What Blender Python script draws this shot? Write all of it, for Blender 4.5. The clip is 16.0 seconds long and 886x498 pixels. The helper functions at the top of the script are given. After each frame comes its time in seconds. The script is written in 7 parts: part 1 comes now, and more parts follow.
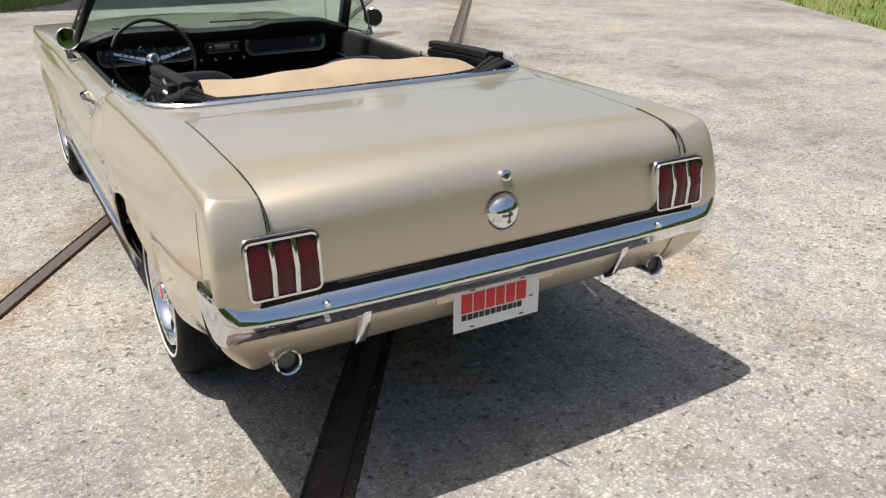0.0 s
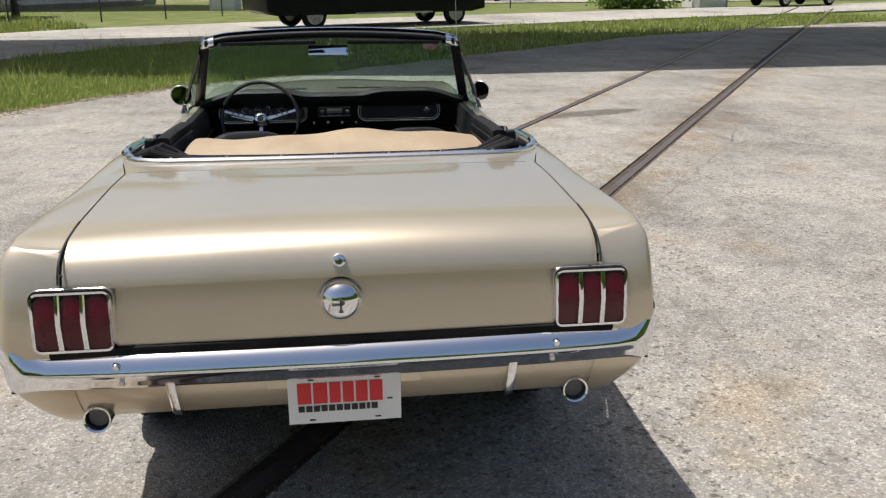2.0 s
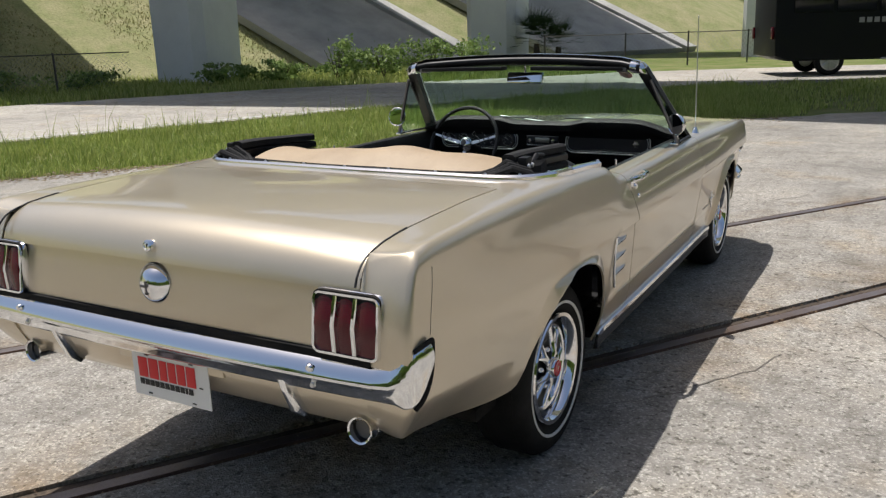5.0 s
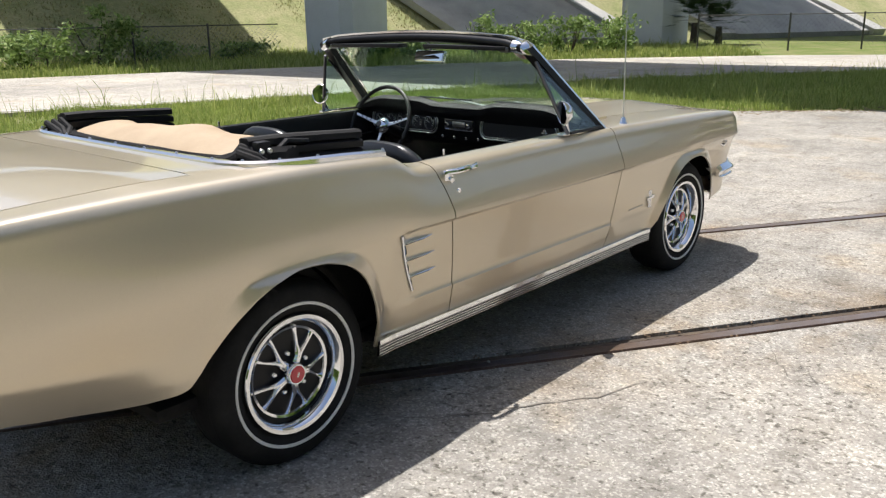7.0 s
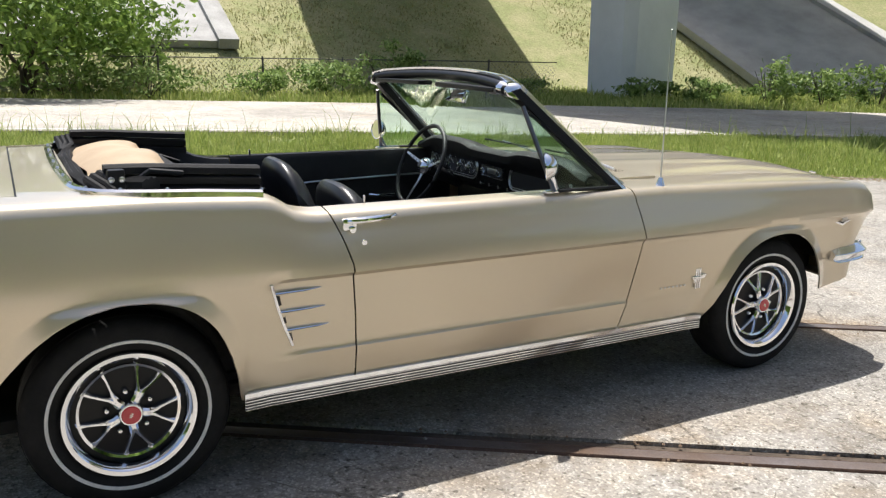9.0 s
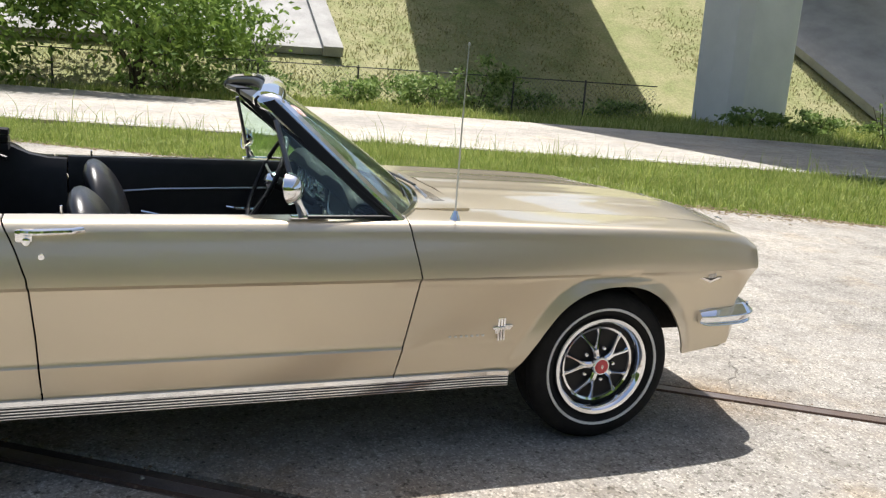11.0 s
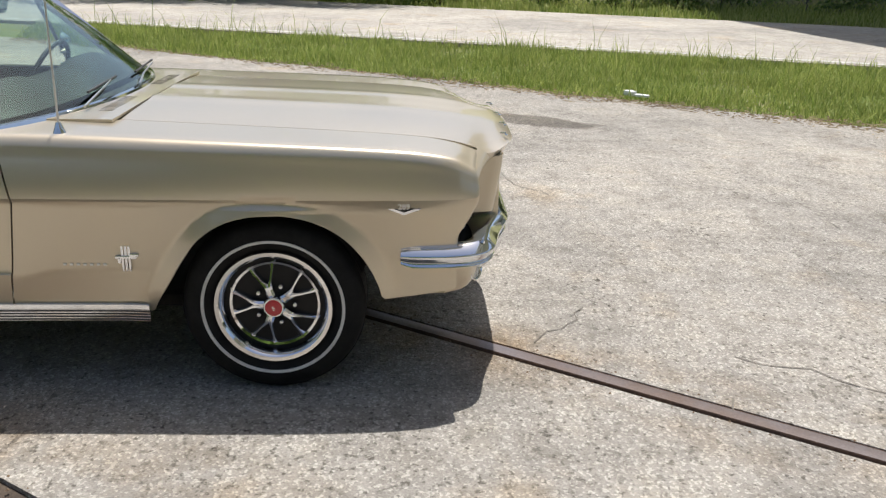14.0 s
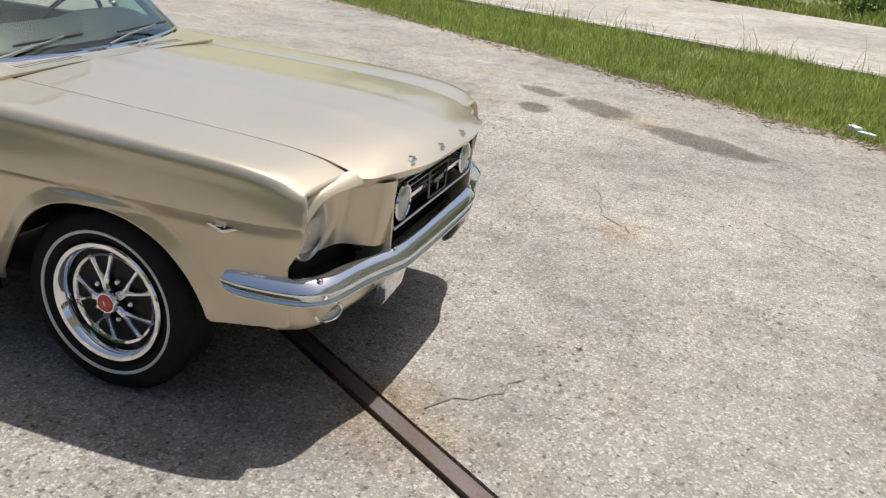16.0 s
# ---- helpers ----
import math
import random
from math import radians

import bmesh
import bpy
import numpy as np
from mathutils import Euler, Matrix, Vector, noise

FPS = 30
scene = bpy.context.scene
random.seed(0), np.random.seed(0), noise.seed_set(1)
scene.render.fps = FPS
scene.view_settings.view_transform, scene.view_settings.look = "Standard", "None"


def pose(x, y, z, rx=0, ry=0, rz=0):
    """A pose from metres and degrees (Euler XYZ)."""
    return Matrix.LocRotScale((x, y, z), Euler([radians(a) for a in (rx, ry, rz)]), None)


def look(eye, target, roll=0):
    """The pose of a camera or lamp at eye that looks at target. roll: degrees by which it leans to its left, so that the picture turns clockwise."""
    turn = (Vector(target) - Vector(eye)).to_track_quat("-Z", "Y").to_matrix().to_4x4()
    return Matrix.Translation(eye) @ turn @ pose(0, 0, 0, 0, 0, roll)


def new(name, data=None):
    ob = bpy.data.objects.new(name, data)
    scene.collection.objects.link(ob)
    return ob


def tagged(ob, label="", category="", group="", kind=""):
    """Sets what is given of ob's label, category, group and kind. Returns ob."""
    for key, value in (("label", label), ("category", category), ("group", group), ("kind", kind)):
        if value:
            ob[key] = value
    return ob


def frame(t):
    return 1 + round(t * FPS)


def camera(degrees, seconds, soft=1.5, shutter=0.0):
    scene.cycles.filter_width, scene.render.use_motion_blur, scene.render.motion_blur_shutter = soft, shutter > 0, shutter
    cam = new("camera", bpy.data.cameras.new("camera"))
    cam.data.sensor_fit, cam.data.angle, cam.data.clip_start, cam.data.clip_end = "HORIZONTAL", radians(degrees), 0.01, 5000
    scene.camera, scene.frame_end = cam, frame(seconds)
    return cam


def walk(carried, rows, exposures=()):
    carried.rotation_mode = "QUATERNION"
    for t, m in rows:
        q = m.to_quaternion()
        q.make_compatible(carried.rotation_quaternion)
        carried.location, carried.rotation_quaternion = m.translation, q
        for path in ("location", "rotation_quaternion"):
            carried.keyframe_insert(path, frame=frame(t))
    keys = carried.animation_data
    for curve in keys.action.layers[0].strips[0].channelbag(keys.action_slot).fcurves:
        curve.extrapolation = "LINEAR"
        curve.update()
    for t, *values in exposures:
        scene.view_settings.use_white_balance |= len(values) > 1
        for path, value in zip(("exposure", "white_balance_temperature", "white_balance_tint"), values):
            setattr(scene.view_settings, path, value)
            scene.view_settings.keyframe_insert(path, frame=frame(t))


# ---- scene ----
cam = camera(55.8, 16.0, 1.3)
PATH = [
    (0, (-1.265, -2.894, 1.654), (-0.349, -1.298, 0.871), 0.2),
    (0.5, (-0.931, -2.906, 1.655), (-0.192, -1.181, 0.964), -0.3),
    (1, (-0.636, -3.042, 1.618), (-0.042, -1.236, 0.997), -1.8),
    (1.5, (-0.326, -3.129, 1.615), (0.066, -1.285, 0.947), -1.6),
    (2, (0.008, -3.072, 1.62), (0.248, -1.188, 0.994), -0.1),
    (2.5, (0.326, -3.142, 1.587), (0.312, -1.233, 0.992), -0.6),
    (3, (0.63, -3.078, 1.566), (0.336, -1.186, 0.987), -0.1),
    (3.5, (0.935, -2.953, 1.571), (0.483, -1.09, 1.003), 0.6),
    (3.7, (1.068, -2.931, 1.549), (0.538, -1.084, 0.993), 0.3),
    (5.8, (2.178, -2.176, 1.467), (1.075, -0.599, 0.922), -1.0),
    (6, (2.264, -2.056, 1.494), (1.144, -0.502, 0.921), -0.6),
    (6.5, (2.527, -1.803, 1.472), (1.369, -0.269, 0.918), -0.6),
    (7, (2.8, -1.554, 1.43), (1.525, -0.112, 0.887), -0.9),
    (7.5, (2.936, -1.183, 1.428), (1.519, 0.135, 0.921), 0.1),
    (8, (3.123, -0.893, 1.375), (1.587, 0.316, 0.952), -0.4),
    (8.2, (3.206, -0.787, 1.388), (1.621, 0.358, 0.964), -0.3),
    (10.3, (3.395, 0.593, 1.427), (1.594, 1.333, 0.971), 3.1),
    (10.5, (3.415, 0.712, 1.433), (1.607, 1.442, 0.987), 3.2),
    (11, (3.533, 1.067, 1.443), (1.694, 1.723, 1.011), 3.8),
    (11.5, (3.498, 1.43, 1.407), (1.641, 2.006, 0.938), 3.2),
    (12, (3.536, 1.795, 1.43), (1.676, 2.346, 0.945), 2.2),
    (12.5, (3.623, 2.152, 1.468), (1.746, 2.596, 0.94), 2.9),
    (13, (3.512, 2.491, 1.469), (1.63, 2.844, 0.891), 2.8),
    (13.5, (3.476, 2.859, 1.459), (1.579, 3.077, 0.865), 1.9),
    (14, (3.414, 3.213, 1.46), (1.53, 3.287, 0.792), 1.2),
    (14.5, (3.239, 3.584, 1.487), (1.36, 3.565, 0.802), 1.8),
    (15, (3.168, 3.963, 1.497), (1.306, 3.728, 0.805), 2.5),
    (15.5, (2.962, 4.224, 1.514), (1.168, 3.799, 0.739), 6.1),
    (16, (2.698, 4.429, 1.55), (0.929, 3.873, 0.802), 5.9),
]
walk(cam, [(t, look(eye, target, roll)) for t, eye, target, roll in PATH], [(0.0, 0.45), (1.5, 0.38), (2.5, 0.17), (3.5, 0.10), (6.0, 0.42), (8.0, 0.84), (11.0, 0.83), (12.5, 0.62), (14.5, 0.38), (16.0, 0.30)])

# ---- world, sun and exposure ----
SUN = Vector((-0.30, 0.10, 1.0)).normalized()
world = bpy.data.worlds.new("sky")
scene.world = world
world.use_nodes = True
wn = world.node_tree.nodes
sky = wn.new("ShaderNodeTexSky")
sky.sky_type, sky.sun_disc = "NISHITA", False
sky.sun_elevation = math.asin(SUN.z)
sky.sun_rotation = math.atan2(SUN.x, SUN.y)
sky.air_density, sky.dust_density, sky.ozone_density = 1.0, 3.0, 1.0
world.node_tree.links.new(sky.outputs[0], wn["Background"].inputs[0])
wn["Background"].inputs[1].default_value = 0.092
sun = new("sun", bpy.data.lights.new("sun", "SUN"))
sun.data.energy, sun.data.angle, sun.data.color = 4.5, radians(0.55), (1.0, 0.97, 0.935)
sun.matrix_world = look(SUN * 60, (0, 0, 0))


# ---- material helpers ----
def mat(name, color, rough=0.5, metal=0.0, coat=0.0, spec=0.5, trans=0.0, ior=1.45):
    m = bpy.data.materials.new(name)
    m.use_nodes = True
    b = m.node_tree.nodes["Principled BSDF"]
    b.inputs["Base Color"].default_value = (*color, 1)
    b.inputs["Roughness"].default_value = rough
    b.inputs["Metallic"].default_value = metal
    b.inputs["Coat Weight"].default_value = coat
    b.inputs["Coat Roughness"].default_value = 0.04
    b.inputs["Specular IOR Level"].default_value = spec
    b.inputs["Transmission Weight"].default_value = trans
    b.inputs["IOR"].default_value = ior
    return m


def node(m, kind, **inputs):
    n = m.node_tree.nodes.new(kind)
    for k, v in inputs.items():
        n.inputs[k.replace("_", " ")].default_value = v
    return n


def link(m, a, out, b, inp):
    m.node_tree.links.new(a.outputs[out], b.inputs[inp])


def bsdf(m):
    return m.node_tree.nodes["Principled BSDF"]


def coords(m, scale=(1, 1, 1), space="Object"):
    c = m.node_tree.nodes.new("ShaderNodeTexCoord")
    p = m.node_tree.nodes.new("ShaderNodeMapping")
    p.inputs["Scale"].default_value = scale
    link(m, c, space, p, "Vector")
    return p


def noise_tex(m, vec, scale, detail=4.0, rough=0.6):
    n = node(m, "ShaderNodeTexNoise", Scale=scale, Detail=detail, Roughness=rough)
    link(m, vec, "Vector", n, "Vector")
    return n


def ramp(m, src, out, stops):
    r = m.node_tree.nodes.new("ShaderNodeValToRGB")
    e = r.color_ramp.elements
    while len(e) < len(stops):
        e.new(0.5)
    for k, (p, c) in zip(e, stops):
        k.position = p
        k.color = (*c, 1) if len(c) == 3 else c
    link(m, src, out, r, "Fac")
    return r


def mix(m, fac, a, b, kind="MIX"):
    n = m.node_tree.nodes.new("ShaderNodeMix")
    n.data_type, n.blend_type = "RGBA", kind
    for sock, v in ((0, fac), (6, a), (7, b)):
        if isinstance(v, (int, float)):
            n.inputs[sock].default_value = v
        elif isinstance(v, tuple):
            n.inputs[sock].default_value = (*v, 1)
        else:
            m.node_tree.links.new(v, n.inputs[sock])
    return n.outputs[2]


def bump(m, src, out, strength=0.3, dist=0.01):
    b = node(m, "ShaderNodeBump", Strength=strength, Distance=dist)
    link(m, src, out, b, "Height")
    link(m, b, "Normal", bsdf(m), "Normal")
    return b


def wear(m, color, dark, scale=6.0, amount=0.5, bstr=0.15, bdist=0.004, fine=90.0):
    """Two-scale colour variation and fine relief."""
    v = coords(m)
    a, f = noise_tex(m, v, scale, 5), noise_tex(m, v, fine, 3)
    ra = ramp(m, a, 0, [(0.35, (0, 0, 0)), (0.7, (1, 1, 1))])
    c = mix(m, ra.outputs[0], color, dark)
    rf = ramp(m, f, 0, [(0.3, (1 - amount * 0.4,) * 3), (0.7, (1, 1, 1))])
    c2 = mix(m, 1.0, c, rf.outputs[0], "MULTIPLY")
    m.node_tree.links.new(c2, bsdf(m).inputs["Base Color"])
    if bstr:
        bump(m, f, 0, bstr, bdist)
    return m


# ---- materials ----
PAINT = mat("gold_beige_paint", (0.54, 0.46, 0.31), 0.35, 0.6, 1.0)
_v = coords(PAINT)
_n = noise_tex(PAINT, _v, 900.0, 2)
_l = noise_tex(PAINT, _v, 3.0, 3)
_c = mix(PAINT, ramp(PAINT, _n, 0, [(0.35, (0, 0, 0)), (0.7, (1, 1, 1))]).outputs[0], (0.565, 0.482, 0.355), (0.68, 0.587, 0.443))
PAINT.node_tree.links.new(_c, bsdf(PAINT).inputs["Base Color"])
_r = ramp(PAINT, _l, 0, [(0.3, (0.29,) * 3), (0.7, (0.34,) * 3)])
link(PAINT, _r, 0, bsdf(PAINT), "Roughness")
CHROME = mat("chrome", (0.82, 0.83, 0.85), 0.06, 1.0)
_v = coords(CHROME)
_r = ramp(CHROME, noise_tex(CHROME, _v, 14.0, 4), 0, [(0.35, (0.04,) * 3), (0.75, (0.13,) * 3)])
link(CHROME, _r, 0, bsdf(CHROME), "Roughness")
DARKTRIM = mat("dull_metal_trim", (0.16, 0.16, 0.17), 0.32, 1.0)
STEEL = mat("brushed_steel_trim", (0.62, 0.62, 0.62), 0.28, 1.0)
RUBBER = wear(mat("tyre_rubber", (0.012, 0.012, 0.012), 0.75, spec=0.18), (0.011, 0.011, 0.011), (0.022, 0.021, 0.02), 9.0, 0.5, 0.2)
WHITEWALL = wear(mat("whitewall_rubber", (0.72, 0.71, 0.68), 0.55), (0.74, 0.73, 0.70), (0.6, 0.58, 0.54), 12.0, 0.3, 0.0)
BLACKPAINT = mat("satin_black_paint", (0.008, 0.008, 0.009), 0.40, spec=0.3)
UNDER = wear(mat("underbody_black", (0.012, 0.012, 0.012), 0.85, spec=0.15), (0.012, 0.012, 0.012), (0.03, 0.027, 0.024), 8.0)
VINYL = wear(mat("black_vinyl", (0.011, 0.011, 0.012), 0.40, spec=0.28), (0.010, 0.010, 0.011), (0.017, 0.017, 0.018), 10.0, 0.4, 0.25, 0.003, 220.0)
CANVAS = wear(mat("black_top_fabric", (0.010, 0.010, 0.011), 0.75, spec=0.3), (0.009, 0.009, 0.010), (0.018, 0.017, 0.017), 12.0, 0.5, 0.4, 0.003, 300.0)
LINER = wear(mat("tan_vinyl_liner", (0.40, 0.30, 0.19), 0.55), (0.41, 0.31, 0.20), (0.33, 0.24, 0.15), 5.0, 0.3, 0.3, 0.004, 160.0)
REDLENS = mat("red_lens", (0.085, 0.001, 0.006), 0.20, 0.0, 0.2)
_v = coords(REDLENS, (1, 1, 1))
_w = node(REDLENS, "ShaderNodeTexWave", Scale=70.0)
_w.bands_direction = "Z"
link(REDLENS, _v, "Vector", _w, "Vector")
bump(REDLENS, _w, 1, 0.2, 0.002)
RED = mat("red_enamel", (0.55, 0.02, 0.03), 0.25, 0.0, 0.8)
PLATEWHITE = mat("plate_white", (0.78, 0.78, 0.76), 0.4)
PLATERED = mat("plate_red", (0.66, 0.025, 0.03), 0.4)
INK = mat("plate_black", (0.02, 0.02, 0.02), 0.5)
GLASS = mat("green_tinted_glass", (0.64, 0.82, 0.73), 0.0, 0.0, 0.0, 0.5, 1.0, 1.45)
LAMPGLASS = mat("lamp_glass", (0.36, 0.37, 0.37), 0.12, 0.75, 1.0)
_w = node(LAMPGLASS, "ShaderNodeTexWave", Scale=36.0, Distortion=1.5)
link(LAMPGLASS, coords(LAMPGLASS, (1, 1, 1)), "Vector", _w, "Vector")
bump(LAMPGLASS, _w, 1, 0.35, 0.003)
MIRROR = mat("mirror_glass", (0.85, 0.86, 0.87), 0.02, 1.0)
DASHPAD = wear(mat("dull_black_dash_pad", (0.006, 0.006, 0.007), 0.6, spec=0.12), (0.006, 0.006, 0.007), (0.010, 0.010, 0.010), 10.0, 0.4, 0.25, 0.003, 220.0)
SEATVINYL = wear(mat("glossy_black_vinyl", (0.014, 0.014, 0.015), 0.30, spec=0.6), (0.013, 0.013, 0.014), (0.022, 0.022, 0.023), 10.0, 0.4, 0.25, 0.003, 220.0)
DIAL = mat("dial_face", (0.02, 0.02, 0.022), 0.35)
DIALMARK = mat("dial_marks", (0.6, 0.6, 0.58), 0.4)


# ---- geometry helpers ----
def link_mesh(name, verts, faces, material, parent=None, smooth=True, label="", sharp=35):
    me = bpy.data.meshes.new(name)
    me.from_pydata([tuple(map(float, v)) for v in verts], [], [tuple(map(int, f)) for f in faces])
    me.validate()
    if material:
        me.materials.append(material)
    if smooth:
        me.shade_smooth()
        if sharp:
            me.set_sharp_from_angle(angle=radians(sharp))
    ob = new(name, me)
    if parent is not None:
        ob.parent = parent
    if label:
        ob["label"] = label
    return ob


def part(name, bm, material, parent=None, label="", smooth=True, sharp=35):
    me = bpy.data.meshes.new(name)
    bmesh.ops.recalc_face_normals(bm, faces=bm.faces)
    bm.to_mesh(me)
    bm.free()
    if material:
        me.materials.append(material)
    if smooth:
        me.shade_smooth()
        if sharp:
            me.set_sharp_from_angle(angle=radians(sharp))
    ob = new(name, me)
    if parent is not None:
        ob.parent = parent
    if label:
        ob["label"] = label
    return ob


def solid(ob, t, offset=-1.0):
    """Gives a sheet its thickness, towards its back (or its front, where offset is 1), with a closed rim."""
    me = ob.data
    n = len(me.vertices)
    co, no = np.zeros(3 * n), np.zeros(3 * n)
    me.vertices.foreach_get("co", co)
    me.vertex_normals.foreach_get("vector", no)
    co, no = co.reshape(-1, 3), no.reshape(-1, 3)
    faces = [tuple(p.vertices) for p in me.polygons]
    count = {}
    for f in faces:
        for a, b in zip(f, f[1:] + f[:1]):
            count.setdefault((min(a, b), max(a, b)), []).append((a, b))
    rim = [(b, a, a + n, b + n) for e in count.values() if len(e) == 1 for a, b in e]
    back = [tuple(v + n for v in f[::-1]) for f in faces]
    mats = list(me.materials)
    made = bpy.data.meshes.new(me.name)
    made.from_pydata(np.vstack([co, co + no * t * offset]).tolist(), [], faces + back + rim)
    for k in mats:
        made.materials.append(k)
    made.shade_smooth()
    made.set_sharp_from_angle(angle=radians(42))
    ob.data = made
    bpy.data.meshes.remove(me)
    return ob


def grid(P, flip=False):
    """Vertices and faces of a grid of points P[i][j]."""
    P = np.asarray(P, float)
    nu, nv = P.shape[:2]
    F = []
    for i in range(nu - 1):
        for j in range(nv - 1):
            q = (i * nv + j, (i + 1) * nv + j, (i + 1) * nv + j + 1, i * nv + j + 1)
            F.append(q[::-1] if flip else q)
    return P.reshape(-1, 3), F


def add_box(bm, c, s, bevel=0.0, rot=None, seg=2):
    r = bmesh.ops.create_cube(bm, size=1.0)
    vs = r["verts"]
    m = Matrix.Translation(c) @ (rot.to_4x4() if rot else Matrix()) @ Matrix.Diagonal((*s, 1))
    bmesh.ops.transform(bm, matrix=m, verts=vs)
    if bevel:
        es = list({e for v in vs for e in v.link_edges})
        bmesh.ops.bevel(bm, geom=es, offset=bevel, segments=seg, affect="EDGES", profile=0.6)


def box(name, c, s, material, parent=None, bevel=0.004, rot=None, label=""):
    bm = bmesh.new()
    add_box(bm, c, s, bevel, rot)
    return part(name, bm, material, parent, label)


def add_tube(bm, pts, r, seg=8, cap=True):
    pts = [Vector(p) for p in pts]
    rs = r if isinstance(r, (list, tuple)) else [r] * len(pts)
    up = Vector((0.13, 0.27, 0.95)).normalized()
    rings = []
    for i, p in enumerate(pts):
        d = (pts[min(i + 1, len(pts) - 1)] - pts[max(i - 1, 0)]).normalized()
        a = d.cross(up)
        if a.length < 0.2:
            a = d.cross(Vector((1, 0, 0)))
        a.normalize()
        b = d.cross(a)
        rings.append([bm.verts.new(p + rs[i] * (math.cos(t) * a + math.sin(t) * b)) for t in np.linspace(0, 2 * math.pi, seg, False)])
    for A, B in zip(rings, rings[1:]):
        for k in range(seg):
            bm.faces.new((A[k], A[(k + 1) % seg], B[(k + 1) % seg], B[k]))
    if cap:
        bm.faces.new(rings[0][::-1])
        bm.faces.new(rings[-1])


def tube(name, pts, r, material, parent=None, seg=8, label=""):
    bm = bmesh.new()
    add_tube(bm, pts, r, seg)
    return part(name, bm, material, parent, label)


def add_lathe(bm, prof, seg=32, m=Matrix(), close=False):
    """Turns (radius, height) points about the local z axis."""
    rings = []
    for r, h in prof:
        if r < 1e-5:
            rings.append([bm.verts.new(m @ Vector((0, 0, h)))])
        else:
            rings.append([bm.verts.new(m @ Vector((r * math.cos(t), r * math.sin(t), h))) for t in np.linspace(0, 2 * math.pi, seg, False)])
    pairs = list(zip(rings, rings[1:])) + ([(rings[-1], rings[0])] if close else [])
    for A, B in pairs:
        for k in range(seg):
            k2 = (k + 1) % seg
            if len(A) == 1 and len(B) == 1:
                continue
            if len(A) == 1:
                bm.faces.new((A[0], B[k2], B[k]))
            elif len(B) == 1:
                bm.faces.new((A[k], A[k2], B[0]))
            else:
                bm.faces.new((A[k], A[k2], B[k2], B[k]))


def lathe(name, prof, material, parent=None, seg=32, m=Matrix(), close=False, label=""):
    bm = bmesh.new()
    add_lathe(bm, prof, seg, m, close)
    return part(name, bm, material, parent, label)


def add_sweep(bm, prof, path, closed_prof=True, cap=True):
    """Sweeps profiles (lists of 3D offsets, one a station) along a path."""
    rings = [[bm.verts.new(Vector(p) + Vector(o)) for o in pr] for p, pr in zip(path, prof)]
    n = len(rings[0])
    for A, B in zip(rings, rings[1:]):
        for k in range(n if closed_prof else n - 1):
            k2 = (k + 1) % n
            bm.faces.new((A[k], A[k2], B[k2], B[k]))
    if cap and closed_prof:
        bm.faces.new(rings[0][::-1])
        bm.faces.new(rings[-1])


def curve_fn(pts):
    """A smooth monotone curve through (x, y) points."""
    x, y = np.array(pts, float).T
    h, d = np.diff(x), np.diff(y) / np.diff(x)
    m = np.zeros_like(x)
    m[0], m[-1] = d[0], d[-1]
    for i in range(1, len(x) - 1):
        if d[i - 1] * d[i] > 0:
            m[i] = 2 * d[i - 1] * d[i] / (d[i - 1] + d[i])

    def f(t):
        t = np.clip(np.asarray(t, float), x[0], x[-1])
        k = np.clip(np.searchsorted(x, t) - 1, 0, len(h) - 1)
        s = (t - x[k]) / h[k]
        return (2 * s**3 - 3 * s**2 + 1) * y[k] + (s**3 - 2 * s**2 + s) * h[k] * m[k] + (-2 * s**3 + 3 * s**2) * y[k + 1] + (s**3 - s**2) * h[k] * m[k + 1]

    return f


def prism(name, outline, a, b, axis, material, parent=None, bevel=0.0, label=""):
    """A flat outline, pushed from a to b along an axis: 'x' takes (y, z), 'y' takes (x, z), 'z' takes (x, y)."""
    bm = bmesh.new()
    place = {"x": lambda p, h: (h, p[0], p[1]), "y": lambda p, h: (p[0], h, p[1]), "z": lambda p, h: (p[0], p[1], h)}[axis]
    lo, hi = [bm.verts.new(place(p, a)) for p in outline], [bm.verts.new(place(p, b)) for p in outline]
    bm.faces.new(lo)
    bm.faces.new(hi)
    n = len(outline)
    for i in range(n):
        bm.faces.new((lo[i], lo[(i + 1) % n], hi[(i + 1) % n], hi[i]))
    bmesh.ops.recalc_face_normals(bm, faces=bm.faces)
    if bevel:
        bmesh.ops.bevel(bm, geom=list(bm.edges), offset=bevel, segments=2, affect="EDGES", profile=0.6)
    return part(name, bm, material, parent, label)

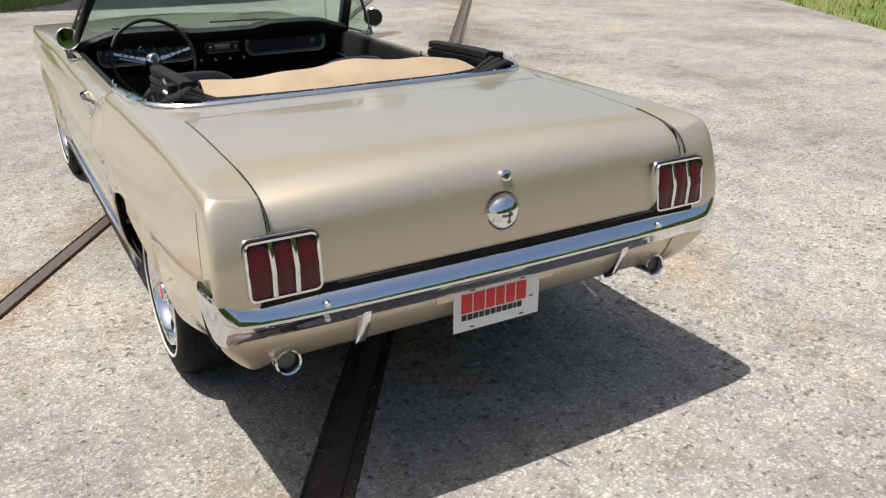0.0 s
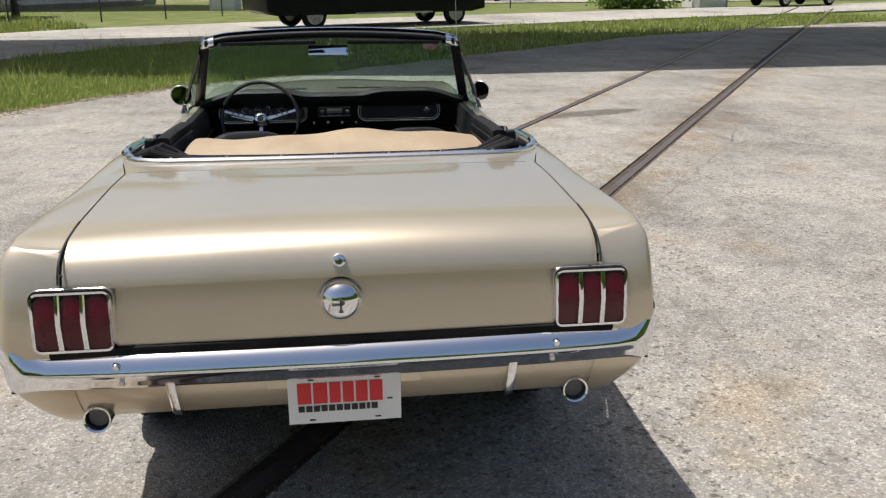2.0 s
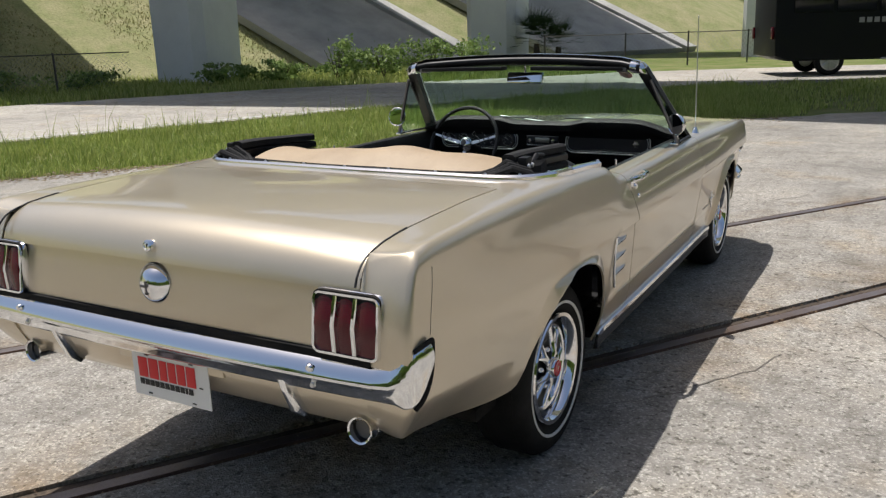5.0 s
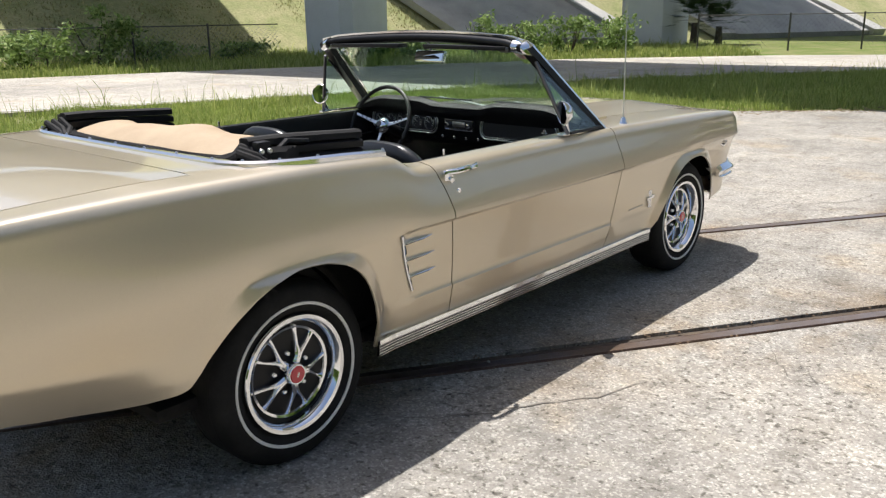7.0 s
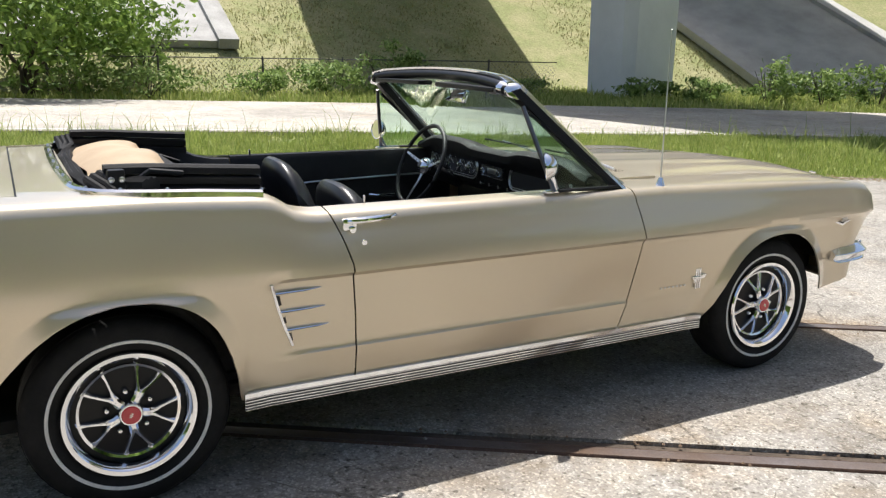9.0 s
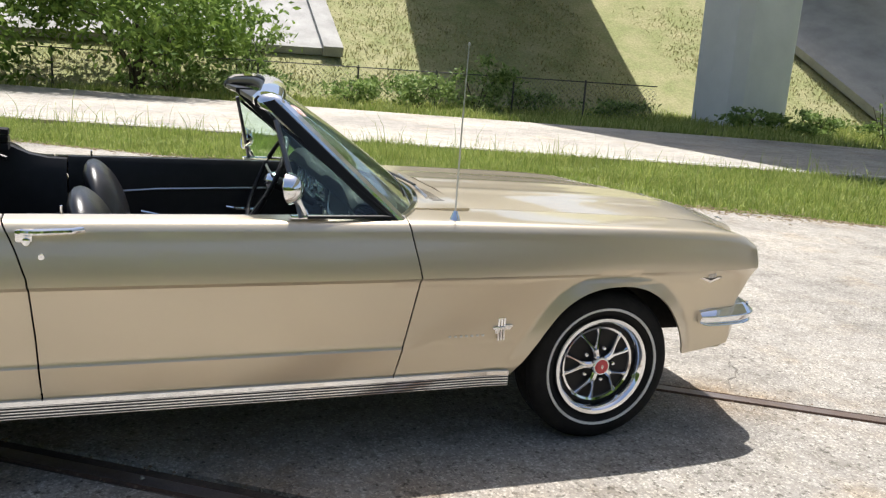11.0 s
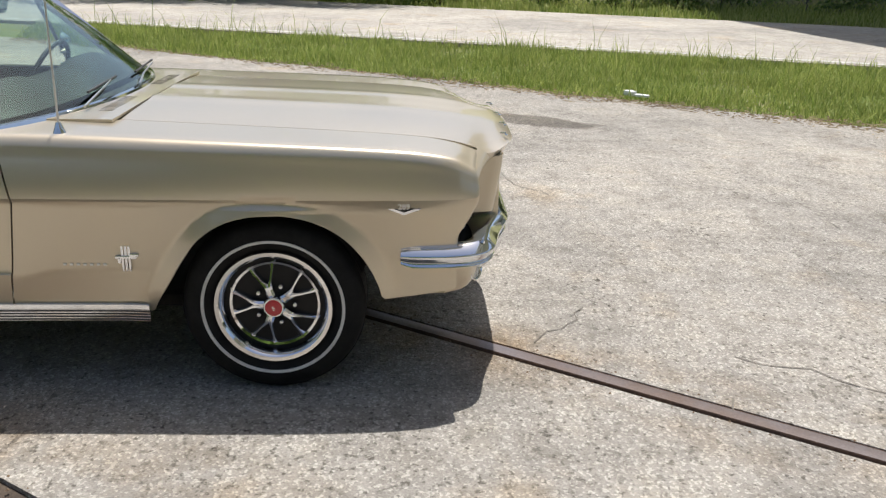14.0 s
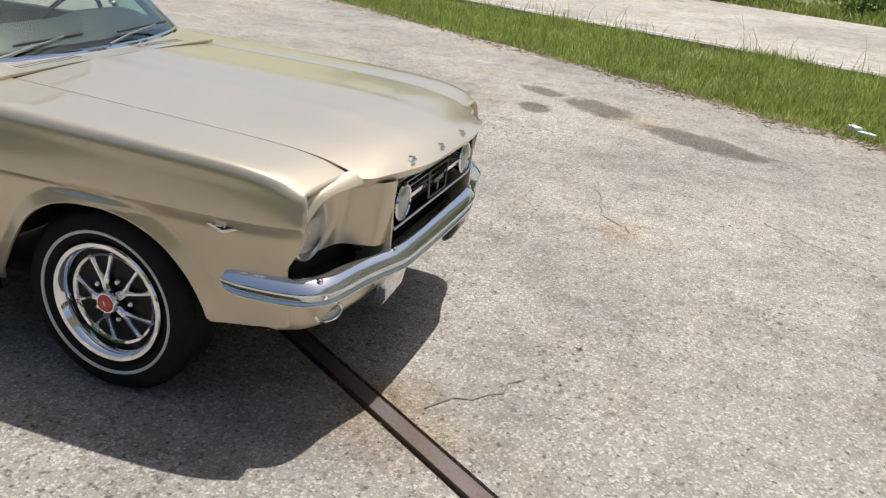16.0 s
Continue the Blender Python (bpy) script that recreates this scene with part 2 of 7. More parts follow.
# ---- ground, lot, road ----
def spot_mask(m, v, spots):
    """Soft-edged stains at given places on the pavement: (x, y, rx, ry, turn in degrees)."""
    wob = noise_tex(m, v, 5.0, 4, 0.65)
    total = None
    for x, y, rx, ry, turn in spots:
        mp = m.node_tree.nodes.new("ShaderNodeMapping")
        mp.vector_type = "TEXTURE"
        mp.inputs["Location"].default_value = (x, y, 0)
        mp.inputs["Rotation"].default_value = (0, 0, radians(turn))
        mp.inputs["Scale"].default_value = (rx, ry, 1)
        link(m, v, "Vector", mp, "Vector")
        ln = m.node_tree.nodes.new("ShaderNodeVectorMath")
        ln.operation = "LENGTH"
        link(m, mp, 0, ln, 0)
        ad = node(m, "ShaderNodeMath")
        link(m, ln, "Value", ad, 0)
        link(m, wob, 0, ad, 1)
        r = ramp(m, ad, 0, [(0.56, (1, 1, 1)), (0.70, (0, 0, 0))])
        sc = node(m, "ShaderNodeMath")
        sc.operation = "MULTIPLY"
        sc.inputs[1].default_value = 0.5
        m.node_tree.links.new(ad.outputs[0], sc.inputs[0])
        m.node_tree.links.new(sc.outputs[0], r.inputs["Fac"])
        if total is None:
            total = r.outputs[0]
        else:
            total = mix(m, 1.0, total, r.outputs[0], "LIGHTEN")
    return total


def line_mask(m, v, p, turn, near, far):
    """One along a straight line through p, fading out to the sides, broken up by noise."""
    mp = m.node_tree.nodes.new("ShaderNodeMapping")
    mp.vector_type = "TEXTURE"
    mp.inputs["Location"].default_value = (p[0], p[1], 0)
    mp.inputs["Rotation"].default_value = (0, 0, radians(turn))
    link(m, v, "Vector", mp, "Vector")
    sx = m.node_tree.nodes.new("ShaderNodeSeparateXYZ")
    link(m, mp, 0, sx, 0)
    ab = node(m, "ShaderNodeMath")
    ab.operation = "ABSOLUTE"
    link(m, sx, "Y", ab, 0)
    r = ramp(m, ab, 0, [(near, (1, 1, 1)), (far, (0, 0, 0))])
    n = ramp(m, noise_tex(m, v, 1.6, 6, 0.7), 0, [(0.42, (0, 0, 0)), (0.62, (1, 1, 1))])
    return mix(m, 1.0, r.outputs[0], n.outputs[0], "MULTIPLY")


def speckle(m, base, light, dark, cell=55.0, patch=0.55, spots=(), lines=()):
    """Worn concrete with exposed stones, patches and stains."""
    v = coords(m)
    vo = node(m, "ShaderNodeTexVoronoi", Scale=cell, Randomness=1.0)
    link(m, v, "Vector", vo, "Vector")
    sep = m.node_tree.nodes.new("ShaderNodeSeparateColor")
    link(m, vo, "Color", sep, 0)
    st = ramp(m, sep, 0, [(0.0, tuple(c * 0.80 for c in base)), (0.24, base), (0.70, base), (0.90, light), (1.0, light)])
    big, mid = noise_tex(m, v, patch, 6, 0.62), noise_tex(m, v, 2.7, 6, 0.7)
    rb = ramp(m, big, 0, [(0.30, (0.60, 0.60, 0.60)), (0.46, (0.92, 0.92, 0.92)), (0.62, (1.12, 1.11, 1.09)), (0.75, (1.2, 1.16, 1.09))])
    c = mix(m, 1.0, st.outputs[0], rb.outputs[0], "MULTIPLY")
    rm = ramp(m, mid, 0, [(0.30, (0.70, 0.68, 0.65)), (0.50, (1, 1, 1)), (0.72, (1.10, 1.07, 1.0))])
    c = mix(m, 0.8, c, rm.outputs[0], "MULTIPLY")
    warm = noise_tex(m, v, 0.9, 5, 0.65)
    rw = ramp(m, warm, 0, [(0.56, (1, 1, 1)), (0.70, (1.06, 0.93, 0.76))])
    c = mix(m, 0.8, c, rw.outputs[0], "MULTIPLY")
    fine = noise_tex(m, v, 160.0, 3, 0.6)
    rf = ramp(m, fine, 0, [(0.32, (0.82, 0.82, 0.82)), (0.6, (1.05, 1.05, 1.05))])
    c = mix(m, 0.85, c, rf.outputs[0], "MULTIPLY")
    pit = noise_tex(m, v, 42.0, 2, 0.5)
    rp = ramp(m, pit, 0, [(0.29, (0.36, 0.35, 0.33)), (0.40, (1, 1, 1)), (0.64, (1, 1, 1)), (0.76, (1.25, 1.24, 1.20))])
    c = mix(m, 0.9, c, rp.outputs[0], "MULTIPLY")
    scuff = noise_tex(m, v, 9.0, 5, 0.7)
    rs = ramp(m, scuff, 0, [(0.34, (0.76, 0.75, 0.73)), (0.52, (1.03, 1.03, 1.02))])
    c = mix(m, 0.8, c, rs.outputs[0], "MULTIPLY")
    pock = ramp(m, noise_tex(m, v, 27.0, 3, 0.6), 0, [(0.36, (0.42, 0.41, 0.39)), (0.44, (1, 1, 1))])
    where = ramp(m, noise_tex(m, v, 1.15, 5, 0.7), 0, [(0.44, (0, 0, 0)), (0.60, (1, 1, 1))])
    c = mix(m, where.outputs[0], c, mix(m, 1.0, c, pock.outputs[0], "MULTIPLY"))
    sv = coords(m, (1.0, 1.0, 1.0))
    sv.inputs["Rotation"].default_value = (0, 0, radians(-33))
    sv.inputs["Scale"].default_value = (7.0, 1.1, 1.0)
    streak = ramp(m, noise_tex(m, sv, 1.0, 5, 0.7), 0, [(0.36, (0.72, 0.71, 0.69)), (0.49, (1, 1, 1)), (0.70, (1.06, 1.05, 1.03))])
    c = mix(m, 0.38, c, streak.outputs[0], "MULTIPLY")
    if spots:
        c = mix(m, spot_mask(m, v, spots), c, mix(m, 1.0, c, (0.46, 0.445, 0.43), "MULTIPLY"))
    for p, turn, near, far in lines:
        c = mix(m, line_mask(m, v, p, turn, near, far), c, mix(m, 1.0, c, (0.78, 0.63, 0.47), "MULTIPLY"))
    m.node_tree.links.new(c, bsdf(m).inputs["Base Color"])
    add = m.node_tree.nodes.new("ShaderNodeMath")
    add.operation = "ADD"
    link(m, fine, 0, add, 0)
    link(m, vo, "Distance", add, 1)
    bump(m, add, 0, 0.55, 0.007)
    return m


LOT = speckle(mat("exposed_stone_concrete", (0.4, 0.38, 0.34), 0.9, spec=0.25), (0.300, 0.282, 0.256), (0.455, 0.432, 0.393), (0.2, 0.19, 0.17), 115.0, 0.55,
              [(-5.4, 2.75, 0.34, 0.20, 50), (-5.0, 3.35, 0.52, 0.30, 45), (-4.3, 4.35, 0.80, 0.30, 57), (-4.6, 2.85, 0.28, 0.18, 30), (3.1, 6.8, 0.9, 0.25, 20)],
              [((0.46, 3.55), 56.8, 0.04, 0.34), ((1.10, 1.56), 56.8, 0.04, 0.62)])
ROAD = speckle(mat("pale_road", (0.4, 0.38, 0.35), 0.9, spec=0.2), (0.40, 0.375, 0.34), (0.47, 0.45, 0.41), (0.3, 0.28, 0.26), 40.0, 0.25)
TURF = wear(mat("turf_soil", (0.10, 0.13, 0.04), 0.95, spec=0.1), (0.12, 0.17, 0.04), (0.24, 0.23, 0.11), 0.9, 0.9, 0.6, 0.03, 22.0)
SLOPE = wear(mat("embankment_turf", (0.16, 0.17, 0.06), 0.95, spec=0.1), (0.25, 0.268, 0.12), (0.36, 0.335, 0.19), 0.8, 0.8, 0.5, 0.06, 9.0)
CONCRETE = wear(mat("weathered_concrete", (0.42, 0.41, 0.38), 0.85), (0.47, 0.46, 0.44), (0.33, 0.325, 0.31), 0.7, 0.6, 0.3, 0.01, 30.0)
PIER = wear(mat("pier_concrete", (0.5, 0.5, 0.49), 0.8), (0.74, 0.74, 0.73), (0.63, 0.63, 0.62), 0.5, 0.25, 0.15, 0.005, 40.0)
RAIL = wear(mat("worn_rail_steel", (0.2, 0.17, 0.155), 0.36, 0.6), (0.24, 0.21, 0.205), (0.19, 0.125, 0.085), 3.0, 0.6, 0.2, 0.002, 120.0)
DIRT = wear(mat("dark_joint_dirt", (0.06, 0.05, 0.04), 0.95), (0.06, 0.045, 0.034), (0.13, 0.098, 0.07), 5.0, 0.9, 0.6, 0.01, 60.0)

ground = tagged(link_mesh("ground", *grid([[(x, y, -0.09) for y in (-900, -60, 0, 60, 900)] for x in (-900, -60, 0, 60, 900)]), TURF, None, False), kind="structure")


def clip_poly(poly, p, n, keep):
    """The part of a polygon on one side of a line: keep * ((q - p) . n) >= 0."""
    out = []
    for a, b in zip(poly, poly[1:] + poly[:1]):
        da, db = keep * ((a[0] - p[0]) * n[0] + (a[1] - p[1]) * n[1]), keep * ((b[0] - p[0]) * n[0] + (b[1] - p[1]) * n[1])
        if da >= 0:
            out.append(a)
        if (da >= 0) != (db >= 0):
            t = da / (da - db)
            out.append((a[0] + t * (b[0] - a[0]), a[1] + t * (b[1] - a[1])))
    return out


def slab(name, poly, z0, z1, material, parent=None):
    bm = bmesh.new()
    lo, hi = [bm.verts.new((x, y, z0)) for x, y in poly], [bm.verts.new((x, y, z1)) for x, y in poly]
    bm.faces.new(hi)
    n = len(poly)
    for i in range(n):
        bm.faces.new((lo[i], lo[(i + 1) % n], hi[(i + 1) % n], hi[i]))
    bmesh.ops.triangulate(bm, faces=[f for f in bm.faces if len(f.verts) > 4])
    return part(name, bm, material, parent, smooth=False)


_edge = random.Random(4)
LEFT = [(-16, -12), (-11.25, -3.4), (-10.3, -2.0), (-8.4, 1.0), (-7.0, 3.3), (-5.9, 4.85), (-5.2, 6.0), (-4.3, 7.4), (-3.4, 8.8), (-2.2, 10.2), (0.0, 12.0), (1.7, 13.5), (4.7, 16.0), (7.9, 19.0), (13.4, 22.3), (30, 30)]
ragged = []
for a, b in zip(LEFT, LEFT[1:]):
    L = math.hypot(b[0] - a[0], b[1] - a[1])
    for k in range(max(1, int(L / 0.35))):
        t = k / max(1, int(L / 0.35))
        o = _edge.uniform(-0.09, 0.09)
        ragged.append((a[0] + t * (b[0] - a[0]) + o * 0.85, a[1] + t * (b[1] - a[1]) - o * 0.5))
LOT_OUT = ragged + [(30, 30), (34, 14), (11.2, 7.5), (9.4, 4.0), (13, -1), (26, -6), (30, -30), (-30, -34)]
RD = (0.5478, 0.8366)
RN = (0.8366, -0.5478)
RAIL_A, RAIL_B = (0.46, 3.55), (1.10, 1.56)
HW = 0.068


def off(p, d):
    return (p[0] + RN[0] * d, p[1] + RN[1] * d)


lot = tagged(slab("pavement", clip_poly(LOT_OUT, off(RAIL_A, -0.047), RN, -1), -0.12, 0.0, LOT), kind="structure")
mid = clip_poly(clip_poly(LOT_OUT, off(RAIL_A, 0.054), RN, 1), off(RAIL_B, -HW - 0.012), RN, -1)
slab("pavement_strip", mid, -0.12, 0.0, LOT, lot)
slab("pavement_strip", clip_poly(LOT_OUT, off(RAIL_B, HW + 0.02), RN, 1), -0.12, 0.006, LOT, lot)
tagged(slab("joint_bed", clip_poly(clip_poly(LOT_OUT, off(RAIL_A, -0.3), RN, 1), off(RAIL_B, 0.3), RN, -1), -0.10, -0.016, DIRT), kind="structure")


RUSTEDGE = wear(mat("rust_brown_steel", (0.16, 0.09, 0.055), 0.8, 0.2), (0.17, 0.10, 0.065), (0.09, 0.06, 0.045), 6.0, 0.8, 0.5, 0.003, 90.0)


def rail(p, name, lift):
    ang = math.atan2(RD[1], RD[0])
    bm = bmesh.new()
    prof = [(-0.034, -0.07), (-0.036, -0.012 + lift), (-0.030, -0.002 + lift), (0, lift), (0.030, -0.002 + lift), (0.036, -0.012 + lift), (0.034, -0.07)]
    ks = np.arange(-26, 42, 1.0)
    path = [(p[0] + RD[0] * k + 0.0006 * max(0, k - 4) ** 2 * 0.3, p[1] + RD[1] * k, 0) for k in ks]
    add_sweep(bm, [[(RN[0] * a, RN[1] * a, z) for a, z in prof]] * len(ks), path)
    ob = tagged(part(name, bm, RAIL), "worn steel rail set flush in the pavement", "rail", "railway rails in the pavement")
    for side in (-1, 1):
        bm = bmesh.new()
        a0, a1 = side * 0.030, side * 0.0362
        strip = [(a0, -0.0016 + lift), (a0 + side * 0.001, -0.0008 + lift), (a1, -0.0105 + lift), (a1, -0.020 + lift), (a1 - side * 0.002, -0.020 + lift)]
        add_sweep(bm, [[(RN[0] * a, RN[1] * a, z) for a, z in strip]] * len(ks), path)
        part("rusted_edge", bm, RUSTEDGE, ob, "rust-brown rail edge")
    return ob


rail(off(RAIL_A, 0.0), "rail", 0.004)
rail(off(RAIL_B, 0.008), "rail", -0.004)

ROAD_N = [(-40, -62), (-27, -33), (-16.5, -8.5), (-13.6, -1.5), (-11.9, 3.0), (-10.6, 6.3), (-9.2, 9.8), (-7.8, 13.0), (-5.6, 16.8), (-2.4, 20.6), (2.4, 23.8), (8, 26.6), (20, 32), (70, 54)]
ROAD_F = [(-50, -57), (-37, -29), (-27.2, -8.0), (-24.4, -2.0), (-21.6, 3.8), (-19.4, 8.6), (-17.2, 13.4), (-14.8, 17.6), (-11.4, 21.8), (-7.2, 25.8), (-1.2, 29.4), (7, 33.0), (18, 37.8), (68, 60)]
road = tagged(slab("road", ROAD_N + ROAD_F[::-1], -0.12, -0.02, ROAD), kind="structure")
EDGELINE = wear(mat("faded_road_paint", (0.7, 0.69, 0.66), 0.7), (0.66, 0.65, 0.62), (0.45, 0.43, 0.40), 3.0)
bm = bmesh.new()
for a, b in zip(ROAD_N[2:-1], ROAD_N[3:]):
    d = Vector((b[0] - a[0], b[1] - a[1], 0)).normalized()
    nrm = Vector((d.y, -d.x, 0)) * -1
    q = [Vector((*a, -0.014)) + nrm * 0.25, Vector((*b, -0.014)) + nrm * 0.25, Vector((*b, -0.014)) + nrm * 0.36, Vector((*a, -0.014)) + nrm * 0.36]
    bm.faces.new([bm.verts.new(v) for v in q])
tagged(part("road_edge_line", bm, EDGELINE, None, smooth=False), kind="structure")

# ---- embankment, bridge decks and piers ----
def bend(y):
    """How far the foot of the embankment swings towards the road beyond the first pier."""
    return 0.55 * max(0.0, min(y, 58.0) - 22.0)


P = []
for y in np.linspace(-70, 90, 54):
    row = []
    for k in np.linspace(0, 1, 16):
        x = -26.0 - 26 * k
        z = -0.10 + 9.9 * min(1, k * 1.3) + 0.10 * noise.noise(Vector((x * 0.3, y * 0.3, 3.1))) * min(1, 4 * k)
        row.append((x + bend(y), y, z))
    P.append(row)
tagged(link_mesh("embankment", *grid(P), SLOPE), kind="structure")


def slope_z(x):
    return -0.10 + 9.9 * min(1, (-26.0 - x) / 26 * 1.3)


OLDCON = wear(mat("grimy_concrete", (0.36, 0.35, 0.33), 0.9), (0.43, 0.42, 0.40), (0.27, 0.265, 0.25), 0.9, 0.7, 0.3, 0.01, 30.0)


def paving(name, y0, y1, x0=-25.9, mt=CONCRETE):
    """Concrete slope paving with a raised kerb along each edge, laid on the embankment."""
    top = tagged(link_mesh(name, *grid([[(x + bend(y), y, slope_z(x) + 0.06) for x in np.linspace(x0, -45.5, 8)] for y in np.linspace(y0 + 0.75, y1 - 0.75, 5)], True), mt), kind="structure")
    solid(top, 0.3)
    for a in (y0, y1 - 0.75):
        k = link_mesh("slope_kerb", *grid([[(x + bend(y), y, slope_z(x) + 0.14) for x in np.linspace(x0 + 0.2, -45.5, 8)] for y in (a, a + 0.375, a + 0.75)], True), mt, top)
        solid(k, 0.4)


paving("slope_paving_1", -9.0, 8.0, -29.0, OLDCON)
paving("slope_paving_2", 28.6, 36.6)
paving("slope_paving_3", 40.6, 50.0)


def deck(name, near, far, x0, x1):
    """A bridge deck with parapets between two edge lines, each a list of (x, y)."""
    bm = bmesh.new()
    prof = [(0.25, 12.1), (0.25, 11.1), (1.45, 10.9), (1.75, 10.3), (-1.25, 10.3), (-0.95, 10.9), (0.25, 11.1), (0.25, 12.1)]
    xs = sorted({x0, x1, *(p[0] for p in near if x0 < p[0] < x1)})
    edge = lambda line, x: float(np.interp(x, [p[0] for p in line], [p[1] for p in line]))
    add_sweep(bm, [[(0, (edge(near, x) if i < 4 else edge(far, x)) + p[0], p[1]) for i, p in enumerate(prof)] for x in xs], [(x, 0, 0) for x in xs])
    return tagged(part(name, bm, PIER, smooth=False), kind="structure")


deck("bridge_deck_1", [(-46, 13.8), (-29, 11.5), (-10, 13.3), (-2, 12.0), (18, 12.8), (60, 13.5)], [(-46, 24.0), (-29, 21.1), (-10, 21.5), (-2, 23.2), (18, 23.0), (60, 22.5)], -46, 60)
deck("bridge_deck_2", [(-46, 29.0), (-12, 29.0)], [(-46, 36.6), (-12, 36.6)], -46, -15.0)
# unseen deck, added only to throw shade on slope_paving_3
deck("bridge_deck_3", [(-46, 41.0), (-6, 41.0)], [(-46, 49.6), (-6, 49.6)], -46, -9.0)


def pier(x, y, sx, sy, rz):
    bm = bmesh.new()
    c, s = math.cos(radians(rz)), math.sin(radians(rz))
    rings = []
    for z, f in ((-0.2, 1.0), (4.0, 1.02), (10.5, 1.1)):
        ring = []
        for a, b in ((-1, -0.72), (-0.72, -1), (0.72, -1), (1, -0.72), (1, 0.72), (0.72, 1), (-0.72, 1), (-1, 0.72)):
            X, Y = a * sx / 2 * f, b * sy / 2 * f
            ring.append((X * c - Y * s, X * s + Y * c, z))
        rings.append(ring)
    add_sweep(bm, rings, [(x, y, 0)] * 3)
    return tagged(part("bridge_pier", bm, PIER, smooth=False), "tall grey concrete bridge pier on the verge", "bridge pier", "piers of the overpass")


pier(-22.3, 21.4, 2.3, 2.9, 8)
pier(-15.6, 33.8, 2.3, 2.9, 8)
pier(-5.2, 41.0, 1.4, 1.4, 0)
pier(19.4, 40.5, 1.9, 1.9, 0)

# ---- the car: body surfaces ----
car = tagged(new("convertible_car"), "gold-beige two-door classic convertible with folded top parked on concrete", "car")
half_w = curve_fn([(-1.07, 0.845), (-0.9, 0.849), (-0.5, 0.856), (0, 0.861), (0.7, 0.863), (1.5, 0.860), (1.93, 0.857), (2.4, 0.852), (2.9, 0.845), (3.15, 0.838), (3.28, 0.829), (3.36, 0.817), (3.42, 0.798)])
shoulder = curve_fn([(-1.0, 0.976), (-0.93, 0.984), (-0.5, 0.988), (0, 0.985), (0.40, 0.968), (0.47, 0.957), (0.56, 0.917), (0.66, 0.906), (1.5, 0.905), (1.9, 0.902), (2.5, 0.888), (3.0, 0.872), (3.2, 0.861), (3.32, 0.846), (3.38, 0.830), (3.42, 0.806)])
ARCH_R = [(-0.52, 0.405), (-0.44, 0.406), (-0.405, 0.414), (-0.385, 0.432), (-0.35, 0.480), (-0.318, 0.518), (-0.25, 0.588), (-0.17, 0.645), (-0.09, 0.676), (0.0, 0.688), (0.08, 0.684), (0.155, 0.661), (0.215, 0.622), (0.265, 0.560), (0.308, 0.455), (0.328, 0.36), (0.336, 0.30)]
ARCH_F = [(2.342, 0.30), (2.37, 0.345), (2.42, 0.425), (2.47, 0.505), (2.522, 0.572), (2.58, 0.615), (2.64, 0.641), (2.71, 0.654), (2.781, 0.656), (2.86, 0.643), (2.928, 0.615), (2.99, 0.572), (3.041, 0.514), (3.08, 0.45), (3.104, 0.39), (3.116, 0.345)]
low_edge = curve_fn([(-1.0, 0.466), (-0.9, 0.460), (-0.8, 0.440), (-0.7, 0.422), (-0.6, 0.409)] + ARCH_R + [(0.36, 0.297), (1.4, 0.293), (2.3, 0.297)] + ARCH_F + [(3.14, 0.342), (3.25, 0.350), (3.35, 0.360), (3.42, 0.366)])
_archpts = np.array([(y, float(low_edge(y))) for y in np.concatenate([np.linspace(-0.45, 0.28, 160), np.linspace(0.28, 0.342, 90), np.linspace(2.335, 2.42, 90), np.linspace(2.42, 3.05, 140), np.linspace(3.05, 3.12, 90)])])
DZ = [0, 0.016, 0.10, 0.262, 0.270, 0.42]
DX = [0, 0.019, 0.025, 0.041, 0.036, 0.070]
DX_PLAIN = [0, 0.0012, 0.010, 0.032, 0.035, 0.070]
DX_FENDER = [0, 0.014, 0.022, 0.038, 0.041, 0.070]
NOSE_Z = [0, 0.016, 0.03, 0.05, 0.10, 0.20, 0.42]
NOSE_X = [0, 0.014, 0.022, 0.033, 0.044, 0.058, 0.085]
edge_z = curve_fn([(1.93, 0.909), (2.5, 0.893), (3.0, 0.876), (3.25, 0.860), (3.36, 0.843), (3.42, 0.826), (3.46, 0.806), (3.49, 0.788)])
# line of the tail seen from the side: how far back the body reaches at each height
tail_y = curve_fn([(0.44, -0.905), (0.457, -0.925), (0.50, -0.972), (0.55, -1.004), (0.60, -1.026), (0.66, -1.040), (0.74, -1.046), (0.80, -1.040), (0.872, -1.022), (0.91, -1.008), (0.94, -0.992), (0.962, -0.976), (0.985, -0.955), (1.0, -0.94)])


def ease(a, b, v):
    t = min(1.0, max(0.0, (v - a) / (b - a)))
    return t * t * (3 - 2 * t)



def crease_z(y):
    return np.minimum(0.708, shoulder(y) - 0.062)


